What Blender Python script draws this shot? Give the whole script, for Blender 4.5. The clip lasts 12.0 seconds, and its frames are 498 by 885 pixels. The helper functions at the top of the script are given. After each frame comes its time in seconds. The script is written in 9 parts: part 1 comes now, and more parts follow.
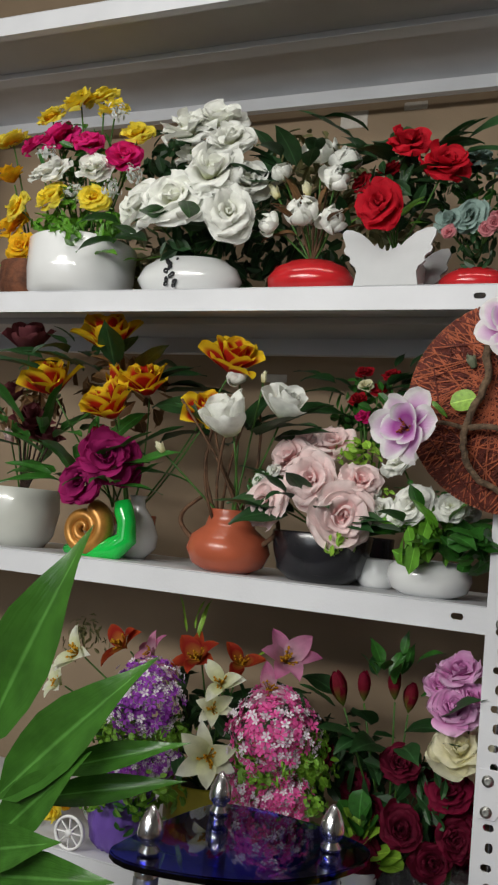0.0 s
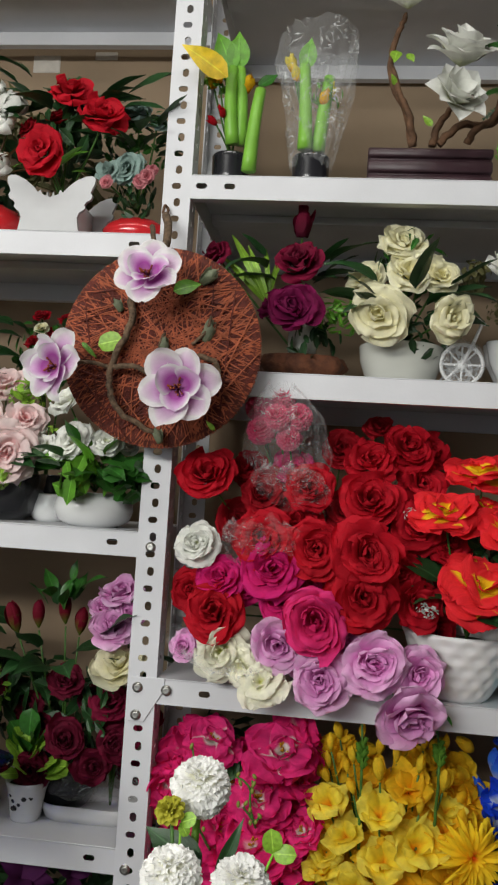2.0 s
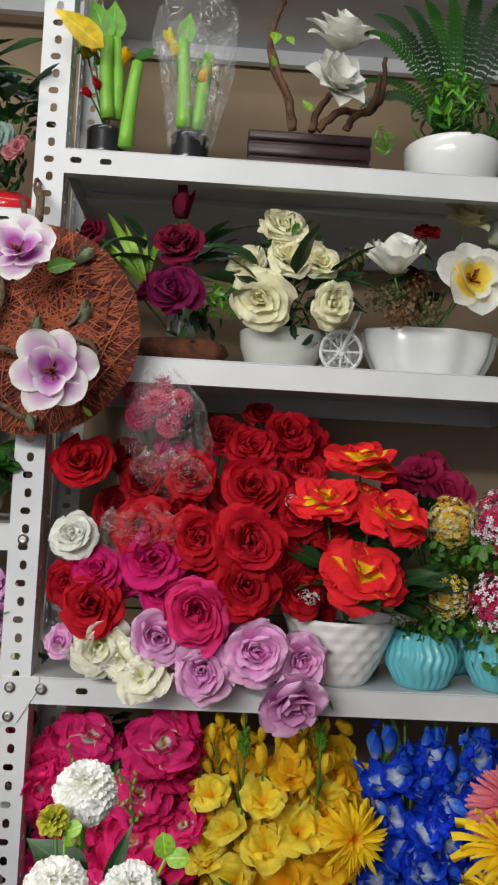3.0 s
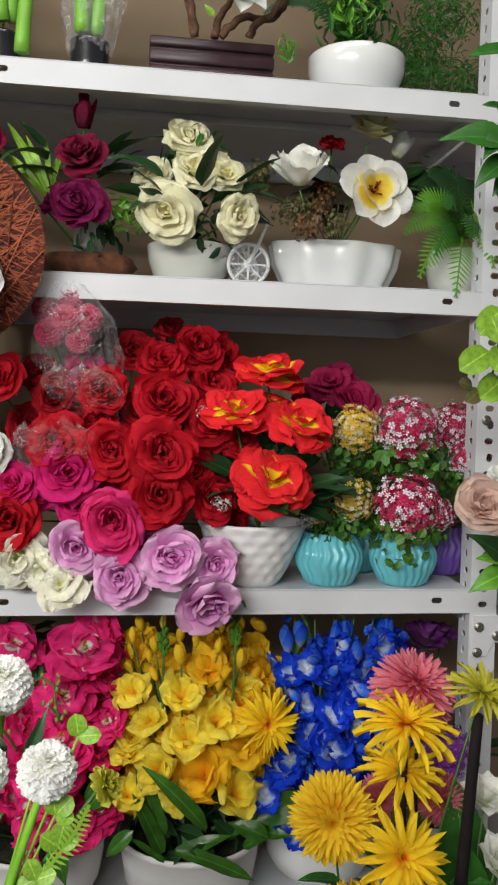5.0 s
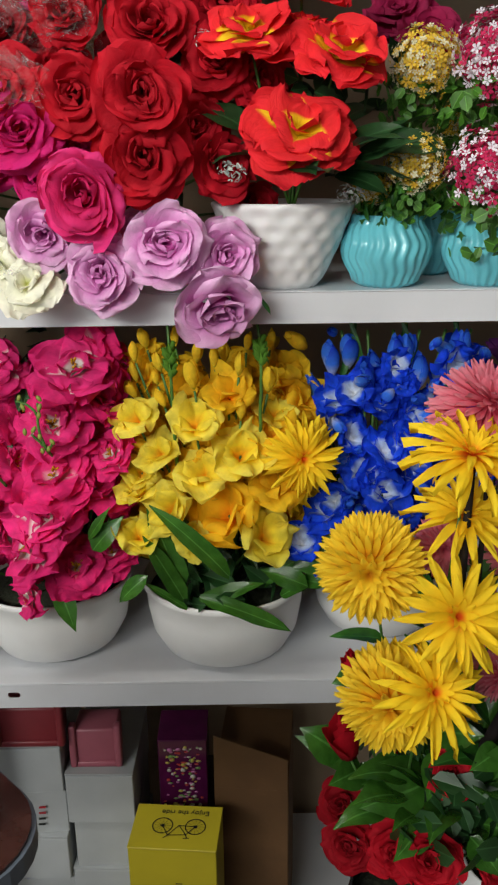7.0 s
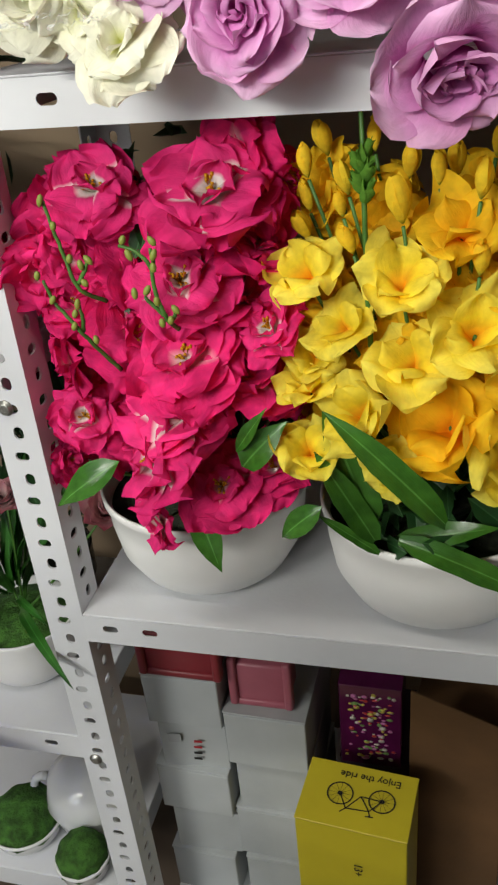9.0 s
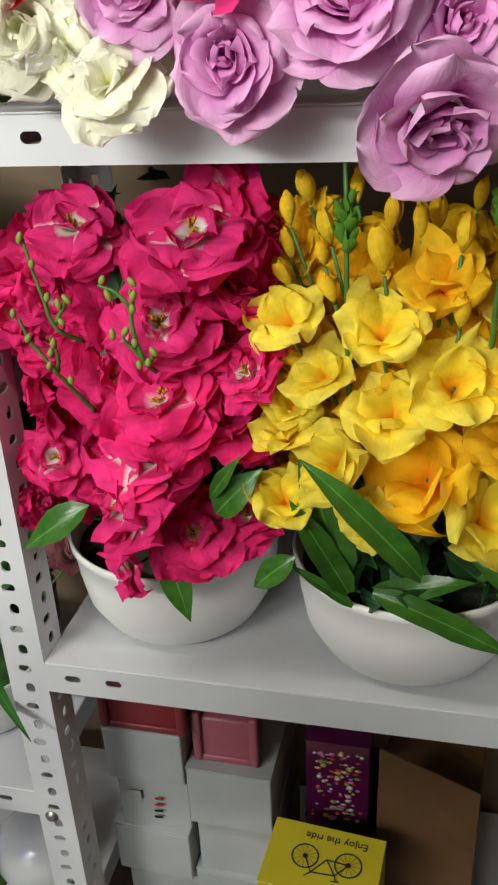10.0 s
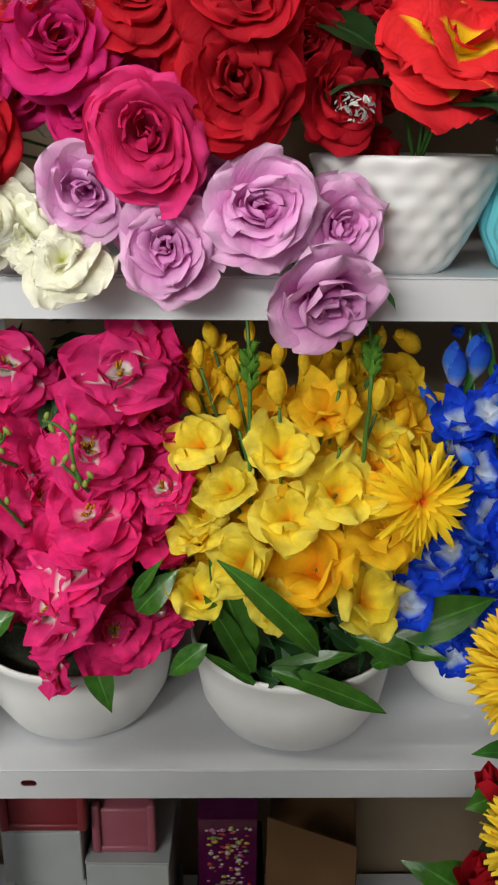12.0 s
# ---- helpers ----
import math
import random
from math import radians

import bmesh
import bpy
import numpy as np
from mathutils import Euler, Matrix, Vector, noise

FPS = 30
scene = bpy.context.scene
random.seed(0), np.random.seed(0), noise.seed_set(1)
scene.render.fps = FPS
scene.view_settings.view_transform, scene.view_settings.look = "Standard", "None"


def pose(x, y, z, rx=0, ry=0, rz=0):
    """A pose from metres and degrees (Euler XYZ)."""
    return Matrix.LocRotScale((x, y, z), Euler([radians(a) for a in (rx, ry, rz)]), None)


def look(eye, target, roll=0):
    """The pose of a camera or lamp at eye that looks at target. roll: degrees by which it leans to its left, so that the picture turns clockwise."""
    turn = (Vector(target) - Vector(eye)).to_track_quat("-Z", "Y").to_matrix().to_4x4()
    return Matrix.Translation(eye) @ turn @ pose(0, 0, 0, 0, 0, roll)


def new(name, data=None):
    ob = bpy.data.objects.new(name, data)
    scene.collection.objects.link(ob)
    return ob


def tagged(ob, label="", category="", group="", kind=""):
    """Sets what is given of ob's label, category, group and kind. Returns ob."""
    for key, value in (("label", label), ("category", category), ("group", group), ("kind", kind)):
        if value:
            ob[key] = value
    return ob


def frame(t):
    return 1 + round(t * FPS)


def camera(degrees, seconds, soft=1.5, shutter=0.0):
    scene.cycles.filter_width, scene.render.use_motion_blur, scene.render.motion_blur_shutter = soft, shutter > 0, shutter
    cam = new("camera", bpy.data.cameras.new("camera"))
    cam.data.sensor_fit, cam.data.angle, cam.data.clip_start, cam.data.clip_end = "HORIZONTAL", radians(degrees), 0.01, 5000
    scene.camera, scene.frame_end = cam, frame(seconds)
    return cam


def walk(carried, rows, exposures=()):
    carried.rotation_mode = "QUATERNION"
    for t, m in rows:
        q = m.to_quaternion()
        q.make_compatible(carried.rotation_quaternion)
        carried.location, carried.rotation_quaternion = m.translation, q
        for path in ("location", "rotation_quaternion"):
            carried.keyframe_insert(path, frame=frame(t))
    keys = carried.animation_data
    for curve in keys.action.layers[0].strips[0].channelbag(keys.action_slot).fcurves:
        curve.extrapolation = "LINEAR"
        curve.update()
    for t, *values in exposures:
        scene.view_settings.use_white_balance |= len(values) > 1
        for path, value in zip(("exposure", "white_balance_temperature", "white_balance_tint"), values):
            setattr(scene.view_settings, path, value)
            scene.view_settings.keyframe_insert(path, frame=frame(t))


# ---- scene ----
cam = camera(33.3, 12.0, soft=2.3)
PATH = [
    (0, (0.037, -0.099, 1.401), (-0.708, 1.747, 1.591), 5.5),
    (0.5, (0.064, -0.078, 1.395), (-0.561, 1.816, 1.543), 4.2),
    (1, (0.134, -0.097, 1.39), (-0.431, 1.818, 1.499), 3.3),
    (1.5, (0.186, -0.116, 1.388), (-0.267, 1.828, 1.499), 3.3),
    (2, (0.211, -0.128, 1.387), (-0.017, 1.855, 1.508), 3.7),
    (2.5, (0.207, -0.115, 1.384), (0.152, 1.881, 1.498), 3.6),
    (3, (0.196, -0.102, 1.385), (0.28, 1.893, 1.497), 3.0),
    (3.5, (0.191, -0.086, 1.384), (0.417, 1.898, 1.494), 2.8),
    (5.3, (0.232, -0.141, 1.371), (0.494, 1.836, 1.221), 1.5),
    (5.5, (0.253, -0.143, 1.366), (0.464, 1.835, 1.163), 1.2),
    (6, (0.294, -0.145, 1.348), (0.396, 1.83, 1.051), 0.3),
    (6.5, (0.335, -0.076, 1.315), (0.372, 1.875, 0.879), -0.0),
    (6.7, (0.337, -0.003, 1.29), (0.37, 1.931, 0.781), -0.2),
    (8.3, (0.332, 0.426, 1.187), (0.061, 2.135, 0.184), -5.1),
    (8.5, (0.328, 0.437, 1.181), (-0.004, 2.139, 0.184), -5.3),
    (9, (0.323, 0.445, 1.176), (-0.16, 2.118, 0.193), -5.6),
    (9.5, (0.314, 0.453, 1.175), (-0.182, 2.143, 0.227), -4.4),
    (10, (0.316, 0.452, 1.17), (-0.1, 2.197, 0.285), -2.7),
    (10.5, (0.312, 0.439, 1.18), (-0.025, 2.224, 0.343), -1.6),
    (11, (0.277, 0.393, 1.201), (0.037, 2.217, 0.415), -0.7),
    (11.5, (0.257, 0.363, 1.222), (0.119, 2.217, 0.485), -0.2),
    (12, (0.246, 0.346, 1.232), (0.279, 2.222, 0.539), 0.6),
]
walk(cam, [(t, look(eye, target, roll)) for t, eye, target, roll in PATH],
     exposures=[(0, -0.3, 6500, 8), (1.5, -0.22, 6500, 8), (3.5, 0.04, 6500, 8), (5.5, 0.22, 6500, 8), (6.7, 0.32, 6500, 7), (8.5, 0.52, 6600, 5), (9.5, 0.62, 6600, 5), (10.5, 0.55, 6600, 5), (12, 0.4, 6500, 6)])

# ---- world and lights ----
world = bpy.data.worlds.new("room_world")
scene.world = world
world.use_nodes = True
wbg = world.node_tree.nodes["Background"]
wbg.inputs["Color"].default_value = (0.75, 0.82, 1.0, 1)
wbg.inputs["Strength"].default_value = 0.05


def area_lamp(name, eye, target, sx, sy, watts, colour):
    data = bpy.data.lights.new(name, "AREA")
    data.shape, data.size, data.size_y = "RECTANGLE", sx, sy
    data.energy, data.color = watts, colour
    ob = new(name, data)
    ob.matrix_world = look(eye, target)
    return ob


area_lamp("tube_lamp_light", (-0.8, -0.9, 1.95), (-0.2, 1.2, 1.15), 1.8, 0.10, 28, (1.0, 0.97, 0.92))
area_lamp("tube_lamp_light_b", (-1.2, -2.2, 2.5), (-0.75, -1.1, 0.2), 1.2, 0.10, 26, (1.0, 0.97, 0.92))
area_lamp("tube_lamp_light_c", (-0.2, 0.3, 2.6), (-0.2, 0.32, 0.0), 1.8, 0.10, 11, (1.0, 0.97, 0.92))
area_lamp("shopfront_daylight", (-1.0, -2.6, 1.75), (-0.2, 1.2, 1.0), 1.6, 1.4, 18, (0.88, 0.94, 1.0))

# ---- materials ----


def node_mat(name):
    m = bpy.data.materials.new(name)
    m.use_nodes = True
    nt = m.node_tree
    return m, nt, nt.nodes["Principled BSDF"]


def tint(nt, a, b, fac_socket):
    mix = nt.nodes.new("ShaderNodeMix")
    mix.data_type = "RGBA"
    mix.inputs["A"].default_value = (*a, 1)
    mix.inputs["B"].default_value = (*b, 1)
    nt.links.new(fac_socket, mix.inputs["Factor"])
    return mix.outputs["Result"]


def blend(nt, a_socket, b, fac_socket):
    mix = nt.nodes.new("ShaderNodeMix")
    mix.data_type = "RGBA"
    nt.links.new(a_socket, mix.inputs["A"])
    mix.inputs["B"].default_value = (*b, 1)
    nt.links.new(fac_socket, mix.inputs["Factor"])
    return mix.outputs["Result"]


def noise_fac(nt, scale, lo=0.35, hi=0.65, detail=4, coord="Object", stretch=(1, 1, 1)):
    tc = nt.nodes.new("ShaderNodeTexCoord")
    mp = nt.nodes.new("ShaderNodeMapping")
    mp.inputs["Scale"].default_value = stretch
    n = nt.nodes.new("ShaderNodeTexNoise")
    n.inputs["Scale"].default_value = scale
    n.inputs["Detail"].default_value = detail
    r = nt.nodes.new("ShaderNodeMapRange")
    r.inputs["From Min"].default_value, r.inputs["From Max"].default_value = lo, hi
    nt.links.new(tc.outputs[coord], mp.inputs["Vector"])
    nt.links.new(mp.outputs["Vector"], n.inputs["Vector"])
    nt.links.new(n.outputs["Fac"], r.inputs["Value"])
    return r.outputs["Result"]


def add_bump(nt, bsdf, fac_socket, strength, distance):
    b = nt.nodes.new("ShaderNodeBump")
    b.inputs["Strength"].default_value = strength
    b.inputs["Distance"].default_value = distance
    nt.links.new(fac_socket, b.inputs["Height"])
    nt.links.new(b.outputs["Normal"], bsdf.inputs["Normal"])


def scaled(c, k):
    return tuple(min(1.0, v * k) for v in c)


def plain(name, col, rough=0.5, metal=0.0, var=0.12, scale=12.0, bump=0.0, grain=180.0, coat=0.0, ior=1.45):
    """A surface with stains at one scale and fine grain at another."""
    m, nt, b = node_mat(name)
    f = noise_fac(nt, scale)
    c = tint(nt, scaled(col, 1 - var), scaled(col, 1 + var * 0.6), f)
    nt.links.new(c, b.inputs["Base Color"])
    b.inputs["Roughness"].default_value = rough
    b.inputs["Metallic"].default_value = metal
    b.inputs["IOR"].default_value = ior
    b.inputs["Coat Weight"].default_value = coat
    b.inputs["Coat Roughness"].default_value = 0.06
    if bump:
        add_bump(nt, b, noise_fac(nt, grain, 0.2, 0.8), bump, 0.002)
    return m


def glass_mat(name, col, rough=0.02, alpha=1.0):
    m, nt, b = node_mat(name)
    b.inputs["Base Color"].default_value = (*col, 1)
    b.inputs["Transmission Weight"].default_value = 1.0
    b.inputs["Roughness"].default_value = rough
    b.inputs["IOR"].default_value = 1.45
    return m


def film_mat(name):
    """Thin clear wrapping film: see-through, glossy, with whitish streaks painted as glints along creases."""
    m, nt, b = node_mat(name)
    out = nt.nodes["Material Output"]
    b.inputs["Base Color"].default_value = (0.85, 0.87, 0.88, 1)
    b.inputs["Roughness"].default_value = 0.06
    tr = nt.nodes.new("ShaderNodeBsdfTransparent")
    tc = nt.nodes.new("ShaderNodeTexCoord")
    vo = nt.nodes.new("ShaderNodeTexNoise")
    vo.inputs["Scale"].default_value = 46
    vo.inputs["Detail"].default_value = 2.5
    vo.inputs["Distortion"].default_value = 1.6
    nt.links.new(tc.outputs["Object"], vo.inputs["Vector"])
    off = nt.nodes.new("ShaderNodeMath")
    off.operation = "SUBTRACT"
    off.inputs[1].default_value = 0.5
    nt.links.new(vo.outputs["Fac"], off.inputs[0])
    ab = nt.nodes.new("ShaderNodeMath")
    ab.operation = "ABSOLUTE"
    nt.links.new(off.outputs[0], ab.inputs[0])
    line = nt.nodes.new("ShaderNodeMapRange")
    line.inputs["From Min"].default_value, line.inputs["From Max"].default_value = 0.022, 0.0
    nt.links.new(ab.outputs[0], line.inputs["Value"])
    mask = noise_fac(nt, 24, 0.44, 0.6, 3)
    mul = nt.nodes.new("ShaderNodeMath")
    mul.operation = "MULTIPLY"
    nt.links.new(line.outputs["Result"], mul.inputs[0])
    nt.links.new(mask, mul.inputs[1])
    fac = nt.nodes.new("ShaderNodeMath")
    fac.operation = "MULTIPLY_ADD"
    fac.inputs[1].default_value, fac.inputs[2].default_value = 0.72, 0.085
    nt.links.new(mul.outputs[0], fac.inputs[0])
    mx = nt.nodes.new("ShaderNodeMixShader")
    nt.links.new(fac.outputs[0], mx.inputs["Fac"])
    add_bump(nt, b, noise_fac(nt, 60, 0.3, 0.75, 3), 0.9, 0.006)
    nt.links.new(tr.outputs[0], mx.inputs[1])
    nt.links.new(b.outputs[0], mx.inputs[2])
    nt.links.new(mx.outputs[0], out.inputs["Surface"])
    return m


def petal_mat(name, base, tip, mid=None, mid_pos=0.5, rough=0.75, through_light=0.34, var=0.14, vein=0.14, edge=None, rib=False):
    """Cloth petal: colour runs from its base to its tip, with fine veins and a little light let through."""
    m, nt, b = node_mat(name)
    out = nt.nodes["Material Output"]
    uv = nt.nodes.new("ShaderNodeUVMap")
    sep = nt.nodes.new("ShaderNodeSeparateXYZ")
    nt.links.new(uv.outputs["UV"], sep.inputs[0])
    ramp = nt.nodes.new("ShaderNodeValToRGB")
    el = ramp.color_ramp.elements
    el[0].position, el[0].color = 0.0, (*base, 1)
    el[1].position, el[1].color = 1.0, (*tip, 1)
    if mid:
        e = el.new(mid_pos)
        e.color = (*mid, 1)
    if edge:
        # distance from the middle line of the petal also counts towards the rim
        a = nt.nodes.new("ShaderNodeMath")
        a.operation = "MULTIPLY_ADD"
        a.inputs[1].default_value, a.inputs[2].default_value = 2.0, -1.0
        p = nt.nodes.new("ShaderNodeMath")
        p.operation = "POWER"
        ab = nt.nodes.new("ShaderNodeMath")
        ab.operation = "ABSOLUTE"
        p.inputs[1].default_value = 3.0
        mxn = nt.nodes.new("ShaderNodeMath")
        mxn.operation = "MULTIPLY_ADD"
        mxn.inputs[1].default_value = edge
        nt.links.new(sep.outputs["X"], a.inputs[0])
        nt.links.new(a.outputs[0], ab.inputs[0])
        nt.links.new(ab.outputs[0], p.inputs[0])
        nt.links.new(p.outputs[0], mxn.inputs[0])
        nt.links.new(sep.outputs["Y"], mxn.inputs[2])
        nt.links.new(mxn.outputs[0], ramp.inputs["Fac"])
    else:
        nt.links.new(sep.outputs["Y"], ramp.inputs["Fac"])
    f = noise_fac(nt, 6.0, 0.3, 0.7, 3)
    hsv = nt.nodes.new("ShaderNodeHueSaturation")
    mr = nt.nodes.new("ShaderNodeMapRange")
    mr.inputs["To Min"].default_value, mr.inputs["To Max"].default_value = 1 - var, 1 + var * 0.5
    nt.links.new(f, mr.inputs["Value"])
    oi = nt.nodes.new("ShaderNodeObjectInfo")
    mo = nt.nodes.new("ShaderNodeMapRange")
    mo.inputs["To Min"].default_value, mo.inputs["To Max"].default_value = 0.88, 1.06
    nt.links.new(oi.outputs["Random"], mo.inputs["Value"])
    mm = nt.nodes.new("ShaderNodeMath")
    mm.operation = "MULTIPLY"
    nt.links.new(mr.outputs["Result"], mm.inputs[0])
    nt.links.new(mo.outputs["Result"], mm.inputs[1])
    if rib:
        # paler midrib and faint side veins
        a2 = nt.nodes.new("ShaderNodeMath")
        a2.operation = "SUBTRACT"
        a2.inputs[1].default_value = 0.5
        nt.links.new(sep.outputs["X"], a2.inputs[0])
        b2 = nt.nodes.new("ShaderNodeMath")
        b2.operation = "ABSOLUTE"
        nt.links.new(a2.outputs[0], b2.inputs[0])
        c2 = nt.nodes.new("ShaderNodeMapRange")
        c2.inputs["From Min"].default_value, c2.inputs["From Max"].default_value = 0.045, 0.012
        c2.inputs["To Max"].default_value = 0.55
        nt.links.new(b2.outputs[0], c2.inputs["Value"])
        pale = tuple(min(1, v * 2.2 + 0.03) for v in tip)
        nt.links.new(blend(nt, ramp.outputs["Color"], pale, c2.outputs["Result"]), hsv.inputs["Color"])
    else:
        nt.links.new(ramp.outputs["Color"], hsv.inputs["Color"])
    nt.links.new(mm.outputs[0], hsv.inputs["Value"])
    nt.links.new(hsv.outputs["Color"], b.inputs["Base Color"])
    b.inputs["Roughness"].default_value = rough
    b.inputs["Specular IOR Level"].default_value = 0.25
    vn = noise_fac(nt, 3.0, 0.3, 0.7, 3, "UV", (7, 1.6, 1))
    add_bump(nt, b, vn, vein, 0.02)
    tl = nt.nodes.new("ShaderNodeBsdfTranslucent")
    nt.links.new(hsv.outputs["Color"], tl.inputs["Color"])
    mx = nt.nodes.new("ShaderNodeMixShader")
    mx.inputs["Fac"].default_value = through_light
    nt.links.new(b.outputs[0], mx.inputs[1])
    nt.links.new(tl.outputs[0], mx.inputs[2])
    nt.links.new(mx.outputs[0], out.inputs["Surface"])
    return m


M = {}
M["rack"] = plain("white_rack_paint", (0.66, 0.67, 0.70), 0.5, 0, 0.05, 9, 0.06, 260, 0.04)
M["wall"] = plain("beige_wall_paint", (0.32, 0.235, 0.155), 0.85, 0, 0.16, 3.2, 0.25, 60)
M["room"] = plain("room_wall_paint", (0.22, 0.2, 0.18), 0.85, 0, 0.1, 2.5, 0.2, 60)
M["floor"] = plain("floor_tiles", (0.12, 0.09, 0.07), 0.35, 0, 0.15, 4, 0.05)
M["steel"] = plain("zinc_bolt", (0.46, 0.46, 0.43), 0.42, 1.0, 0.25, 300)
M["white_glaze"] = plain("white_glazed_ceramic", (0.80, 0.81, 0.81), 0.16, 0, 0.04, 14, 0, 100, 0.5)
M["cream_glaze"] = plain("grey_white_ceramic", (0.6, 0.61, 0.56), 0.22, 0, 0.05, 14, 0, 100, 0.3)
M["white_plastic"] = plain("white_plastic", (0.84, 0.84, 0.84), 0.42, 0, 0.06, 10, 0.04, 150)
M["bowl"] = plain("white_matt_bowl", (0.80, 0.80, 0.79), 0.5, 0, 0.06, 10, 0.05, 200)
M["red_glaze"] = plain("red_glazed_ceramic", (0.52, 0.02, 0.025), 0.15, 0, 0.15, 20, 0, 100, 0.4)
M["black_glaze"] = plain("black_bowl", (0.018, 0.018, 0.022), 0.25, 0, 0.2, 20, 0, 100, 0.3)
M["terracotta"] = plain("terracotta_red_ceramic", (0.46, 0.11, 0.055), 0.25, 0, 0.15, 16, 0.05, 90, 0.2)
M["turquoise"] = plain("turquoise_glazed_ceramic", (0.15, 0.55, 0.63), 0.28, 0, 0.08, 30, 0, 100, 0.3)
M["purple_pot"] = plain("violet_ceramic", (0.17, 0.09, 0.42), 0.35, 0, 0.12, 30, 0, 100, 0.2)
M["plum_pot"] = plain("plum_ceramic", (0.22, 0.02, 0.10), 0.35, 0, 0.12, 30, 0, 100, 0.2)
M["cork"] = plain("dark_bark", (0.13, 0.045, 0.02), 0.8, 0, 0.5, 60, 0.8, 120)
M["twig"] = plain("brown_twig", (0.12, 0.06, 0.03), 0.8, 0, 0.4, 80, 0.6, 200)
M["dark_twig"] = plain("dark_twig", (0.055, 0.03, 0.022), 0.75, 0, 0.4, 80, 0.5, 200)
M["moss"] = plain("green_moss", (0.05, 0.14, 0.02), 0.9, 0, 0.5, 90, 1.0, 260)
M["soil"] = plain("dark_filling", (0.03, 0.035, 0.02), 0.9, 0, 0.5, 90, 1.0, 200)
M["film"] = film_mat("clear_wrap_film")

# ---- mesh tools ----


def link_mesh(name, me, mat, parent=None, label=""):
    ob = new(name, me)
    if mat is not None and not me.materials:
        me.materials.append(mat)
    if parent is not None:
        ob.parent = parent
    if label:
        ob["label"] = label
    return ob


def part(name, bm, mat, parent=None, label="", smooth=True, local=None):
    me = bpy.data.meshes.new(name)
    bm.normal_update()
    bm.to_mesh(me)
    bm.free()
    if smooth:
        me.shade_smooth()
    ob = link_mesh(name, me, mat, parent, label)
    if local is not None:
        ob.matrix_local = local
    return ob


def thing(name, label, category, loc=(0, 0, 0), group="", kind=""):
    ob = new(name)
    ob.location = loc
    ob.empty_display_size = 0.02
    return tagged(ob, label, category, group, kind)


def pydata(name, verts, faces, uvs=None, smooth=True):
    me = bpy.data.meshes.new(name)
    me.from_pydata([tuple(v) for v in verts], [], faces)
    if uvs is not None:
        lay = me.uv_layers.new(name="UVMap")
        loops = np.empty(len(me.loops), dtype=np.int32)
        me.loops.foreach_get("vertex_index", loops)
        lay.data.foreach_set("uv", np.asarray(uvs, dtype=np.float32)[loops].ravel())
    me.update()
    if smooth:
        me.shade_smooth()
    return me


def box_bm(sx, sy, sz, centre=(0, 0, 0), bevel=0.0, seg=2):
    bm = bmesh.new()
    bmesh.ops.create_cube(bm, size=1.0)
    for v in bm.verts:
        v.co = Vector((v.co.x * sx + centre[0], v.co.y * sy + centre[1], v.co.z * sz + centre[2]))
    if bevel:
        bmesh.ops.bevel(bm, geom=bm.edges[:], offset=bevel, segments=seg, affect="EDGES", profile=0.5)
    return bm


def lathe(profile, n=40, radial=None, sx=1.0, sy=1.0):
    """A turned body from (r, z) points; radial(a, z, r) changes the radius."""
    bm = bmesh.new()
    rings = []
    for r, z in profile:
        ring = []
        for i in range(n):
            a = 2 * math.pi * i / n
            rr = radial(a, z, r) if radial else r
            ring.append(bm.verts.new((rr * math.cos(a) * sx, rr * math.sin(a) * sy, z)))
        rings.append(ring)
    for k in range(len(rings) - 1):
        for i in range(n):
            j = (i + 1) % n
            bm.faces.new((rings[k][i], rings[k][j], rings[k + 1][j], rings[k + 1][i]))
    bm.faces.new(list(reversed(rings[0])))
    bm.faces.new(rings[-1])
    return bm


def tube_mesh(name, pts, r0, r1, n=6):
    """A tapered tube along a row of points."""
    pts = [Vector(p) for p in pts]
    verts, faces, uvs = [], [], []
    m = len(pts)
    for i, p in enumerate(pts):
        d = (pts[min(i + 1, m - 1)] - pts[max(i - 1, 0)]).normalized()
        a = d.orthogonal().normalized() if i == 0 else (side - d * side.dot(d)).normalized()
        side = a
        b = d.cross(a)
        r = r0 + (r1 - r0) * i / (m - 1)
        for k in range(n):
            t = 2 * math.pi * k / n
            verts.append(p + (a * math.cos(t) + b * math.sin(t)) * r)
            uvs.append((k / n, i / (m - 1)))
    for i in range(m - 1):
        for k in range(n):
            k2 = (k + 1) % n
            faces.append((i * n + k, i * n + k2, (i + 1) * n + k2, (i + 1) * n + k))
    faces.append(tuple(reversed(range(n))))
    faces.append(tuple((m - 1) * n + k for k in range(n)))
    return pydata(name, verts, faces, uvs)


def bezier(p0, p1, p2, n=7):
    p0, p1, p2 = Vector(p0), Vector(p1), Vector(p2)
    return [p0 * (1 - t) ** 2 + p1 * 2 * t * (1 - t) + p2 * t * t for t in (i / (n - 1) for i in range(n))]


def facing(loc, normal, spin=0.0, scale=1.0):
    """A matrix that turns local +z to the normal."""
    q = Vector(normal).normalized().to_track_quat("Z", "Y")
    s = scale if hasattr(scale, "__len__") else (scale, scale, scale)
    return Matrix.Translation(loc) @ q.to_matrix().to_4x4() @ Matrix.Rotation(spin, 4, "Z") @ Matrix.Diagonal((*s, 1))


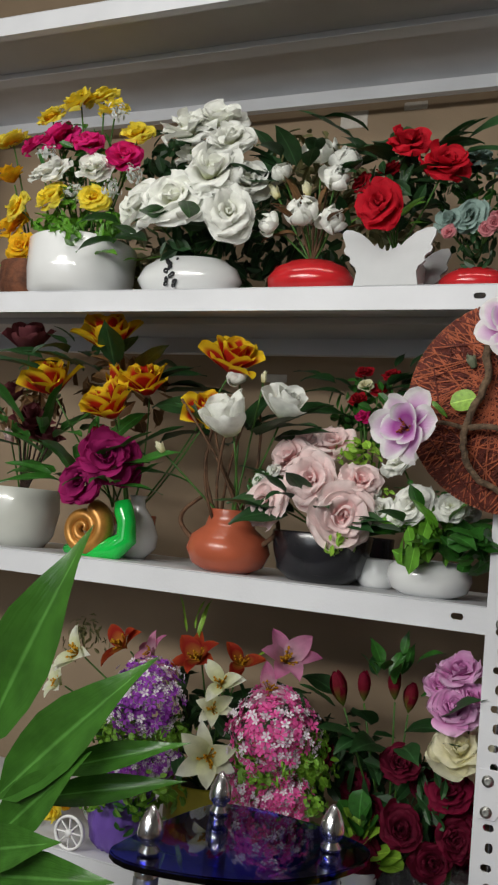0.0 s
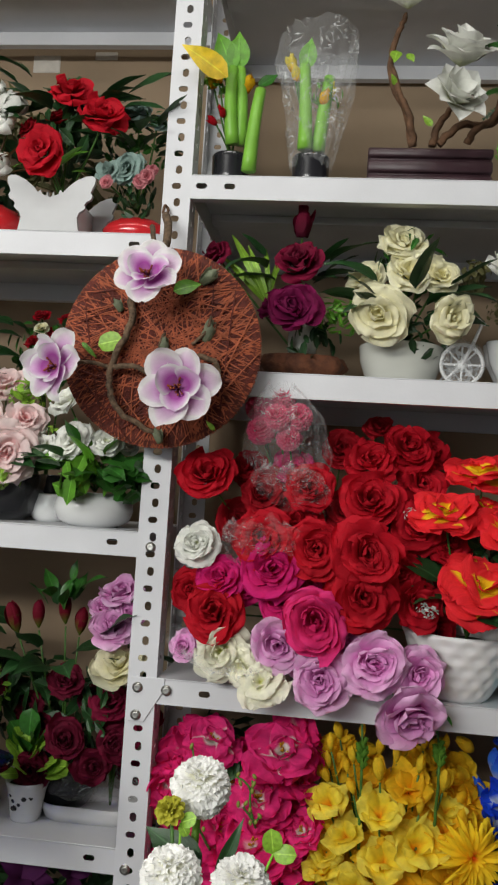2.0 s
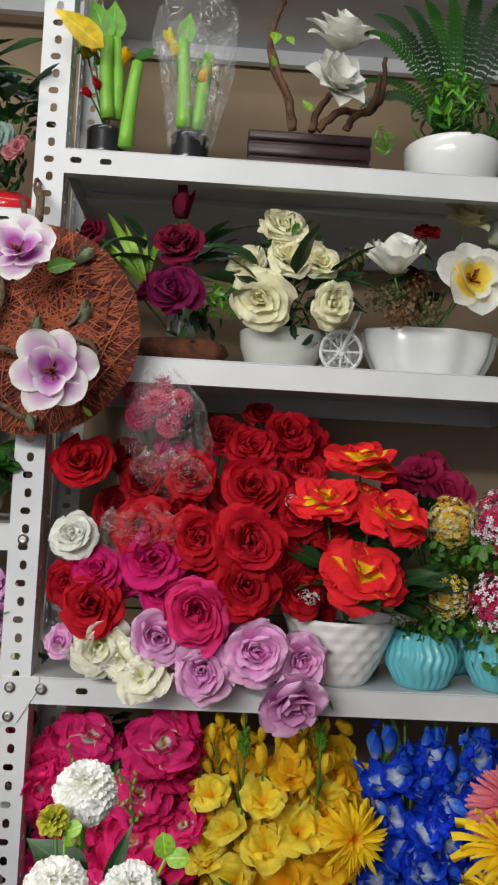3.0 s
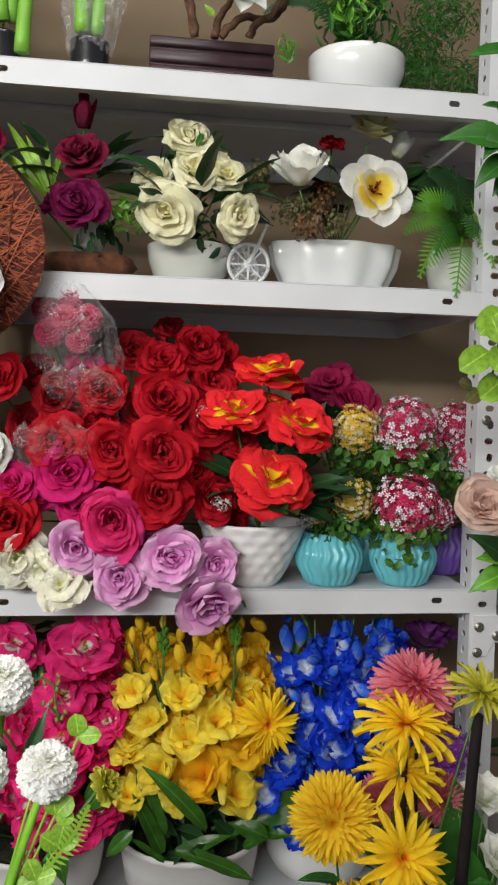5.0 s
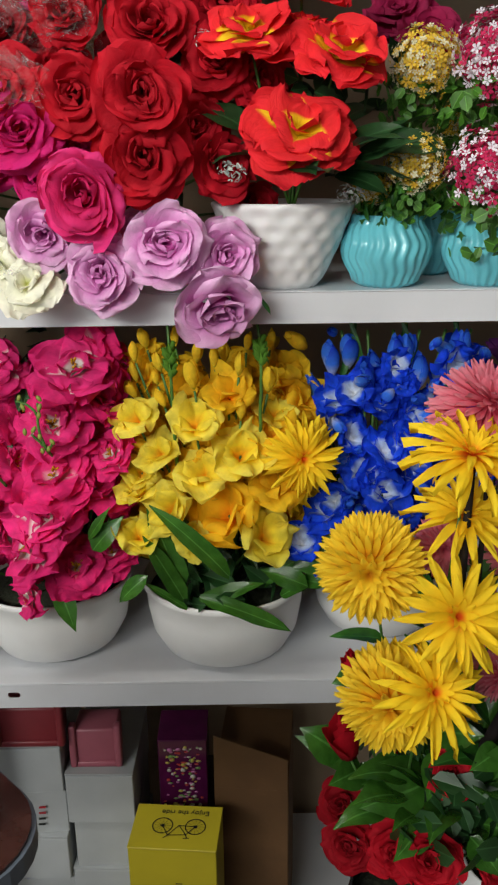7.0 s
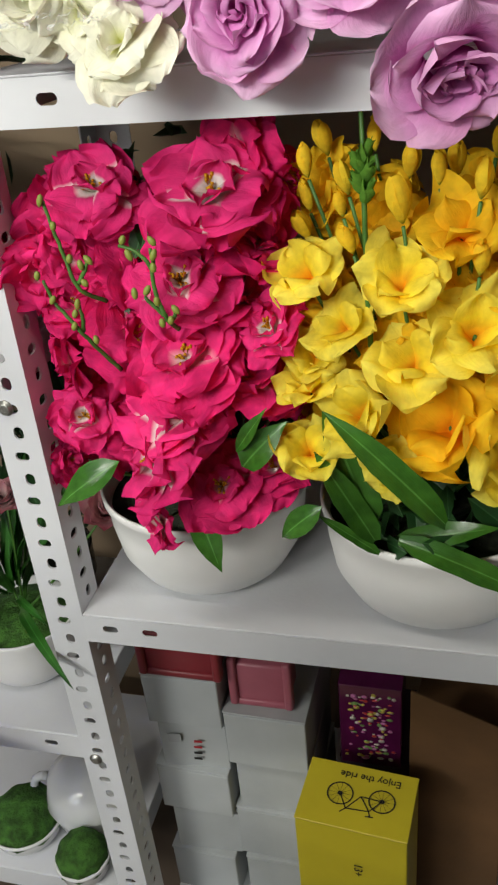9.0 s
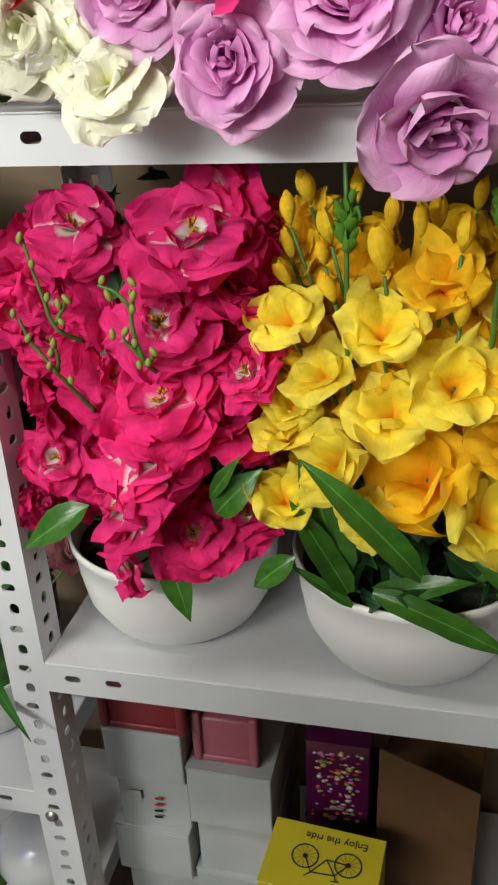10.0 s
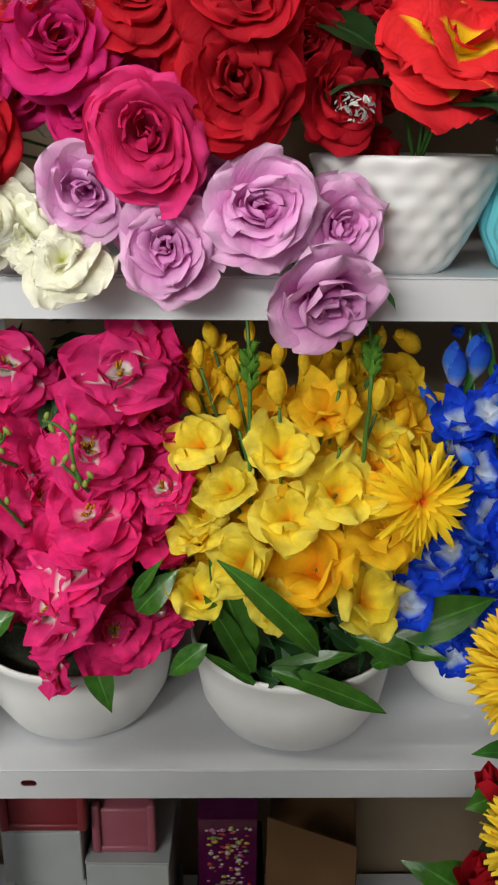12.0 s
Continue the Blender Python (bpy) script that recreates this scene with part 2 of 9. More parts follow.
def slotted(length, width, thick, holes, hl, hw, alternate=False):
    """A strip along x (0..length), z -width/2..width/2, front face at y 0, with rounded slots through it at the given (x, z)."""
    holes = sorted(holes)
    bm = bmesh.new()
    cuts = [0.0] + [(holes[i][0] + holes[i + 1][0]) / 2 for i in range(len(holes) - 1)] + [length]
    if not holes:
        return box_bm(length, thick, width, (length / 2, thick / 2, 0))
    cols = []
    for y in (0.0, thick):
        col = []
        for c in cuts:
            col.append((bm.verts.new((c, y, -width / 2)), bm.verts.new((c, y, width / 2))))
        cols.append(col)
    rings = []
    for n_hole, (hx, hz) in enumerate(holes):
        if alternate:
            hl, hw = ((0.009, 0.0135), (0.0125, 0.0095))[n_hole % 2]
        pair = []
        for y in (0.0, thick):
            ring = []
            rad = min(hl, hw) / 2
            ex, ez = max(hl - hw, 0) / 2, max(hw - hl, 0) / 2
            for k in range(12):
                a = 2 * math.pi * (k + 0.5) / 12
                cx, cz = math.cos(a), math.sin(a)
                ring.append(bm.verts.new((hx + math.copysign(ex, cx) + rad * cx, y, hz + math.copysign(ez, cz) + rad * cz)))
            pair.append(ring)
        rings.append(pair)
    for s in (0, 1):
        for i, pair in enumerate(rings):
            ring = pair[s]
            bl, tl = cols[s][i]
            br, tr = cols[s][i + 1]
            fs = [(bl, tl, *[ring[k] for k in (3, 4, 5, 6, 7, 8)][0:6]),
                  (tl, tr, ring[2], ring[3]),
                  (tr, br, *[ring[k] for k in (9, 10, 11, 0, 1, 2)]),
                  (br, bl, ring[8], ring[9])]
            for f in fs:
                try:
                    bm.faces.new(f if s else tuple(reversed(f)))
                except ValueError:
                    pass
    for pair in rings:
        for k in range(12):
            j = (k + 1) % 12
            bm.faces.new((pair[0][k], pair[0][j], pair[1][j], pair[1][k]))
    n = len(cuts)
    for i in range(n - 1):
        for e in (0, 1):
            bm.faces.new((cols[0][i][e], cols[0][i + 1][e], cols[1][i + 1][e], cols[1][i][e]))
    for i in (0, n - 1):
        bm.faces.new((cols[0][i][0], cols[0][i][1], cols[1][i][1], cols[1][i][0]))
    bmesh.ops.recalc_face_normals(bm, faces=bm.faces[:])
    return bm


def join_bm(bm, other, m=None):
    me = bpy.data.meshes.new("tmp")
    if m is not None:
        other.transform(m)
    other.to_mesh(me)
    other.free()
    bm.from_mesh(me)
    bpy.data.meshes.remove(me)
    return bm


# ---- the room ----
FRONT, BACK, BACK_A = 1.005, 1.395, 1.315      # the racks' front and back
WALL_Y = 1.41


def slab(name, lo, hi, mat, label, category="wall"):
    c = [(a + b) / 2 for a, b in zip(lo, hi)]
    bm = box_bm(*[b - a for a, b in zip(lo, hi)])
    ob = part(name, bm, mat, None, label, False)
    ob.location = c
    return tagged(ob, label, category, kind="structure")


slab("wall_north", (-2.2, WALL_Y, 0), (2.4, WALL_Y + 0.12, 2.8), M["wall"], "beige painted shop wall behind the racks")
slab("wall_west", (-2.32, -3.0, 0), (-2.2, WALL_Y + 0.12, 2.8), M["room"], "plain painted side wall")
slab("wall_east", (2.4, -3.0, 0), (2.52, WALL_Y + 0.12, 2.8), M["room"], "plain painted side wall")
slab("floor", (-2.32, -3.0, -0.1), (2.52, WALL_Y + 0.12, 0), M["floor"], "grey tiled shop floor", "floor")
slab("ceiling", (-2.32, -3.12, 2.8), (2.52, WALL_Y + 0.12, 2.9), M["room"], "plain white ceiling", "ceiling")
slab("wall_south_a", (-2.32, -3.12, 0), (-1.9, -3.0, 2.8), M["room"], "plain wall beside the shop door")
slab("wall_south_b", (-0.1, -3.12, 0), (2.52, -3.0, 2.8), M["room"], "plain wall beside the shop door")
slab("wall_south_c", (-1.9, -3.12, 2.5), (-0.1, -3.0, 2.8), M["room"], "plain wall over the shop door")

# ---- the racks ----
LIP = 0.035


def post(parent, x0, side, z0, z1, y=FRONT, depth_sign=1):
    """A slotted angle: flange on the front from x0 to x0+0.04, second flange going back on its right (side=1) or left (-1) edge."""
    ln = z1 - z0
    pitch = 0.0236
    hs = [(0.02 + i * pitch, 0.001 if i % 2 else -0.001) for i in range(int((ln - 0.03) / pitch))]
    bm = slotted(ln, 0.04, 0.002, hs, 0.008, 0.0135, True)
    bm.transform(Matrix(((0, 0, 1, 0), (0, 1, 0, 0), (1, 0, 0, 0), (0, 0, 0, 1))))
    b2 = slotted(ln, 0.038, 0.002, hs, 0.008, 0.0135, True)
    b2.transform(Matrix(((0, -1, 0, 0), (0, 0, 1, 0), (1, 0, 0, 0), (0, 0, 0, 1))))
    b2.transform(Matrix.Translation((0.02 * side if side > 0 else -0.018, 0.021, 0)))
    join_bm(bm, b2)
    bmesh.ops.recalc_face_normals(bm, faces=bm.faces[:])
    if depth_sign < 0:
        bm.transform(Matrix.Diagonal((1, -1, 1, 1)))
        bmesh.ops.reverse_faces(bm, faces=bm.faces[:])
    ob = part("post", bm, M["rack"], parent, "white slotted angle post", False)
    ob.location = Vector((x0 + 0.02, y, z0))
    return ob


def shelf(parent, x0, x1, top, holes, y0=FRONT, y1=BACK):
    """A pressed tray: top sheet with folded edges in front, behind and at the ends."""
    w, d = x1 - x0, y1 - y0
    ob = part("shelf", box_bm(w, d, 0.0018, (w / 2, d / 2, -0.0009), 0.0008, 1), M["rack"], parent, "white painted steel shelf", False)
    ob.location = (x0, y0, top)
    lip = slotted(w, LIP - 0.002, 0.0015, [(h - x0, 0.002) for h in holes], 0.016, 0.0085)
    lip.transform(Matrix.Translation((0, 0, -LIP / 2 - 0.001)))
    part("front_lip", lip, M["rack"], ob, "", False)
    part("rear_lip", box_bm(w, 0.0015, LIP - 0.002, (w / 2, d - 0.0008, -LIP / 2 - 0.001)), M["rack"], ob, "", False)
    part("folded_edge", box_bm(w, 0.014, 0.0012, (w / 2, 0.0085, -LIP + 0.0006)), M["rack"], ob, "", False)
    part("folded_edge", box_bm(w, 0.014, 0.0012, (w / 2, d - 0.0085, -LIP + 0.0006)), M["rack"], ob, "", False)
    part("stiffener", box_bm(w - 0.006, 0.030, 0.012, (w / 2, 0.175, -0.0079), 0.001, 1), M["rack"], ob, "", False)
    for xx in (0.001, w - 0.001):
        part("end_lip", box_bm(0.0015, d - 0.004, LIP - 0.003, (xx, d / 2, -LIP / 2 - 0.001)), M["rack"], ob, "", False)
    return ob


def bolt(parent, x, z, y=FRONT):
    bm = lathe([(0.0072, 0.0), (0.0072, 0.0012), (0.0052, 0.0014), (0.0050, 0.0032), (0.0042, 0.0038), (0.0028, 0.0036), (0.0001, 0.0034)], 16)
    bmesh.ops.recalc_face_normals(bm, faces=bm.faces[:])
    bm.transform(Matrix.Rotation(radians(90), 4, "X"))
    ob = part("bolt", bm, M["steel"], parent, "zinc-plated round-headed bolt")
    ob.location = (x, y - 0.0005, z)
    return ob


def gusset(parent, x0, z0, sgn=1):
    """A three-cornered corner plate."""
    bm = bmesh.new()
    pts = [(0, 0), (0.048, 0), (0.048, -0.016), (0.022, -0.06), (0, -0.06)]
    f = [bm.verts.new((p[0] * sgn, 0, p[1])) for p in pts]
    bk = [bm.verts.new((p[0] * sgn, 0.0018, p[1])) for p in pts]
    bm.faces.new(f), bm.faces.new(list(reversed(bk)))
    for i in range(5):
        j = (i + 1) % 5
        bm.faces.new((f[i], bk[i], bk[j], f[j]))
    bmesh.ops.recalc_face_normals(bm, faces=bm.faces[:])
    bmesh.ops.bevel(bm, geom=[e for e in bm.edges], offset=0.0006, segments=1, affect="EDGES")
    ob = part("corner_plate", bm, M["rack"], parent, "white corner plate", False)
    ob.location = (x0, FRONT - 0.0022, z0)
    return ob


A_TOPS = [2.241, 1.744, 1.324, 0.897, 0.465, 0.19]
B_TOPS = [2.20, 1.831, 1.555, 1.128, 0.644, 0.08]
XA, XP, XQ, XR = -1.25, -0.065, -0.025, 0.697

rack_a = thing("storage_rack", "white slotted-angle steel rack filled with artificial flowers", "rack", group="flower racks")
rack_b = thing("storage_rack", "white slotted-angle steel rack holding bouquets, bowls and boxes", "rack", group="flower racks")
post(rack_a, XA - 0.04, 1, 0, 2.5)
post(rack_a, XA - 0.04, 1, 0, 2.5, BACK_A, -1)
post(rack_a, XP, -1, 0, 2.5, BACK_A, -1)
for k, z in enumerate(A_TOPS):
    shelf(rack_a, XA, XP, z, [XA + 0.035, XA + 0.075, XP - 0.036], FRONT, BACK_A + 0.04 if k == 0 else BACK_A)
post(rack_b, XP, 1, 0, 2.5)
post(rack_b, XR, -1, 0, 2.5)
for k, z in enumerate(B_TOPS):
    hs = [-0.010, 0.030, XR - 0.05] if k == 1 else [0.042, XR - 0.05] if k == 3 else [0.002, 0.043, XR - 0.05]
    shelf(rack_b, XQ, XR, z, hs)
gusset(rack_b, XP + 0.004, 1.128)
gusset(rack_b, XR + 0.004, 1.09)
for x, z in ((-0.050, 1.114), (-0.010, 1.113), (-0.050, 1.077), (-0.046, 1.304), (-0.050, 0.871), (-0.050, 0.432), (0.711, 1.372), (0.711, 1.073), (0.738, 1.06), (0.709, 1.036)):
    bolt(rack_b, x, z, FRONT - 0.002 if 1.0 < z < 1.12 else FRONT)

# ---- flower makers (all blooms are made 1 m across and scaled) ----


def petal(rng, ring):
    """One petal as a grid. Its middle line runs outwards from r0 and climbs at angle lift, bending by curl; wrap rolls it round the bloom's axis."""
    n, r0, L, W, lift, curl, cup, shape, ruf, z0, wrap = ring
    soft = ring[7] in ("round", "frill", "roll", "wavy")
    nu, nv = (7, 8) if shape == "round" else (15, 11) if shape == "frill" else (9, 12) if shape == "roll" else (9, 9) if soft else (5, 7)
    roll = shape == "roll"
    turn = rng.uniform(0.03, 0.13) * L if roll else 0.0
    verts, uvs, faces = [], [], []
    L *= rng.uniform(0.9, 1.08)
    W *= rng.uniform(0.9, 1.1)
    lift += rng.uniform(-0.26, 0.2) if roll else rng.uniform(-0.17, 0.17)
    curl += rng.uniform(-0.18, 0.18)
    ph, ph2 = rng.uniform(0, 6.28), rng.uniform(0, 6.28)
    bend = rng.uniform(-0.09, 0.09) * L * 2 if soft else 0.0
    r, z = r0, z0
    for j in range(nv):
        v = j / (nv - 1) if not soft else 0.2 * j / (nv - 1) + 0.8 * math.sin(j / (nv - 1) * math.pi / 2)
        th = lift + curl * (v ** 3 if roll and curl < 0 else v * v)
        if j:
            r += math.cos(th) * L * (v - v_old)
            z += math.sin(th) * L * (v - v_old)
        v_old = v
        if roll:
            w = 0.42 + 0.58 * math.sin(math.pi * v / 1.16) if v < 0.58 else max(0.06, max(0.0, 1 - ((v - 0.58) / 0.42) ** 2.4) ** 0.5)
        elif shape == "wavy":
            w = 0.22 + 0.78 * math.sin(math.pi * v / 1.24) ** 1.2 if v < 0.62 else max(0.10, max(0.0, 1 - ((v - 0.62) / 0.38) ** 2.0) ** 0.6)
        elif soft:
            w = 0.36 + 0.64 * math.sin(math.pi * v) if v < 0.5 else max(0.06, 1 - ((v - 0.5) / 0.5) ** 2.3) ** (1 / 2.3)
        elif shape == "point":
            w = 0.3 * (1 - v) + 0.98 * math.sin(math.pi * v ** 0.85) ** 0.85 + 0.02
        else:
            w = 0.45 + 0.55 * math.sin(math.pi * v) if v < 0.6 else max(0.1, 0.97 * (1 - ((v - 0.6) / 0.42) ** 2.2))
        w *= W / 2
        for i in range(nu):
            u = -1 + 2 * i / (nu - 1)
            off = cup * w * u * u + ruf * v * v * (math.sin(2.6 * u + ph) + 0.45 * math.sin(5.6 * u + ph2)) + bend * u * v + turn * u + (ruf * v ** 3 * (0.42 * math.sin(9.5 * u + ph2 * 2) + 0.12 * math.sin(17 * u + ph)) if shape == "frill" else 0)
            ti = 0.03 * L * v ** 4 * math.sin(8 * u + ph) if shape == "frill" else 0.0
            rr = r - math.sin(th) * off + math.cos(th) * ti * 0.6
            zz = z + math.cos(th) * off + math.sin(th) * ti * 0.6
            s = u * w
            if wrap > 0:
                rad = max(abs(rr), 0.05)
                a = s / rad * wrap
                a = max(-1.9, min(1.9, a))
                x, y = rr * math.cos(a), rr * math.sin(a) + s * (1 - wrap)
            else:
                x, y = rr, s
            verts.append((x, y, zz))
            uvs.append((i / (nu - 1), v))
    for j in range(nv - 1):
        for i in range(nu - 1):
            a = j * nu + i
            faces.append((a, a + 1, a + nu + 1, a + nu))
    return np.array(verts), uvs, faces


def bloom_mesh(name, rings, seed=0, jitter=0.25, split=0):
    rng = random.Random(seed)
    V, U, F, loose = [(0, 0, rings[0][9] - 0.06)], [(0.5, 0.0)], [], []
    k = 1
    for ri, ring in enumerate(rings):
        n = ring[0]
        a0 = rng.uniform(0, 6.28)
        for i in range(n):
            v, u, f = petal(rng, ring)
            a = a0 + 2 * math.pi * i / n + rng.uniform(-jitter, jitter) / max(n, 3) * 2
            c, s = math.cos(a), math.sin(a)
            x, y = v[:, 0] * c - v[:, 1] * s, v[:, 0] * s + v[:, 1] * c
            V += list(zip(x, y, v[:, 2] + 0.002 * (i % 2)))
            # Inner rose rings keep nearer the base colour: petal gradient with painted depth shade.
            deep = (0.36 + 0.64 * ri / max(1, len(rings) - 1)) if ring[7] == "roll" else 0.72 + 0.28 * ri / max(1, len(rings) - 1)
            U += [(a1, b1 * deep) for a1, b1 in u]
            if ri >= len(rings) - split:
                loose.append((k, k + len(v), f))
            else:
                F += [tuple(q + k for q in face) for face in f]
                F += [(0, k + q + 1, k + q) for q in range(f[0][3] - 1)]
            k += len(v)
    A = np.array(V)
    if rings[-1][7] in ("roll", "frill", "wavy"):
        # uneven, hand-bent cloth
        q = 0.09 if rings[-1][7] == "frill" else 0.075
        o = Vector((seed * 3.7, seed * 1.9, 0))
        A = np.array([Vector(p) + noise.noise_vector(Vector(p) * 2.3 + o) * q + noise.noise_vector(Vector(p) * 7 + o) * q * 0.3 for p in V])
    wide = 2 * np.percentile(np.hypot(A[:, 0], A[:, 1]), 97)
    tall = A[:, 2].max() - A[:, 2].min()
    A = A / max(wide, tall * 0.95)
    if rings[-1][7] == "roll":
        A[:, 1] *= rng.uniform(0.84, 1.0)
    if not split:
        return pydata(name, A, F, U)
    end = loose[0][0]
    return pydata(name, A[:end], F, U[:end]), [pydata("petal", A[a:b], f, U[a:b]) for a, b, f in loose]


ROSE = [(3, 0.03, 0.25, 0.32, 1.25, -0.1, 0.15, "roll", 0.05, 0.02, 0.6), (4, 0.075, 0.30, 0.42, 1.3, -0.25, 0.08, "roll", 0.055, 0.01, 0.8),
        (4, 0.13, 0.35, 0.54, 1.3, -0.55, 0, "roll", 0.055, 0.0, 0.9), (4, 0.18, 0.40, 0.70, 1.18, -0.9, 0, "roll", 0.065, -0.01, 0.9),
        (5, 0.21, 0.44, 0.86, 0.92, -1.15, 0.04, "roll", 0.075, -0.04, 0.8), (5, 0.21, 0.49, 0.96, 0.48, -0.85, 0.06, "roll", 0.085, -0.09, 0.6)]
OPEN_ROSE = [(3, 0.03, 0.22, 0.30, 1.2, -0.1, 0.15, "roll", 0.05, 0.02, 0.5), (3, 0.08, 0.30, 0.50, 1.25, -0.5, 0.05, "roll", 0.055, 0.01, 0.8),
             (4, 0.12, 0.40, 0.72, 1.02, -0.95, 0.05, "roll", 0.07, -0.01, 0.8), (4, 0.14, 0.48, 0.94, 0.72, -1.0, 0.06, "roll", 0.085, -0.05, 0.7),
             (5, 0.14, 0.53, 1.0, 0.32, -0.65, 0.06, "roll", 0.09, -0.09, 0.5)]
RUFFLED = [(4, 0.02, 0.30, 0.44, 1.05, -0.5, 0.1, "frill", 0.05, 0.03, 0.4), (5, 0.02, 0.46, 0.68, 0.65, -0.9, 0.08, "frill", 0.07, 0.0, 0.25),
           (6, 0.02, 0.56, 0.80, 0.18, -0.55, 0.06, "frill", 0.085, -0.03, 0.1)]
MAGNOLIA = [(3, 0.03, 0.36, 0.40, 0.85, -0.35, 0.30, "round", 0.012, 0.03, 0.3), (6, 0.03, 0.53, 0.48, 0.34, -0.15, 0.24, "round", 0.02, 0.0, 0.1)]
FIRE_ROSE = [(3, 0.03, 0.26, 0.40, 1.15, -0.5, 0.1, "frill", 0.03, 0.05, 0.5), (4, 0.05, 0.40, 0.70, 0.75, -0.9, 0.06, "frill", 0.04, 0.02, 0.3),
             (5, 0.05, 0.52, 0.86, 0.42, -0.7, 0.05, "frill", 0.05, 0.0, 0.2), (5, 0.05, 0.56, 0.90, 0.05, -0.4, 0.05, "frill", 0.05, -0.05, 0.1)]
LOTUS = [(4, 0.03, 0.40, 0.36, 1.25, -0.4, 0.3, "point", 0.008, 0.02, 0.5), (6, 0.04, 0.46, 0.38, 0.95, -0.5, 0.3, "point", 0.01, 0.0, 0.4),
         (7, 0.05, 0.48, 0.38, 0.62, -0.6, 0.3, "point", 0.012, -0.02, 0.3)]
TULIP = [(4, 0.03, 0.48, 0.38, 1.35, -0.2, 0.25, "point", 0.01, 0.0, 0.7), (6, 0.05, 0.50, 0.40, 1.1, -0.45, 0.25, "point", 0.014, -0.02, 0.5),
         (7, 0.06, 0.50, 0.38, 0.75, -0.5, 0.25, "point", 0.016, -0.04, 0.35)]
BUD = [(4, 0.02, 0.62, 0.44, 1.62, 0.22, 0, "point", 0.0, 0.0, 1.0), (4, 0.07, 0.62, 0.46, 1.5, 0.25, 0, "point", 0.0, -0.03, 1.0), (4, 0.12, 0.55, 0.42, 1.35, 0.3, 0, "point", 0.01, -0.05, 0.9)]
BALL_BUD = [(5, 0.08, 1.0, 0.62, 0.25, 2.9, 0, "round", 0.01, 0, 0.95), (5, 0.10, 1.0, 0.64, 0.05, 2.7, 0, "round", 0.012, -0.02, 0.9), (4, 0.06, 0.8, 0.5, 0.7, 2.2, 0, "round", 0.01, 0.05, 0.95)]
LILY = [(3, 0.02, 0.52, 0.26, 0.85, -0.9, 0.25, "point", 0.008, 0.01, 0.1), (3, 0.02, 0.52, 0.22, 0.75, -0.9, 0.25, "point", 0.008, 0.0, 0.1)]
DAISY = [(8, 0.02, 0.16, 0.055, 1.0, -0.3, 0.2, "lance", 0.012, 0.03, 0), (13, 0.02, 0.36, 0.070, 0.62, -0.6, 0.25, "lance", 0.022, 0.02, 0),
         (16, 0.02, 0.46, 0.078, 0.34, -0.7, 0.25, "lance", 0.032, 0.0, 0), (15, 0.02, 0.50, 0.078, 0.10, -0.7, 0.25, "lance", 0.034, -0.02, 0)]
POMPON = [(7, 0.015, 0.20, 0.08, 1.15, -0.4, 0.2, "lance", 0.012, 0.26, 0), (12, 0.03, 0.24, 0.085, 0.85, -0.4, 0.2, "lance", 0.012, 0.25, 0)] + \
    [(int(n * 1.25), 0.30 * math.cos(l), 0.26, 0.062, l - 0.6, 0.0, 0.25, "lance", 0.018, 0.28 * math.sin(l), 0) for n, l in ((12, 1.25), (18, 1.0), (24, 0.75), (28, 0.5), (32, 0.22), (30, -0.1), (26, -0.4), (20, -0.75))]
MUM = [(7, 0.01, 0.12, 0.10, 1.2, -0.5, 0.2, "round", 0.02, 0.29, 0), (12, 0.03, 0.15, 0.12, 0.8, -0.5, 0.2, "round", 0.02, 0.27, 0)] + \
    [(n, 0.31 * math.cos(l), 0.17, 0.14, l - 0.85, 0.1, 0.2, "round", 0.02, 0.31 * math.sin(l), 0) for n, l in ((14, 1.25), (20, 1.0), (26, 0.75), (30, 0.5), (32, 0.22), (30, -0.08), (24, -0.4), (16, -0.8))]
CARNATION = [(7, 0.02, 0.34, 0.24, 1.3, -0.3, 0.2, "round", 0.04, 0.05, 0.2), (9, 0.02, 0.42, 0.26, 0.85, -0.4, 0.2, "round", 0.04, 0.02, 0.1),
             (10, 0.03, 0.46, 0.28, 0.45, -0.4, 0.2, "round", 0.04, 0.0, 0.1), (9, 0.03, 0.46, 0.28, 0.1, -0.4, 0.2, "round", 0.04, -0.02, 0)]
FUNNEL = [(3, 0.014, 0.46, 0.50, 1.1, -0.8, 0.06, "wavy", 0.09, -0.12, 0.3), (5, 0.014, 0.58, 0.62, 0.85, -1.0, 0.04, "wavy", 0.12, -0.15, 0.12)]
CUP = [(4, 0.05, 0.40, 0.36, 1.45, 0.35, 0.32, "round", 0.012, 0.0, 0.8), (5, 0.09, 0.46, 0.42, 1.25, 0.3, 0.32, "round", 0.016, -0.02, 0.65),
       (6, 0.12, 0.50, 0.44, 0.92, 0.3, 0.32, "round", 0.02, -0.05, 0.45)]
FLAME = [(4, 0.04, 0.44, 0.34, 1.35, -0.1, 0.3, "round", 0.01, 0.0, 0.6), (5, 0.07, 0.50, 0.40, 1.08, -0.15, 0.3, "round", 0.014, -0.02, 0.45),
         (6, 0.09, 0.52, 0.40, 0.76, -0.2, 0.3, "round", 0.016, -0.05, 0.3)]
PLUMP_BUD = [(3, 0.03, 0.86, 0.50, 1.12, 1.25, 0, "round", 0.006, 0.0, 1.0), (3, 0.035, 0.84, 0.52, 1.05, 1.25, 0, "round", 0.008, -0.02, 1.0)]
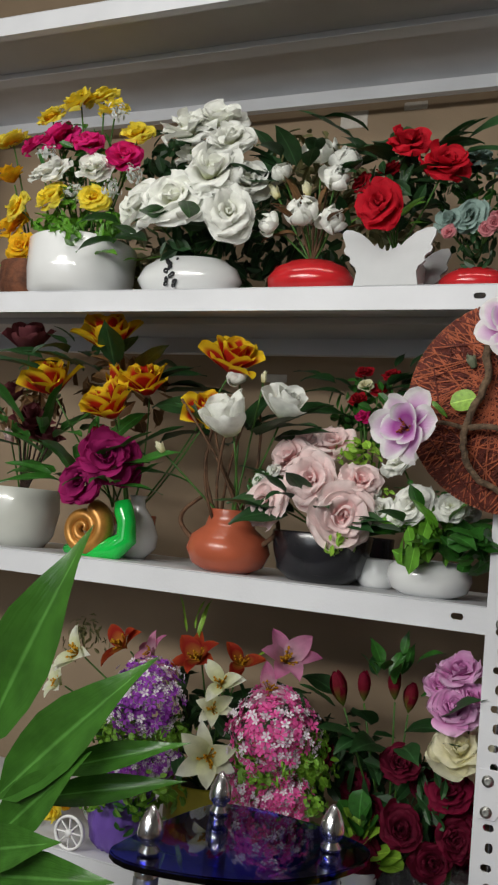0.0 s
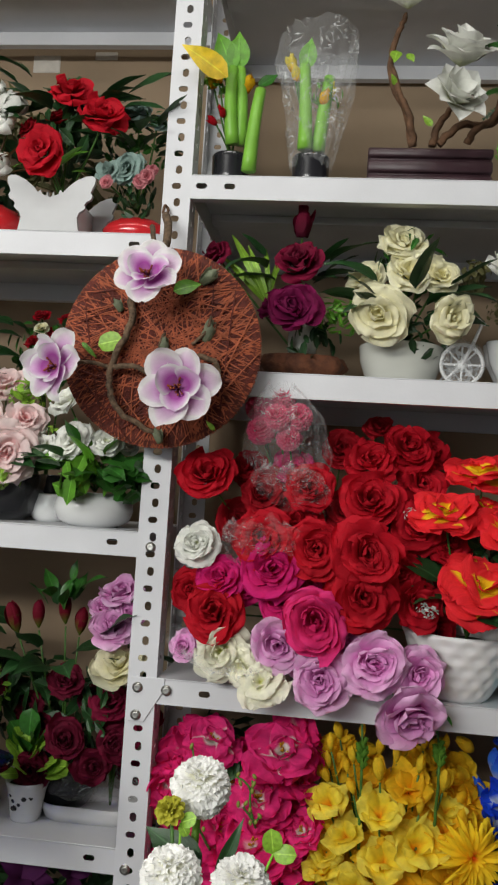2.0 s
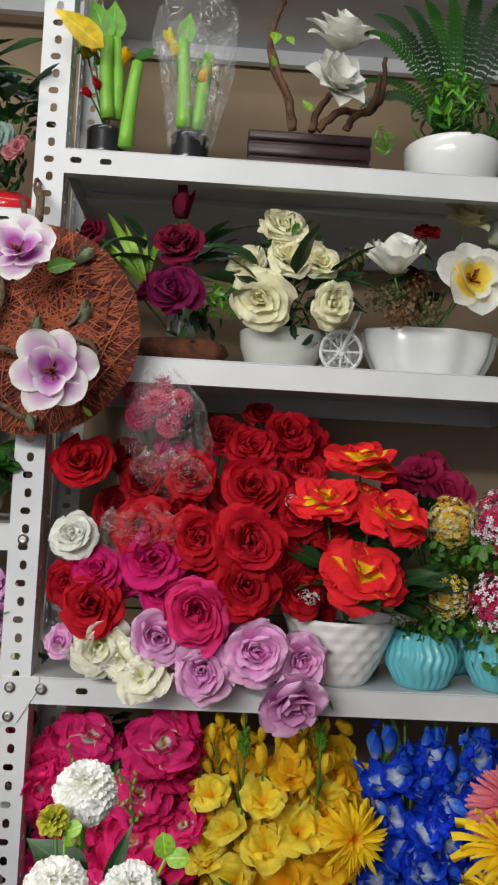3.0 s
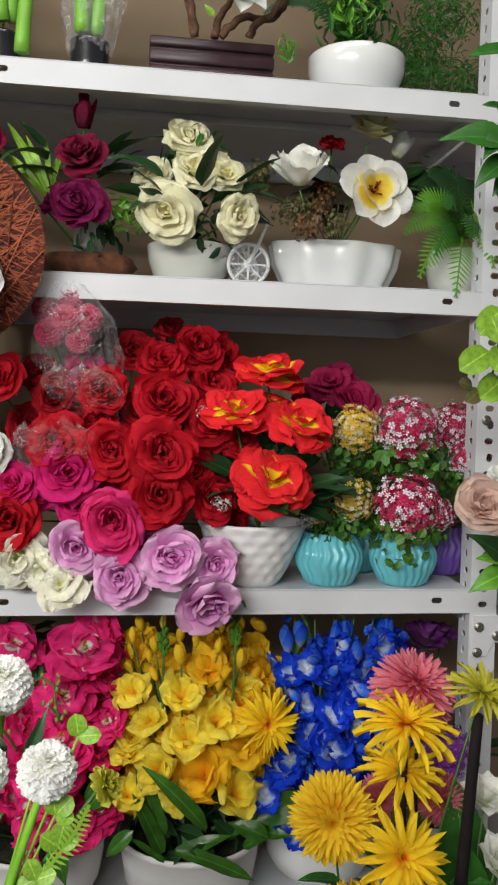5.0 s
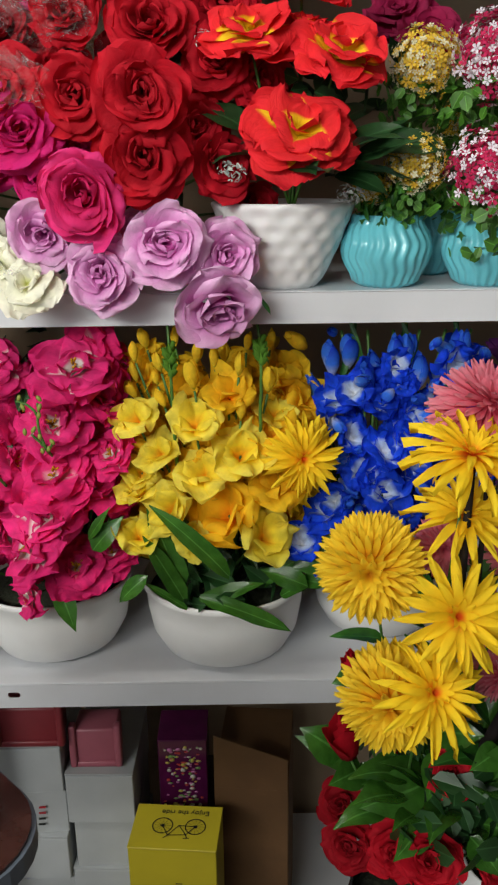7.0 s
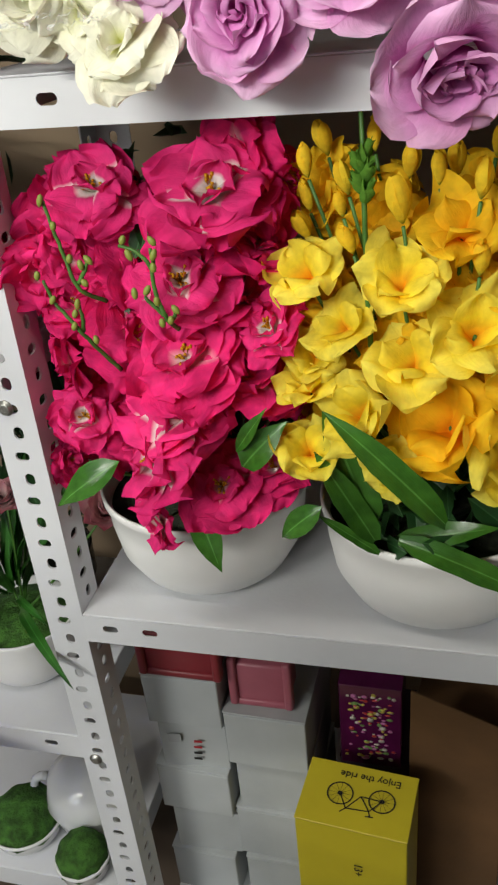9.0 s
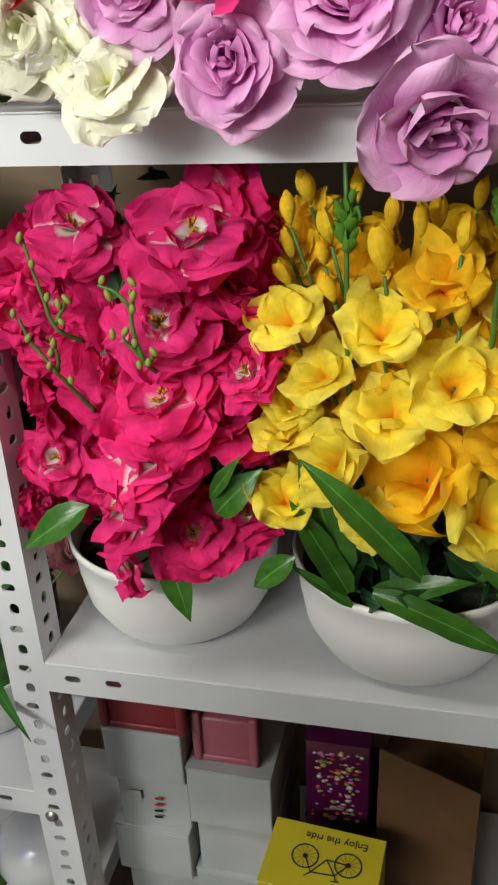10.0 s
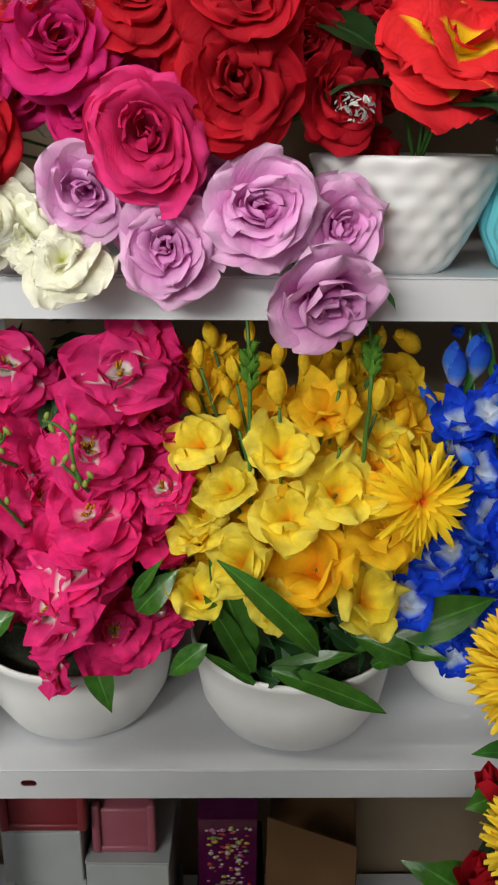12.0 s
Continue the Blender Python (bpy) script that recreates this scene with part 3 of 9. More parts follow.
KINDS = {"rose": (ROSE, 8), "open": (OPEN_ROSE, 5), "ruffled": (RUFFLED, 5), "magnolia": (MAGNOLIA, 2), "lotus": (LOTUS, 2), "tulip": (TULIP, 3), "bud": (BUD, 2),
         "ballbud": (BALL_BUD, 2), "lily": (LILY, 2), "daisy": (DAISY, 3), "pompon": (POMPON, 2), "mum": (MUM, 2), "carnation": (CARNATION, 2), "funnel": (FUNNEL, 7), "fbud": (PLUMP_BUD, 3), "cup": (CUP, 4), "flame": (FLAME, 4), "fire": (FIRE_ROSE, 4)}
NAMES = {"rose": "rose", "open": "rose", "ruffled": "blossom", "magnolia": "magnolia", "lotus": "lotus_bloom", "tulip": "tulip_bloom", "bud": "bud", "ballbud": "round_bud",
         "lily": "lily", "daisy": "daisy", "pompon": "pompon_bloom", "mum": "pompon_bloom", "carnation": "carnation", "funnel": "freesia", "fbud": "bud", "cup": "cupped_bloom", "flame": "tulip_bloom", "fire": "rose", "cluster": "flower_cluster"}

P = {}


def petal_set(key, *a, **k):
    P[key] = petal_mat("petal_" + key, *a, **k)


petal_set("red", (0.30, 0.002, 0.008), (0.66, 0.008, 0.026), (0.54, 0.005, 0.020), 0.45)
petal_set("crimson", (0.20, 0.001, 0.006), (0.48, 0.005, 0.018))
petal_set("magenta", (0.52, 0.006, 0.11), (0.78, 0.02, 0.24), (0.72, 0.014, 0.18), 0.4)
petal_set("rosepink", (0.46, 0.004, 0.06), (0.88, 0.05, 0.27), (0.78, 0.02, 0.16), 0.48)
petal_set("hotpink", (0.96, 0.92, 0.80), (0.88, 0.022, 0.22), (0.96, 0.84, 0.84), 0.32, through_light=0.3, var=0.25)
petal_set("hotpink_deep", (0.95, 0.84, 0.80), (0.80, 0.014, 0.17), (0.84, 0.03, 0.22), 0.34, through_light=0.28, var=0.3)
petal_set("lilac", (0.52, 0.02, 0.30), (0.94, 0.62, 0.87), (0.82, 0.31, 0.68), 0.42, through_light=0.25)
petal_set("white", (0.76, 0.80, 0.52), (0.94, 0.95, 0.91), (0.93, 0.94, 0.87), 0.3, through_light=0.26)
petal_set("ivory", (0.72, 0.74, 0.24), (0.93, 0.92, 0.78), (0.92, 0.91, 0.72), 0.35, through_light=0.26)
petal_set("cream", (0.82, 0.76, 0.34), (0.92, 0.90, 0.68), (0.92, 0.88, 0.58), 0.4, through_light=0.28)
petal_set("pale_pink", (0.92, 0.50, 0.50), (0.97, 0.84, 0.82), (0.96, 0.74, 0.73), 0.45, through_light=0.28)
petal_set("blush", (0.70, 0.45, 0.36), (0.78, 0.58, 0.50))
petal_set("burgundy", (0.09, 0.002, 0.018), (0.27, 0.005, 0.045))
# Burgundy again, with the shade of the left rack's third shelf put into it.
petal_set("burgundy_shaded", (0.05, 0.001, 0.010), (0.17, 0.003, 0.028))
petal_set("plum", (0.09, 0.002, 0.035), (0.25, 0.006, 0.085))
petal_set("violet_rose", (0.20, 0.004, 0.08), (0.46, 0.016, 0.17))
petal_set("cerise", (0.32, 0.006, 0.06), (0.56, 0.04, 0.14), (0.48, 0.014, 0.10), 0.5)
petal_set("ball_pink", (0.56, 0.02, 0.09), (0.84, 0.20, 0.34), (0.74, 0.07, 0.18), 0.5)
petal_set("mauve", (0.10, 0.02, 0.03), (0.22, 0.06, 0.07))
petal_set("yellow", (0.95, 0.42, 0.006), (0.98, 0.86, 0.13), (0.97, 0.78, 0.04), 0.34, through_light=0.42, var=0.2)
petal_set("golden", (0.93, 0.32, 0.004), (0.97, 0.64, 0.025), (0.96, 0.56, 0.014), 0.3, through_light=0.42, var=0.2)
petal_set("mum_yellow", (0.86, 0.14, 0.01), (0.95, 0.72, 0.03), (0.94, 0.62, 0.015), 0.26)
petal_set("pompon_yellow", (0.92, 0.40, 0.01), (0.97, 0.72, 0.05), (0.96, 0.62, 0.02), 0.35, through_light=0.26)
petal_set("chartreuse", (0.46, 0.42, 0.02), (0.64, 0.62, 0.08))
petal_set("bud_yellow", (0.40, 0.44, 0.03), (0.96, 0.60, 0.02), (0.97, 0.76, 0.05), 0.18, through_light=0.35)
petal_set("bud_blue", (0.86, 0.90, 0.93), (0.004, 0.03, 0.62), (0.05, 0.22, 0.88), 0.5)
petal_set("bud_red", (0.10, 0.20, 0.02), (0.22, 0.004, 0.03), (0.20, 0.006, 0.02), 0.45)
petal_set("fire", (0.95, 0.70, 0.02), (0.80, 0.016, 0.030), (0.95, 0.60, 0.015), 0.33, through_light=0.15)
petal_set("flame_tulip", (0.34, 0.006, 0.006), (0.95, 0.66, 0.02), (0.56, 0.024, 0.008), 0.66, edge=0.9)
petal_set("orchid", (0.62, 0.24, 0.56), (0.94, 0.93, 0.94), (0.50, 0.10, 0.46), 0.36, edge=0.9, through_light=0.35)
petal_set("white_gold", (0.90, 0.55, 0.02), (0.94, 0.94, 0.91), (0.93, 0.78, 0.12), 0.48, edge=0.4, through_light=0.4)
petal_set("orange_lily", (0.62, 0.30, 0.04), (0.56, 0.09, 0.02), (0.34, 0.015, 0.01), 0.45, edge=0.3)
petal_set("pink_lily", (0.82, 0.62, 0.66), (0.66, 0.16, 0.38), (0.74, 0.32, 0.50), 0.4)
petal_set("white_lily", (0.70, 0.74, 0.36), (0.90, 0.91, 0.84))
petal_set("blue", (0.93, 0.95, 0.98), (0.006, 0.05, 0.74), (0.55, 0.70, 0.95), 0.40, var=0.35, through_light=0.4)
petal_set("pom_pink", (0.70, 0.08, 0.14), (0.86, 0.34, 0.40), (0.80, 0.20, 0.27), 0.45)
petal_set("green_bud", (0.10, 0.26, 0.03), (0.16, 0.36, 0.04))
petal_set("violet_tulip", (0.45, 0.30, 0.40), (0.16, 0.03, 0.20), (0.24, 0.05, 0.28), 0.5)
petal_set("teal", (0.22, 0.32, 0.28), (0.38, 0.52, 0.48))
petal_set("small_pink", (0.55, 0.10, 0.14), (0.72, 0.34, 0.36))
petal_set("tip_pink", (0.80, 0.70, 0.66), (0.66, 0.12, 0.20))
petal_set("purple_floret", (0.38, 0.05, 0.54), (0.44, 0.10, 0.64), through_light=0.2)
petal_set("white_floret", (0.84, 0.74, 0.86), (0.92, 0.88, 0.93), through_light=0.2)
petal_set("pink_floret", (0.88, 0.06, 0.34), (0.92, 0.18, 0.50), through_light=0.2)
petal_set("wine_floret", (0.50, 0.01, 0.07), (0.58, 0.03, 0.12), through_light=0.2)
petal_set("gold_floret", (0.80, 0.44, 0.02), (0.82, 0.60, 0.08), through_light=0.2)
petal_set("cream_floret", (0.80, 0.74, 0.40), (0.80, 0.78, 0.60), through_light=0.2)
petal_set("purple_dark", (0.16, 0.03, 0.14), (0.10, 0.012, 0.10))
petal_set("stamen", (0.55, 0.25, 0.02), (0.75, 0.40, 0.02))
petal_set("dark_stamen", (0.16, 0.01, 0.08), (0.45, 0.12, 0.05))


def add_stop(key, pos, colour):
    """One more colour along the petal."""
    for nd in P[key].node_tree.nodes:
        if nd.bl_idname == "ShaderNodeValToRGB":
            nd.color_ramp.elements.new(pos).color = (*colour, 1)


add_stop("fire", 0.42, (0.82, 0.022, 0.026))
add_stop("hotpink", 0.43, (0.84, 0.04, 0.24))
add_stop("blue", 0.56, (0.012, 0.09, 0.86))
add_stop("flame_tulip", 0.86, (0.93, 0.60, 0.02))
add_stop("white_gold", 0.62, (0.92, 0.91, 0.84))
add_stop("orchid", 0.62, (0.78, 0.50, 0.78))
add_stop("orchid", 0.90, (0.90, 0.80, 0.90))


def leaf_mat(name, base, tip, rough=0.4, vein=(0.2, 0.3, 0.1)):
    m = petal_mat(name, base, tip, rough=rough, through_light=0.1, var=0.3, vein=0.1, rib=True)
    m.node_tree.nodes["Principled BSDF"].inputs["Specular IOR Level"].default_value = 0.55
    return m


G = {"deep": leaf_mat("leaf_deep", (0.012, 0.05, 0.012), (0.02, 0.075, 0.018), 0.45),
     "green": leaf_mat("leaf_green", (0.03, 0.13, 0.015), (0.035, 0.16, 0.02), 0.38),
     "bright": leaf_mat("leaf_bright", (0.11, 0.32, 0.02), (0.14, 0.38, 0.03), 0.4),
     "lime": leaf_mat("leaf_lime", (0.22, 0.42, 0.03), (0.28, 0.50, 0.05), 0.45),
     "olive": leaf_mat("leaf_olive", (0.09, 0.10, 0.03), (0.14, 0.12, 0.04), 0.6),
     "box": leaf_mat("leaf_box", (0.11, 0.28, 0.015), (0.20, 0.42, 0.03), 0.5),
     "boxdark": leaf_mat("leaf_box_dark", (0.04, 0.14, 0.012), (0.08, 0.23, 0.02), 0.5),
     "glossy": leaf_mat("leaf_glossy", (0.035, 0.125, 0.014), (0.05, 0.16, 0.02), 0.24),
     "rust": leaf_mat("leaf_rust", (0.13, 0.06, 0.02), (0.20, 0.10, 0.03), 0.6),
     "yellow_leaf": leaf_mat("leaf_yellow", (0.70, 0.48, 0.01), (0.80, 0.60, 0.02), 0.35),
     "frost": leaf_mat("leaf_frost", (0.5, 0.55, 0.5), (0.7, 0.72, 0.7), 0.6),
     "stem": plain("stem_green", (0.06, 0.16, 0.025), 0.5, 0, 0.3, 60)}


def leaf_mesh(name, w=0.42, bend=-0.5, fold=0.25, wave=0.02, nv=8, seed=0, shape="ovate"):
    """A leaf 1 m long along +x with a folded midrib, drooping by bend."""
    rng = random.Random(seed)
    V, U, F = [], [], []
    nu = 5
    x = z = 0.0
    ph = rng.uniform(0, 6)
    for j in range(nv):
        v = j / (nv - 1)
        th = bend * v
        if j:
            x += math.cos(th) / (nv - 1)
            z += math.sin(th) / (nv - 1)
        if shape == "ovate":
            ww = math.sin(math.pi * min(1, v ** 0.75)) ** (0.8 if v < 0.4 else 1.25) * 0.98 + 0.012
        elif shape == "blade":
            ww = 0.35 + 0.65 * math.sin(math.pi * v ** 0.6) if v < 0.55 else max(0.02, 1 - ((v - 0.55) / 0.45) ** 1.6)
        else:
            ww = math.sqrt(max(0, 1 - (2 * v - 1) ** 2)) + 0.04
        ww *= w / 2
        for i in range(nu):
            u = -1 + 2 * i / (nu - 1)
            h = fold * abs(u) * ww + wave * math.sin(9 * v + ph + (2 if u > 0 else 0)) * abs(u)
            V.append((x - math.sin(th) * h, u * ww, z + math.cos(th) * h))
            U.append((i / (nu - 1), v))
    for j in range(nv - 1):
        for i in range(nu - 1):
            a = j * nu + i
            F.append((a, a + 1, a + nu + 1, a + nu))
    return pydata(name, V, F, U)


LEAF = {"ovate": [dict(w=0.46, bend=-0.6), dict(w=0.40, bend=-0.2), dict(w=0.5, bend=-1.0)], "long": [dict(w=0.24, bend=-0.7, shape="blade"), dict(w=0.2, bend=-0.3, shape="blade")],
        "round": [dict(w=0.85, bend=-0.3, shape="round", fold=0.12), dict(w=0.8, bend=-0.5, shape="round", fold=0.12)],
        "grass": [dict(w=0.075, bend=-0.9, shape="blade"), dict(w=0.07, bend=-0.4, shape="blade")]}
MESHES = {}
PETALS = {}


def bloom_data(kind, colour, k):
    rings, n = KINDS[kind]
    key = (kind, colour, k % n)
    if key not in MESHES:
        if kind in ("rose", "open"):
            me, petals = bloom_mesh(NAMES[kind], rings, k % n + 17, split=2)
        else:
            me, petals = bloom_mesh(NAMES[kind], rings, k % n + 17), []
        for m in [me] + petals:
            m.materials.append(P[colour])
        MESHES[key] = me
        PETALS[key] = petals
    return MESHES[key]


def leaf_data(shape, green, k):
    specs = LEAF[shape]
    key = (shape, green, k % len(specs))
    if key not in MESHES:
        me = leaf_mesh("leaf", seed=k, **specs[k % len(specs)])
        me.materials.append(G[green])
        MESHES[key] = me
    return MESHES[key]


def add(parent, me, world_m, name, label=""):
    ob = new(name, me)
    ob.parent = parent
    ob.matrix_local = Matrix.Translation(-Vector(parent.location)) @ world_m
    if label:
        ob["label"] = label
    return ob


CENTRES = {}


def centre_mesh(colour, n=16):
    """A tuft of stamens 1 m across."""
    if colour not in CENTRES:
        rng = random.Random(5)
        V, F, U = [], [], []
        for i in range(n):
            a, t = rng.uniform(0, 6.28), rng.uniform(0.1, 0.75)
            d = Vector((math.cos(a) * math.sin(t), math.sin(a) * math.sin(t), math.cos(t)))
            s = d.orthogonal().normalized() * 0.05
            s2 = d.cross(s)
            ln = rng.uniform(0.55, 0.9)
            b = len(V)
            for q, rr in ((0, 0.6), (0.8, 0.6), (0.86, 1.7), (1.0, 1.2)):
                for sv in (s, -s * 0.5 + s2 * 0.87, -s * 0.5 - s2 * 0.87):
                    V.append(d * ln * q + sv * rr)
                    U.append((0.5, q))
            for q in range(3):
                for e in range(3):
                    F.append((b + q * 3 + e, b + q * 3 + (e + 1) % 3, b + q * 3 + 3 + (e + 1) % 3, b + q * 3 + 3 + e))
            F.append((b + 9, b + 10, b + 11))
        me = pydata("stamen_tuft", V, F, U)
        me.materials.append(P[colour])
        CENTRES[colour] = me
    return CENTRES[colour]


def cluster_mesh(name, colours_seed, n=70, floret=0.17, flat=0.8):
    """Many five-petalled florets over a dome 1 m across (one mesh, the florets being too small and many to part)."""
    key = ("cluster", colours_seed, n)
    if key in MESHES:
        return MESHES[key]
    rng = random.Random(colours_seed)
    V, U, F = [], [], []
    k = 0
    for i in range(n):
        h = 1 - 1.25 * (i + 0.5) / n
        a = i * 2.399963
        s = math.sqrt(max(0, 1 - h * h))
        d = Vector((s * math.cos(a), s * math.sin(a), h))
        c = d * rng.uniform(0.26, 0.54)
        c.z *= flat
        q = facing(c, d + Vector((rng.uniform(-.4, .4), rng.uniform(-.4, .4), rng.uniform(-.4, .4))), rng.uniform(0, 6), floret * rng.uniform(0.8, 1.2))
        for e in range(5):
            b = 2 * math.pi * e / 5
            for (r, t, z, vv) in ((0.03, 0, 0, 0), (0.34, -0.5, 0.10, 0.6), (0.56, -0.22, 0.14, 1), (0.56, 0.22, 0.14, 1), (0.34, 0.5, 0.10, 0.6)):
                V.append(q @ Vector((r * math.cos(b + t), r * math.sin(b + t), z)))
                U.append((0.5, vv))
            F.append(tuple(range(k, k + 5)))
            k += 5
    MESHES[key] = pydata(name, V, F, U, True)
    return MESHES[key]


def leafball_mesh(seed, n=120, leaf=0.16, rad=0.5, flat=0.8, w=0.6):
    """A loose clump of many small leaves, 1 m across."""
    key = ("leafball", seed, n, leaf)
    if key in MESHES:
        return MESHES[key]
    rng = random.Random(seed)
    V, U, F = [], [], []
    k = 0
    for i in range(n):
        d = Vector((rng.gauss(0, 1), rng.gauss(0, 1), rng.gauss(0, 1))).normalized()
        c = d * rad * rng.uniform(0.35, 1.0)
        c.z *= flat
        q = facing(c, d + Vector((rng.uniform(-.8, .8), rng.uniform(-.8, .8), rng.uniform(-.3, .9))), rng.uniform(0, 6), leaf * rng.uniform(0.7, 1.3))
        for (x, y, z, uu, vv) in ((-0.5, 0, 0, .5, 0), (-0.15, -w / 2, 0.08, 0, .4), (0.25, -w / 2.4, 0.08, 0, .7), (0.5, 0, 0, .5, 1), (0.25, w / 2.4, 0.08, 1, .7), (-0.15, w / 2, 0.08, 1, .4)):
            V.append(q @ Vector((x, y, z)))
            U.append((uu, vv))
        F += [(k, k + 1, k + 2, k + 3), (k, k + 3, k + 4, k + 5)]
        k += 6
    MESHES[key] = pydata("foliage", V, F, U, False)
    return MESHES[key]


def coloured(me, mat):
    key = (me.name, mat.name)
    if key not in MESHES:
        c = me.copy()
        c.materials.clear()
        c.materials.append(mat)
        MESHES[key] = c
    return MESHES[key]


def foliage(parent, loc, size, green, seed=1, n=120, leaf=0.16, w=0.6):
    loc = Vector(loc)
    loc.z = max(loc.z, parent.location.z + size * 0.47)
    me = coloured(leafball_mesh(seed % 5, n, leaf, w=w), G[green])
    ob = add(parent, me, Matrix.Translation(loc) @ Matrix.Rotation(seed * 1.7, 4, "Z") @ Matrix.Diagonal((size, size * 0.8, size, 1)), "foliage")
    ob["kind"] = "stuff"
    return ob


def cluster(parent, loc, size, ca, cb, seed=1, normal=(0, -1, 0.5)):
    size *= 0.92
    m = facing(loc, normal, seed * 1.3, size)
    one = add(parent, coloured(cluster_mesh("floret_ball", 3, 190, 0.125), P[ca]), m, "floret_ball")
    one["kind"] = "stuff"
    two = add(parent, coloured(cluster_mesh("floret_ball", 8, 200, 0.088), P[cb]), facing(loc, normal, seed * 1.3 + 2, size * 1.04), "floret_ball")
    two["kind"] = "stuff"


def stem(parent, a, b, r=0.0022, bow=(0, 0, 0), mat=None):
    mid = (Vector(a) + Vector(b)) / 2 + Vector(bow)
    o = Vector(parent.location)
    me = tube_mesh("stem", [p - o for p in bezier(a, mid, b, 6)], r, r * 0.8, 5)
    return link_mesh("stem", me, mat or G["stem"], parent)


STAMENS = {"magnolia": 0.22, "lily": 0.3, "ruffled": 0.2}


def flower(parent, kind, colour, loc, size, normal, k, root=None, centre=None, spin=None):
    """One bloom with its stem (and stamens where it is open)."""
    rng = random.Random(k * 7 + 3)
    spin = rng.uniform(0, 6.28) if spin is None else spin
    back = {"bud": 0.5, "fbud": 0.5, "ballbud": 0.35, "tulip": 0.2}.get(kind, 0)
    loc = Vector(loc) - Vector(normal).normalized() * size * back
    ob = add(parent, bloom_data(kind, colour, k), facing(loc, normal, spin, size), NAMES[kind])
    for me in PETALS[(kind, colour, k % KINDS[kind][1])]:
        leafy = new("petal", me)
        leafy.parent = ob
    if centre:
        cm = add(ob, centre_mesh(centre), Matrix.Identity(4), "stamen_tuft")
        cm.matrix_local = Matrix.Diagonal((STAMENS.get(kind, 0.25),) * 3 + (1,)) @ Matrix.Translation((0, 0, 0.05))
    if root is not None:
        n = Vector(normal).normalized()
        stem(parent, root, Vector(loc) - n * size * 0.12, 0.0018, -n * size * 0.5)
    return ob


def roof_over(loc):
    """The underside of the next shelf above a thing that stands on a rack."""
    if loc.y < 1.0:
        return 9.0
    tops = A_TOPS if loc.x < -0.05 else B_TOPS
    above = [t for t in tops if t > loc.z + 0.05]
    return (min(above) if above else 2.6) - LIP - 0.008


def spray(parent, centre, radius, n, shape, green, size, seed, up=0.5, flat=0.7):
    """Leaves pointing out from a centre, each one an object of its own."""
    rng = random.Random(seed)
    for i in range(n):
        a = rng.uniform(0, 2 * math.pi)
        e = rng.uniform(0.1, 1.0) * up * 1.6
        d = Vector((math.cos(a) * math.cos(e), math.sin(a) * math.cos(e) * flat - 0.15, math.sin(e))).normalized()
        p = Vector(centre) + d * radius * rng.uniform(0.3, 0.9)
        s = size * rng.uniform(0.7, 1.2)
        top = roof_over(parent.location)
        if p.z + d.z * s > top:
            p.z = min(p.z, top - 0.03)
            s = min(s, (top - p.z) / max(d.z, 0.05))
        p.z = max(p.z, parent.location.z + 0.03 + s * 0.55 - d.z * s * 0.5)
        x = d
        z = Vector((0, -0.35, 1)) - x * x.dot(Vector((0, -0.35, 1)))
        z = (z.normalized() + Vector((rng.uniform(-.5, .5), rng.uniform(-.5, .5), 0))).normalized()
        y = z.cross(x).normalized()
        z = x.cross(y)
        m = Matrix((x, y, z)).transposed().to_4x4()
        add(parent, leaf_data(shape, green, i), Matrix.Translation(p) @ m @ Matrix.Diagonal((s, s, s, 1)), "leaf")


def leaf_at(parent, base, tip, shape, green, k=0, up=(0, -0.4, 1), width=1.0):
    """One leaf from its base to its tip."""
    x = Vector(tip) - Vector(base)
    s = x.length
    x.normalize()
    z = Vector(up) - x * x.dot(Vector(up))
    z.normalize()
    y = z.cross(x)
    m = Matrix((x, y, z)).transposed().to_4x4()
    return add(parent, leaf_data(shape, green, k), Matrix.Translation(base) @ m @ Matrix.Diagonal((s * 1.05, s * width, s, 1)), "leaf")


def blooms(parent, rows, root, seed=0, centre=None, out=0.8, stems=True, up=0.0):
    """Rows of (kind, colour, x, y, z, size); each looks away from the root and towards the room."""
    r = Vector(root)
    for k, (kind, colour, x, y, z, s) in enumerate(rows):
        s *= 1.14 if kind in ("open", "funnel") else 0.98 if kind == "rose" else 1.0
        rng = random.Random(seed * 31 + k)
        d = Vector((x, y, z)) - (r + Vector((0, 0, 0.06)))
        n = d.normalized() * out + Vector((rng.uniform(-.22, .22), -0.75 + up * 0.25, 0.25 + up + rng.uniform(-.2, .25)))
        if kind == "ruffled" and k > 3:
            n += Vector((rng.uniform(-.6, .6), rng.uniform(0, .5), rng.uniform(-.6, .3)))
        if kind in ("funnel", "ruffled"):
            n += Vector((rng.uniform(-.9, .9), rng.uniform(-.1, .5), rng.uniform(-.3, 1.0)))
        if kind == "lotus":
            n = d.normalized() * 0.3 + Vector((rng.uniform(-.2, .2), -0.6, 0.7))
        if kind in ("cup", "flame"):
            n = d.normalized() * 0.3 + Vector((rng.uniform(-.3, .3), -0.5, 0.7))
        if kind == "tulip":
            n = d.normalized() * 0.5 + Vector((rng.uniform(-.25, .25), -0.45, 0.7))
        if kind in ("bud", "fbud"):
            n = d.normalized() + Vector((rng.uniform(-.2, .2), -0.1, 0.8))
        flower(parent, kind, colour, (x, y, z), s, n, k + seed, r if stems else None, centre if kind in STAMENS else None)


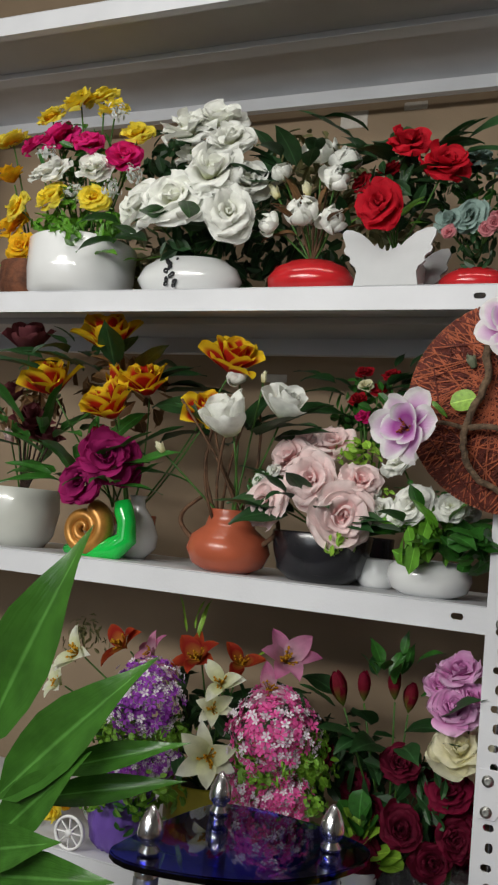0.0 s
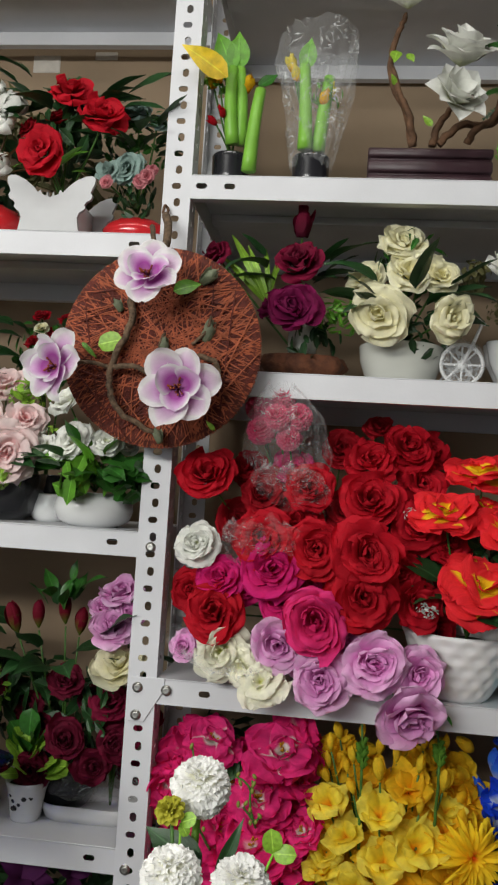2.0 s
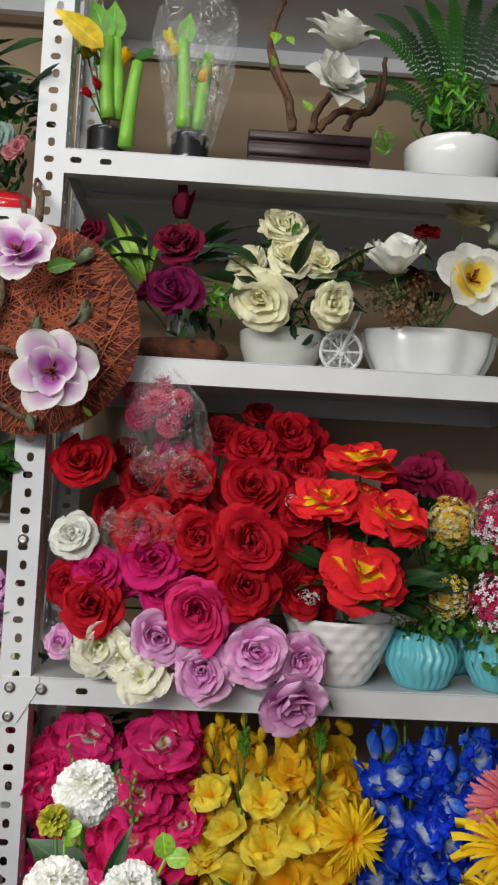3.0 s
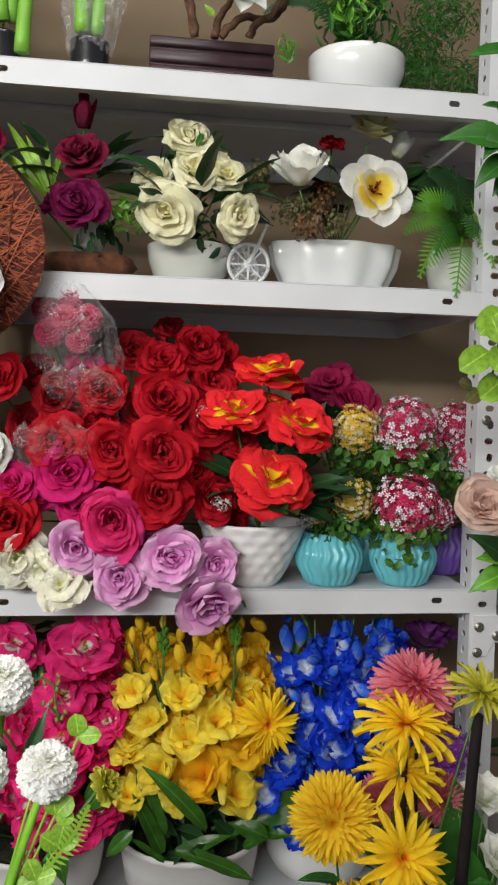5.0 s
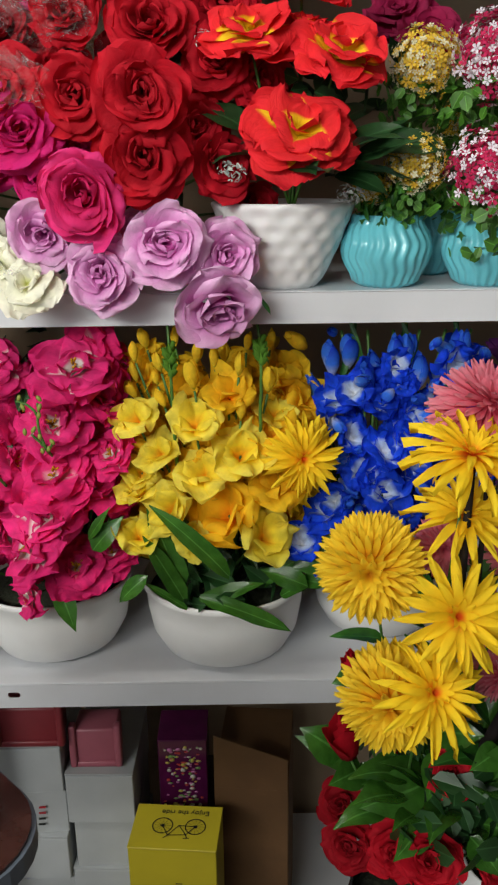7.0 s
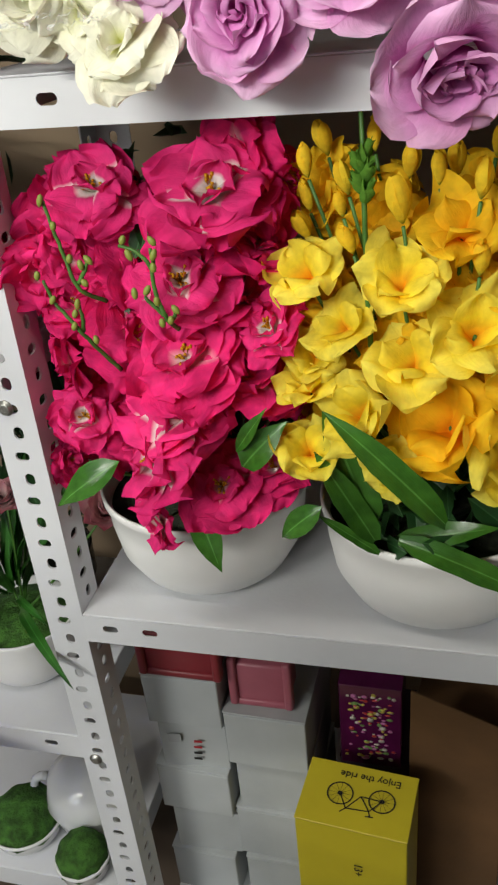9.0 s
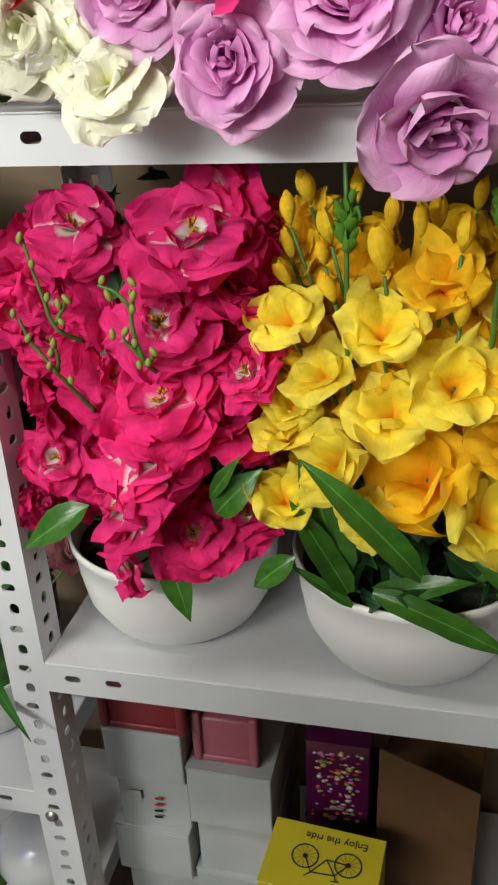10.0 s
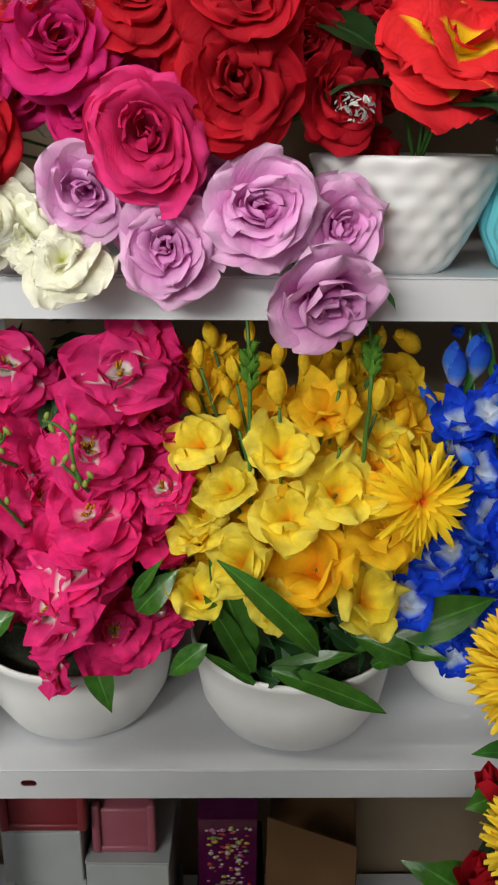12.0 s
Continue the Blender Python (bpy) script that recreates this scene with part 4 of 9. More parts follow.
def fern(parent, base, tip, droop, green, n=26, w=0.05, seed=0):
    """One frond: a bowed rib with paired leaflets, one mesh."""
    a, b = Vector(base), Vector(tip)
    mid = (a + b) / 2 + Vector(droop)
    o = Vector(parent.location)
    pts = bezier(a, mid, b, n)
    rng = random.Random(seed)
    V, U, F = [], [], []
    k = 0
    for i in range(1, n):
        t = i / (n - 1)
        d = (pts[i] - pts[i - 1]).normalized()
        sd = d.cross(Vector((0.2, -1, 0.35))).normalized()
        ln = w * (math.sin(math.pi * min(1, t * 0.85 + 0.12)) ** 0.8) * rng.uniform(0.85, 1.1)
        for sg in (-1, 1):
            tip_p = pts[i] + sd * sg * ln + d * ln * 0.45 + Vector((0, 0, -ln * 0.2))
            h = d * (pts[1] - pts[0]).length * 0.30
            m1 = (pts[i] + tip_p) / 2
            for p, uu, vv in ((pts[i] - h * 0.6, 0, 0), (m1 - h, 0, .5), (tip_p, .5, 1), (m1 + h, 1, .5), (pts[i] + h * 0.6, 1, 0)):
                V.append(p - o)
                U.append((uu, vv))
            F.append(tuple(range(k, k + 5)))
            k += 5
        sw = d.cross(Vector((0, -1, 0.3))).normalized() * 0.0012
        V += [pts[i - 1] - sw - o, pts[i - 1] + sw - o, pts[i] + sw - o, pts[i] - sw - o]
        U += [(0, 0)] * 4
        F.append((k, k + 1, k + 2, k + 3))
        k += 4
    me = pydata("frond", V, F, U, False)
    return link_mesh("frond", me, G[green], parent)


# ---- pots ----


def wall_profile(pts, t=0.004):
    """Outer profile from the foot to the rim, then the inside back down."""
    r1, z1 = pts[-1]
    inner = [(max(0.002, r - t), max(z, 0.006)) for r, z in reversed(pts)]
    return [(0.002, pts[0][1])] + list(pts) + [(r1 - t * 0.3, z1 + t * 0.5), (r1 - t * 0.8, z1 + t * 0.4)] + inner[1:]


def pot(parent, mat, pts, radial=None, sx=1.0, sy=1.0, fill=0.8, n=44, name="pot", label="", filling="soil"):
    bm = lathe(wall_profile(pts), n, radial, sx, sy)
    bmesh.ops.recalc_face_normals(bm, faces=bm.faces[:])
    ob = part(name, bm, mat, parent, label)
    if fill:
        h = pts[-1][1] * fill
        r = next((a[0] + (b[0] - a[0]) * (h - a[1]) / max(1e-6, b[1] - a[1]) for a, b in zip(pts, pts[1:]) if a[1] <= h <= b[1]), pts[-1][0]) - 0.003
        fb = lathe([(r, h - 0.004), (r, h), (r * 0.6, h + 0.006), (r * 0.2, h + 0.009)], n, radial and (lambda a, z, rr: rr * radial(a, h, 1.0)), sx, sy)
        bmesh.ops.recalc_face_normals(fb, faces=fb.faces[:])
        part("filling", fb, M[filling], parent)
    return ob


def bowl_pts(r_foot, r_mid, r_rim, h):
    return [(r_foot, 0.0), (r_foot + (r_mid - r_foot) * 0.45, h * 0.10), (r_mid * 0.97 + r_foot * 0.03, h * 0.35), (r_mid, h * 0.62), (r_rim, h * 0.93), (r_rim * 1.015, h)]


def filler(parent, kind, colour, n, lo, hi, size, seed, root):
    """More blooms of a packed bouquet, inside a box, so that no gap shows between the front ones."""
    rng = random.Random(seed)
    for k in range(n):
        p = Vector([rng.uniform(a, b) for a, b in zip(lo, hi)])
        nrm = Vector((rng.uniform(-.6, .6), -0.8, rng.uniform(-.3, .6)))
        flower(parent, kind, colour, p, size * rng.uniform(0.8, 1.15), nrm, k + seed, None)

# ---- left rack, upper shelf ----
A2, A3, A4, A5 = A_TOPS[1], A_TOPS[2], A_TOPS[3], A_TOPS[4]
B2, B3, B4, B5, B6 = B_TOPS[1], B_TOPS[2], B_TOPS[3], B_TOPS[4], B_TOPS[5]


def arrangement(label, x, y, z, name="flower_arrangement", category="artificial flowers", group="potted flower arrangements"):
    return thing(name, label, category, (x, y, z), group)


# white cup with yellow and magenta roses
o = arrangement("white round cup pot of yellow, magenta and white cloth roses", -0.778, 1.08, A2)
r = 0.091
pot(o, M["white_glaze"], [(r * 0.82, 0), (r * 0.95, r * 0.12), (r * 1.0, r * 0.5), (r * 1.01, r * 1.05)])
root = (o.location.x, 1.08, A2 + 0.05)
blooms(o, [("open", "yellow", -0.81, 1.06, 2.099, 0.06),
    ("open", "yellow", -0.777, 1.08, 2.113, 0.061),
    ("open", "yellow", -0.729, 1.05, 2.073, 0.053),
    ("open", "yellow", -0.857, 1.05, 2.071, 0.049),
    ("open", "yellow", -0.665, 1.03, 2.011, 0.055),
    ("open", "yellow", -0.797, 1, 1.902, 0.053),
    ("open", "yellow", -0.715, 1, 1.894, 0.05),
    ("open", "yellow", -0.881, 1.02, 1.897, 0.049),
    ("open", "magenta", -0.812, 1.02, 2.015, 0.066),
    ("open", "magenta", -0.743, 1.01, 1.992, 0.057),
    ("open", "magenta", -0.678, 1.02, 1.971, 0.056),
    ("open", "magenta", -0.884, 1.05, 2.022, 0.049),
    ("open", "white", -0.795, 1, 1.948, 0.055),
    ("open", "white", -0.72, 1, 1.946, 0.056),
    ("open", "white", -0.842, 1.02, 1.953, 0.038)], root, 1)
foliage(o, (-0.769, 1.04, 1.889), 0.14, "bright", 2, 90, 0.2, 0.35)
foliage(o, (-0.802, 1.07, 1.993), 0.17, "green", 3, 110, 0.17, 0.4)
foliage(o, (-0.726, 1.06, 1.963), 0.1, "bright", 1, 60, 0.2, 0.4)
spray(o, root, 0.13, 16, "long", "bright", 0.07, 4)
for q, p in enumerate(((-0.754, 1, 1.844), (-0.682, 1.01, 1.85), (-0.818, 1.02, 1.863))):
    foliage(o, p, 0.06, "bright", q, 40, 0.36, 0.45)
for q, p in enumerate(((-0.816, 1, 1.979), (-0.678, 0.99, 1.906), (-0.75, 0.99, 1.905), (-0.647, 1, 1.932), (-0.704, 1.02, 2.05))):
    foliage(o, p, 0.04, "frost", q, 40, 0.26, 0.45)

# oval white pot with white roses
o = arrangement("oval white pot with a dark printed band and white open roses", -0.565, 1.07, A2)
r = 0.09
pot(o, M["white_glaze"], [(r * 0.6, 0), (r * 0.85, r * 0.1), (r * 1.0, r * 0.34), (r * 0.9, r * 0.55), (r * 0.72, r * 0.66)], sy=0.6)
for i in range(16):
    rng = random.Random(i)
    a = radians(-96 + rng.uniform(-7, 7))
    h = r * (0.12 + 0.5 * i / 16)
    rr = r * (0.90 + 0.1 * math.sin(math.pi * i / 15))
    bm = lathe([(0.0042, 0), (0.003, 0.0012), (0.0005, 0.0016)], 7)
    part("printed_mark", bm, M["black_glaze"], o, "", True, facing((rr * math.cos(a), rr * 0.6 * math.sin(a), h), (math.cos(a), math.sin(a), 0.1), 0, rng.uniform(0.6, 1.2)))
root = (o.location.x, 1.07, A2 + 0.06)
blooms(o, [("open", "white", -0.572, 1.03, 2.013, 0.085),
    ("open", "white", -0.53, 1.05, 2.033, 0.082),
    ("open", "white", -0.49, 1.02, 1.98, 0.076),
    ("open", "white", -0.625, 1, 1.876, 0.081),
    ("open", "white", -0.554, 0.98, 1.873, 0.102),
    ("open", "white", -0.504, 0.99, 1.919, 0.095),
    ("open", "white", -0.458, 1.02, 1.916, 0.072),
    ("open", "white", -0.47, 0.99, 1.851, 0.083),
    ("open", "white", -0.562, 1.06, 1.982, 0.073)], root, 3)
foliage(o, (-0.568, 1.06, 1.86), 0.17, "deep", 4, 90, 0.22, 0.45)
foliage(o, (-0.644, 1.12, 2.006), 0.16, "deep", 2, 90, 0.22, 0.45)
spray(o, root, 0.15, 14, "ovate", "green", 0.07, 6)

# red oval pot with white round buds
o = arrangement("red glazed oval pot with white cotton-like buds and rusty leaves", -0.357, 1.06, A2)
r = 0.068
pot(o, M["red_glaze"], [(r * 0.7, 0), (r * 0.95, r * 0.15), (r * 1.0, r * 0.38), (r * 0.85, r * 0.62), (r * 0.6, r * 0.72)], sy=0.65)
root = (o.location.x, 1.06, A2 + 0.05)
blooms(o, [("ballbud", "white", -0.35, 1.03, 1.962, 0.052),
    ("ballbud", "white", -0.306, 1.02, 1.941, 0.049),
    ("ballbud", "white", -0.312, 1, 1.905, 0.045),
    ("ballbud", "white", -0.358, 0.99, 1.853, 0.052),
    ("ballbud", "white", -0.313, 1, 1.84, 0.043),
    ("ballbud", "white", -0.417, 1.04, 1.934, 0.041),
    ("ballbud", "white", -0.419, 1.02, 1.847, 0.037),
    ("bud", "cream", -0.418, 1.03, 1.903, 0.025),
    ("bud", "cream", -0.373, 1.05, 1.913, 0.026)], root, 5)
spray(o, (-0.376, 1.06, 1.907), 0.10, 18, "ovate", "deep", 0.075, 9)
spray(o, (-0.339, 1.02, 1.82), 0.06, 9, "long", "rust", 0.06, 10, 1.0)
foliage(o, (-0.388, 1.1, 1.961), 0.16, "olive", 3, 90, 0.2, 0.4)
for q in range(5):
    stem(o, root, Vector(root) + Vector((-0.03 + q * 0.018, -0.03, 0.10)), 0.002, (0, 0, 0), M["twig"])

# butterfly planter with red roses
o = arrangement("white butterfly-shaped planter with red roses and dark leaves", -0.23, 1.05, A2)


M["grey_wood"] = plain("grey_white_painted_wood", (0.56, 0.57, 0.58), 0.6, 0, 0.06, 16, 0.08, 160)


def butterfly(parent, w, h, y):
    half = [(0.0, 0.60), (0.02, 0.62), (0.03, 0.71), (0.05, 0.63), (0.09, 0.66), (0.11, 0.74), (0.14, 0.69), (0.20, 0.80), (0.29, 0.92), (0.39, 0.99), (0.46, 1.0), (0.495, 0.95), (0.49, 0.86), (0.465, 0.77),
            (0.45, 0.70), (0.47, 0.64), (0.455, 0.57), (0.41, 0.53), (0.39, 0.48), (0.40, 0.42), (0.37, 0.37), (0.335, 0.33), (0.315, 0.24), (0.325, 0.12), (0.34, 0.0)]
    loop = [(-x * w, zz * h) for x, zz in reversed(half[1:])] + [(x * w, zz * h) for x, zz in half]
    bm = bmesh.new()
    f = [bm.verts.new((x, 0, z)) for x, z in loop]
    g = [bm.verts.new((x, 0.006, z)) for x, z in loop]
    bm.faces.new(f), bm.faces.new(list(reversed(g)))
    for i in range(len(loop)):
        j = (i + 1) % len(loop)
        bm.faces.new((f[i], g[i], g[j], f[j]))
    bmesh.ops.recalc_face_normals(bm, faces=bm.faces[:])
    ob = part("butterfly_side", bm, M["grey_wood"], parent, "white butterfly-shaped side", False)
    ob.location = (0, y, 0)
    return ob


w = 0.133
butterfly(o, w, 0.081, -0.045)
butterfly(o, w * 0.95, 0.078, 0.035).location.x = 0.012
part("tray", box_bm(w * 0.6, 0.078, 0.05, (0, -0.002, 0.026), 0.004), M["white_plastic"], o)
root = (o.location.x, 1.05, A2 + 0.06)
blooms(o, [("open", "red", -0.217, 1.02, 1.955, 0.067),
    ("open", "red", -0.157, 1, 1.912, 0.065),
    ("open", "red", -0.241, 0.99, 1.852, 0.07),
    ("rose", "crimson", -0.281, 1.03, 1.904, 0.036),
    ("rose", "crimson", -0.248, 1.06, 1.935, 0.041)], root, 8)
spray(o, (-0.219, 1.04, 1.915), 0.11, 24, "ovate", "deep", 0.075, 12)
spray(o, (-0.228, 1, 1.825), 0.04, 6, "ovate", "bright", 0.04, 13)
foliage(o, (-0.225, 1.08, 1.916), 0.17, "deep", 1, 80, 0.22, 0.45)

# red pot with teal and pink flowers
o = arrangement("red glazed pot with pale teal and small pink flowers", -0.117, 1.07, A2)
r = 0.052
pot(o, M["red_glaze"], [(r * 0.7, 0), (r * 0.95, r * 0.15), (r * 1.0, r * 0.38), (r * 0.85, r * 0.58), (r * 0.65, r * 0.66)], sy=0.75)
root = (o.location.x, 1.07, A2 + 0.05)
blooms(o, [("open", "teal", -0.125, 1.06, 1.944, 0.041),
    ("open", "teal", -0.121, 1.02, 1.843, 0.047),
    ("open", "teal", -0.15, 1.02, 1.838, 0.038),
    ("open", "teal", -0.1, 1.08, 1.937, 0.038),
    ("open", "small_pink", -0.089, 1, 1.824, 0.022),
    ("open", "small_pink", -0.098, 1, 1.816, 0.019),
    ("open", "small_pink", -0.147, 1, 1.815, 0.019),
    ("open", "small_pink", -0.087, 1.02, 1.842, 0.018)], root, 11)
spray(o, (-0.123, 1.06, 1.872), 0.08, 18, "ovate", "deep", 0.055, 15)
foliage(o, (-0.132, 1.09, 1.92), 0.13, "green", 2, 110, 0.13, 0.6)
foliage(o, (-0.115, 1.04, 1.813), 0.09, "deep", 3, 70, 0.2, 0.5)

# sprigs lying behind the pots
o = thing("foliage_bunch", "dusty bunch of dark artificial foliage behind the pots", "artificial foliage", (-0.55, 1.22, A2), "loose foliage")
for i, (fx, fz, fs) in enumerate(((-0.62, 0.20, 0.16), (-0.48, 0.24, 0.16), (-0.36, 0.22, 0.15), (-0.50, 0.12, 0.2), (-0.28, 0.12, 0.18), (-0.80, 0.12, 0.2), (-0.68, 0.08, 0.2), (-0.40, 0.06, 0.2))):
    foliage(o, (fx, 1.2, A2 + fz), fs, "deep" if i % 2 else "olive", i, 100, 0.2, 0.45)
o = thing("dried_bouquet", "yellow-brown dried bouquet in a dark pot", "artificial flowers", (-0.87, 1.07, A2), "potted flower arrangements")
pot(o, M["cork"], bowl_pts(0.04, 0.055, 0.055, 0.06))
blooms(o, [("open", "golden", -0.899, 1.04, 1.874, 0.058),
    ("open", "golden", -0.871, 1.03, 1.83, 0.048),
    ("open", "yellow", -0.944, 1.06, 2.039, 0.06),
    ("tulip", "golden", -0.93, 1.05, 1.971, 0.059)], (-0.87, 1.07, A2 + 0.04), 14)

# ---- left rack, middle shelf ----
o = arrangement("grey glazed pot with dull mauve blooms and long leaves", -0.861, 1.10, A3)
r = 0.069
pot(o, M["cream_glaze"], [(r * 0.7, 0), (r * 0.9, r * 0.3), (r, r * 0.9), (r * 0.95, r * 1.4)])
root = (o.location.x, 1.10, A3 + 0.08)
blooms(o, [("cup", "mauve", -0.867, 1.08, 1.665, 0.083),
    ("tulip", "mauve", -0.832, 1.06, 1.538, 0.075),
    ("tulip", "mauve", -0.909, 1.1, 1.59, 0.069),
    ("tulip", "mauve", -0.809, 1.08, 1.513, 0.066),
    ("bud", "pale_pink", -0.856, 1.04, 1.51, 0.028)], root, 2)
spray(o, (-0.802, 1.06, 1.483), 0.12, 22, "long", "green", 0.11, 3)
foliage(o, (-0.852, 1.1, 1.563), 0.16, "rust", 1, 70, 0.2, 0.4)
for q in range(6):
    stem(o, root, (o.location.x + 0.02 * q - 0.02, 1.08, A3 + 0.24), 0.002, (0.01, 0, 0), M["dark_twig"])

# snail-shaped planter, one plain mesh
o = arrangement("green snail-shaped planter with a golden shell and purple roses", -0.666, 1.05, A3)
sn = 0.13


def snail(parent, s):
    bm = bmesh.new()
    body = [(-0.46, 0.05, 0.05), (-0.25, 0.10, 0.13), (0.02, 0.11, 0.15), (0.24, 0.13, 0.15), (0.38, 0.26, 0.13), (0.36, 0.44, 0.115), (0.30, 0.60, 0.12), (0.27, 0.70, 0.10)]
    rows = []
    for k, (x, z, rr) in enumerate(body):
        a = Vector((body[min(k + 1, 7)][0] - body[max(k - 1, 0)][0], 0, body[min(k + 1, 7)][1] - body[max(k - 1, 0)][1])).normalized()
        up = Vector((-a.z, 0, a.x))
        rows.append([bm.verts.new(Vector((x, 0, z)) * s + (up * math.sin(t) * rr + Vector((0, 1, 0)) * math.cos(t) * rr) * s) for t in (2 * math.pi * i / 18 for i in range(18))])
    for p, q in zip(rows, rows[1:]):
        for i in range(18):
            bm.faces.new((p[i], p[(i + 1) % 18], q[(i + 1) % 18], q[i]))
    bm.faces.new(rows[0]), bm.faces.new(list(reversed(rows[-1])))
    n0 = len(bm.faces)
    shell = []
    N, T = 72, 12
    for i in range(N):
        t = i / (N - 1)
        a = -0.6 + t * 4.6 * math.pi
        R = 0.03 + 0.235 * t
        rr = 0.03 + 0.085 * t
        c = Vector((-0.16 + math.cos(a) * R, -0.09 * (1 - t) - 0.03, 0.33 + math.sin(a) * R))
        rad = Vector((math.cos(a), 0, math.sin(a)))
        shell.append([bm.verts.new((c + rad * math.cos(b) * rr + Vector((0, 1.5, 0)) * math.sin(b) * rr) * s) for b in (2 * math.pi * k / T for k in range(T))])
    for p, q in zip(shell, shell[1:]):
        for i in range(T):
            bm.faces.new((p[i], p[(i + 1) % T], q[(i + 1) % T], q[i]))
    bm.faces.new(shell[0]), bm.faces.new(list(reversed(shell[-1])))
    bm.faces.ensure_lookup_table()
    for f in bm.faces[n0:]:
        f.material_index = 1
    bmesh.ops.recalc_face_normals(bm, faces=bm.faces[:])
    ob = part("snail_planter", bm, M["green_glaze"], parent, "glossy green snail planter with golden spiral shell")
    ob.data.materials.append(M["gold_glaze"])
    return ob


M["green_glaze"] = plain("green_glaze", (0.012, 0.54, 0.07), 0.12, 0, 0.15, 30, 0, 100, 0.5)
M["gold_glaze"] = plain("gold_paint", (0.52, 0.24, 0.05), 0.35, 0.4, 0.2, 60, 0.1, 200, 0.2)
snail(o, sn)
root = (o.location.x, 1.08, A3 + 0.08)
blooms(o, [("open", "violet_rose", -0.636, 1, 1.479, 0.085),
    ("open", "violet_rose", -0.673, 1, 1.442, 0.076),
    ("open", "violet_rose", -0.625, 1.04, 1.465, 0.052),
    ("bud", "violet_rose", -0.677, 1.02, 1.517, 0.03)], root, 4)
spray(o, (-0.694, 1.02, 1.432), 0.10, 18, "long", "green", 0.10, 5)
spray(o, (-0.629, 1.03, 1.429), 0.05, 8, "ovate", "green", 0.05, 6)

# white bird-like vase behind it
o = thing("white_vase", "white glazed vase behind the snail planter", "vase", (-0.642, 1.12, A3))
r = 0.039
bm = lathe([(r * 0.5, 0), (r * 0.95, r * 0.5), (r, r * 1.0), (r * 0.7, r * 1.7), (r * 0.34, r * 2.2), (r * 0.3, r * 2.5), (r * 0.4, r * 2.65), (r * 0.2, r * 2.6)], 26)
part("vase_body", bm, M["white_glaze"], o)

# flame tulips in a dark pot
o = arrangement("dark pot of tall yellow and red tulip-like blooms", -0.683, 1.16, A3)
pot(o, M["terracotta"], bowl_pts(0.035, 0.05, 0.05, 0.07))
root = (o.location.x, 1.16, A3 + 0.06)
blooms(o, [("flame", "flame_tulip", -0.708, 1.09, 1.672, 0.128),
    ("flame", "flame_tulip", -0.771, 1.03, 1.586, 0.112),
    ("flame", "flame_tulip", -0.613, 1.06, 1.594, 0.104),
    ("flame", "flame_tulip", -0.636, 1.0, 1.547, 0.1),
    ("flame", "flame_tulip", -0.467, 1.05, 1.632, 0.108),
    ("flame", "flame_tulip", -0.506, 1.06, 1.553, 0.09),
    ("bud", "flame_tulip", -0.669, 1.05, 1.613, 0.052),
    ("bud", "bud_red", -0.657, 1.0, 1.513, 0.045)], root, 6)
spray(o, (-0.701, 1.12, 1.592), 0.16, 20, "ovate", "deep", 0.11, 7)
foliage(o, (-0.727, 1.16, 1.618), 0.2, "rust", 2, 60, 0.24, 0.4)

# terracotta pot with white peonies and a twig handle
o = arrangement("round terracotta-red pot with white peonies and twisted twigs", -0.452, 1.07, A3)
r = 0.064
pot(o, M["terracotta"], [(r * 0.55, 0), (r * 0.85, r * 0.16), (r, r * 0.5), (r * 0.9, r * 0.82), (r * 0.6, r * 1.05), (r * 0.52, r * 1.3), (r * 0.56, r * 1.42)])
root = (o.location.x, 1.07, A3 + 0.07)
blooms(o, [("cup", "white", -0.436, 1, 1.531, 0.086),
    ("cup", "white", -0.366, 1.02, 1.561, 0.076),
    ("ballbud", "white", -0.454, 1.04, 1.618, 0.035),
    ("bud", "cream", -0.412, 1.05, 1.621, 0.018),
    ("bud", "cream", -0.561, 1.02, 1.504, 0.022)], root, 9)
spray(o, (-0.445, 1.06, 1.513), 0.10, 14, "ovate", "deep", 0.10, 8)
for q in range(8):
    rng = random.Random(q)
    stem(o, Vector(root) + Vector((rng.uniform(-.03, .03), rng.uniform(-.03, .02), 0)), Vector(root) + Vector((rng.uniform(-.09, .05), rng.uniform(-.05, .03), rng.uniform(.10, .2))), 0.0026, (rng.uniform(-.04, .04), -.02, 0), M["twig"])
for sx in (-1, 1):
    hp = [Vector((sx * r * (0.75 + 0.5 * math.sin(math.pi * i / 12)), -0.01, r * (0.6 + 1.1 * i / 12))) for i in range(13)]
    link_mesh("twig_handle", tube_mesh("twig_handle", hp, 0.004, 0.003, 7), M["twig"], o, "bent brown twig handle")

# black bowl of pale pink roses
o = arrangement("black glazed bowl of pale pink roses with light green sprigs", -0.315, 1.10, A3)
r = 0.075
pot(o, M["black_glaze"], [(r * 0.62, 0), (r * 0.86, r * 0.2), (r * 0.96, r * 0.6), (r, r * 0.92)])
root = (o.location.x, 1.10, A3 + 0.07)
blooms(o, [("open", "pale_pink", -0.314, 1.02, 1.467, 0.079),
    ("open", "pale_pink", -0.261, 1, 1.422, 0.082),
    ("open", "pale_pink", -0.377, 1.02, 1.431, 0.07),
    ("open", "pale_pink", -0.245, 1.02, 1.472, 0.057),
    ("open", "pale_pink", -0.358, 1.05, 1.502, 0.061),
    ("open", "pale_pink", -0.306, 1.08, 1.524, 0.066),
    ("open", "pale_pink", -0.344, 1.09, 1.527, 0.059),
    ("open", "white", -0.401, 1.04, 1.464, 0.025),
    ("open", "white", -0.379, 1.04, 1.48, 0.021),
    ("open", "white", -0.228, 1.03, 1.46, 0.02)], root, 10)
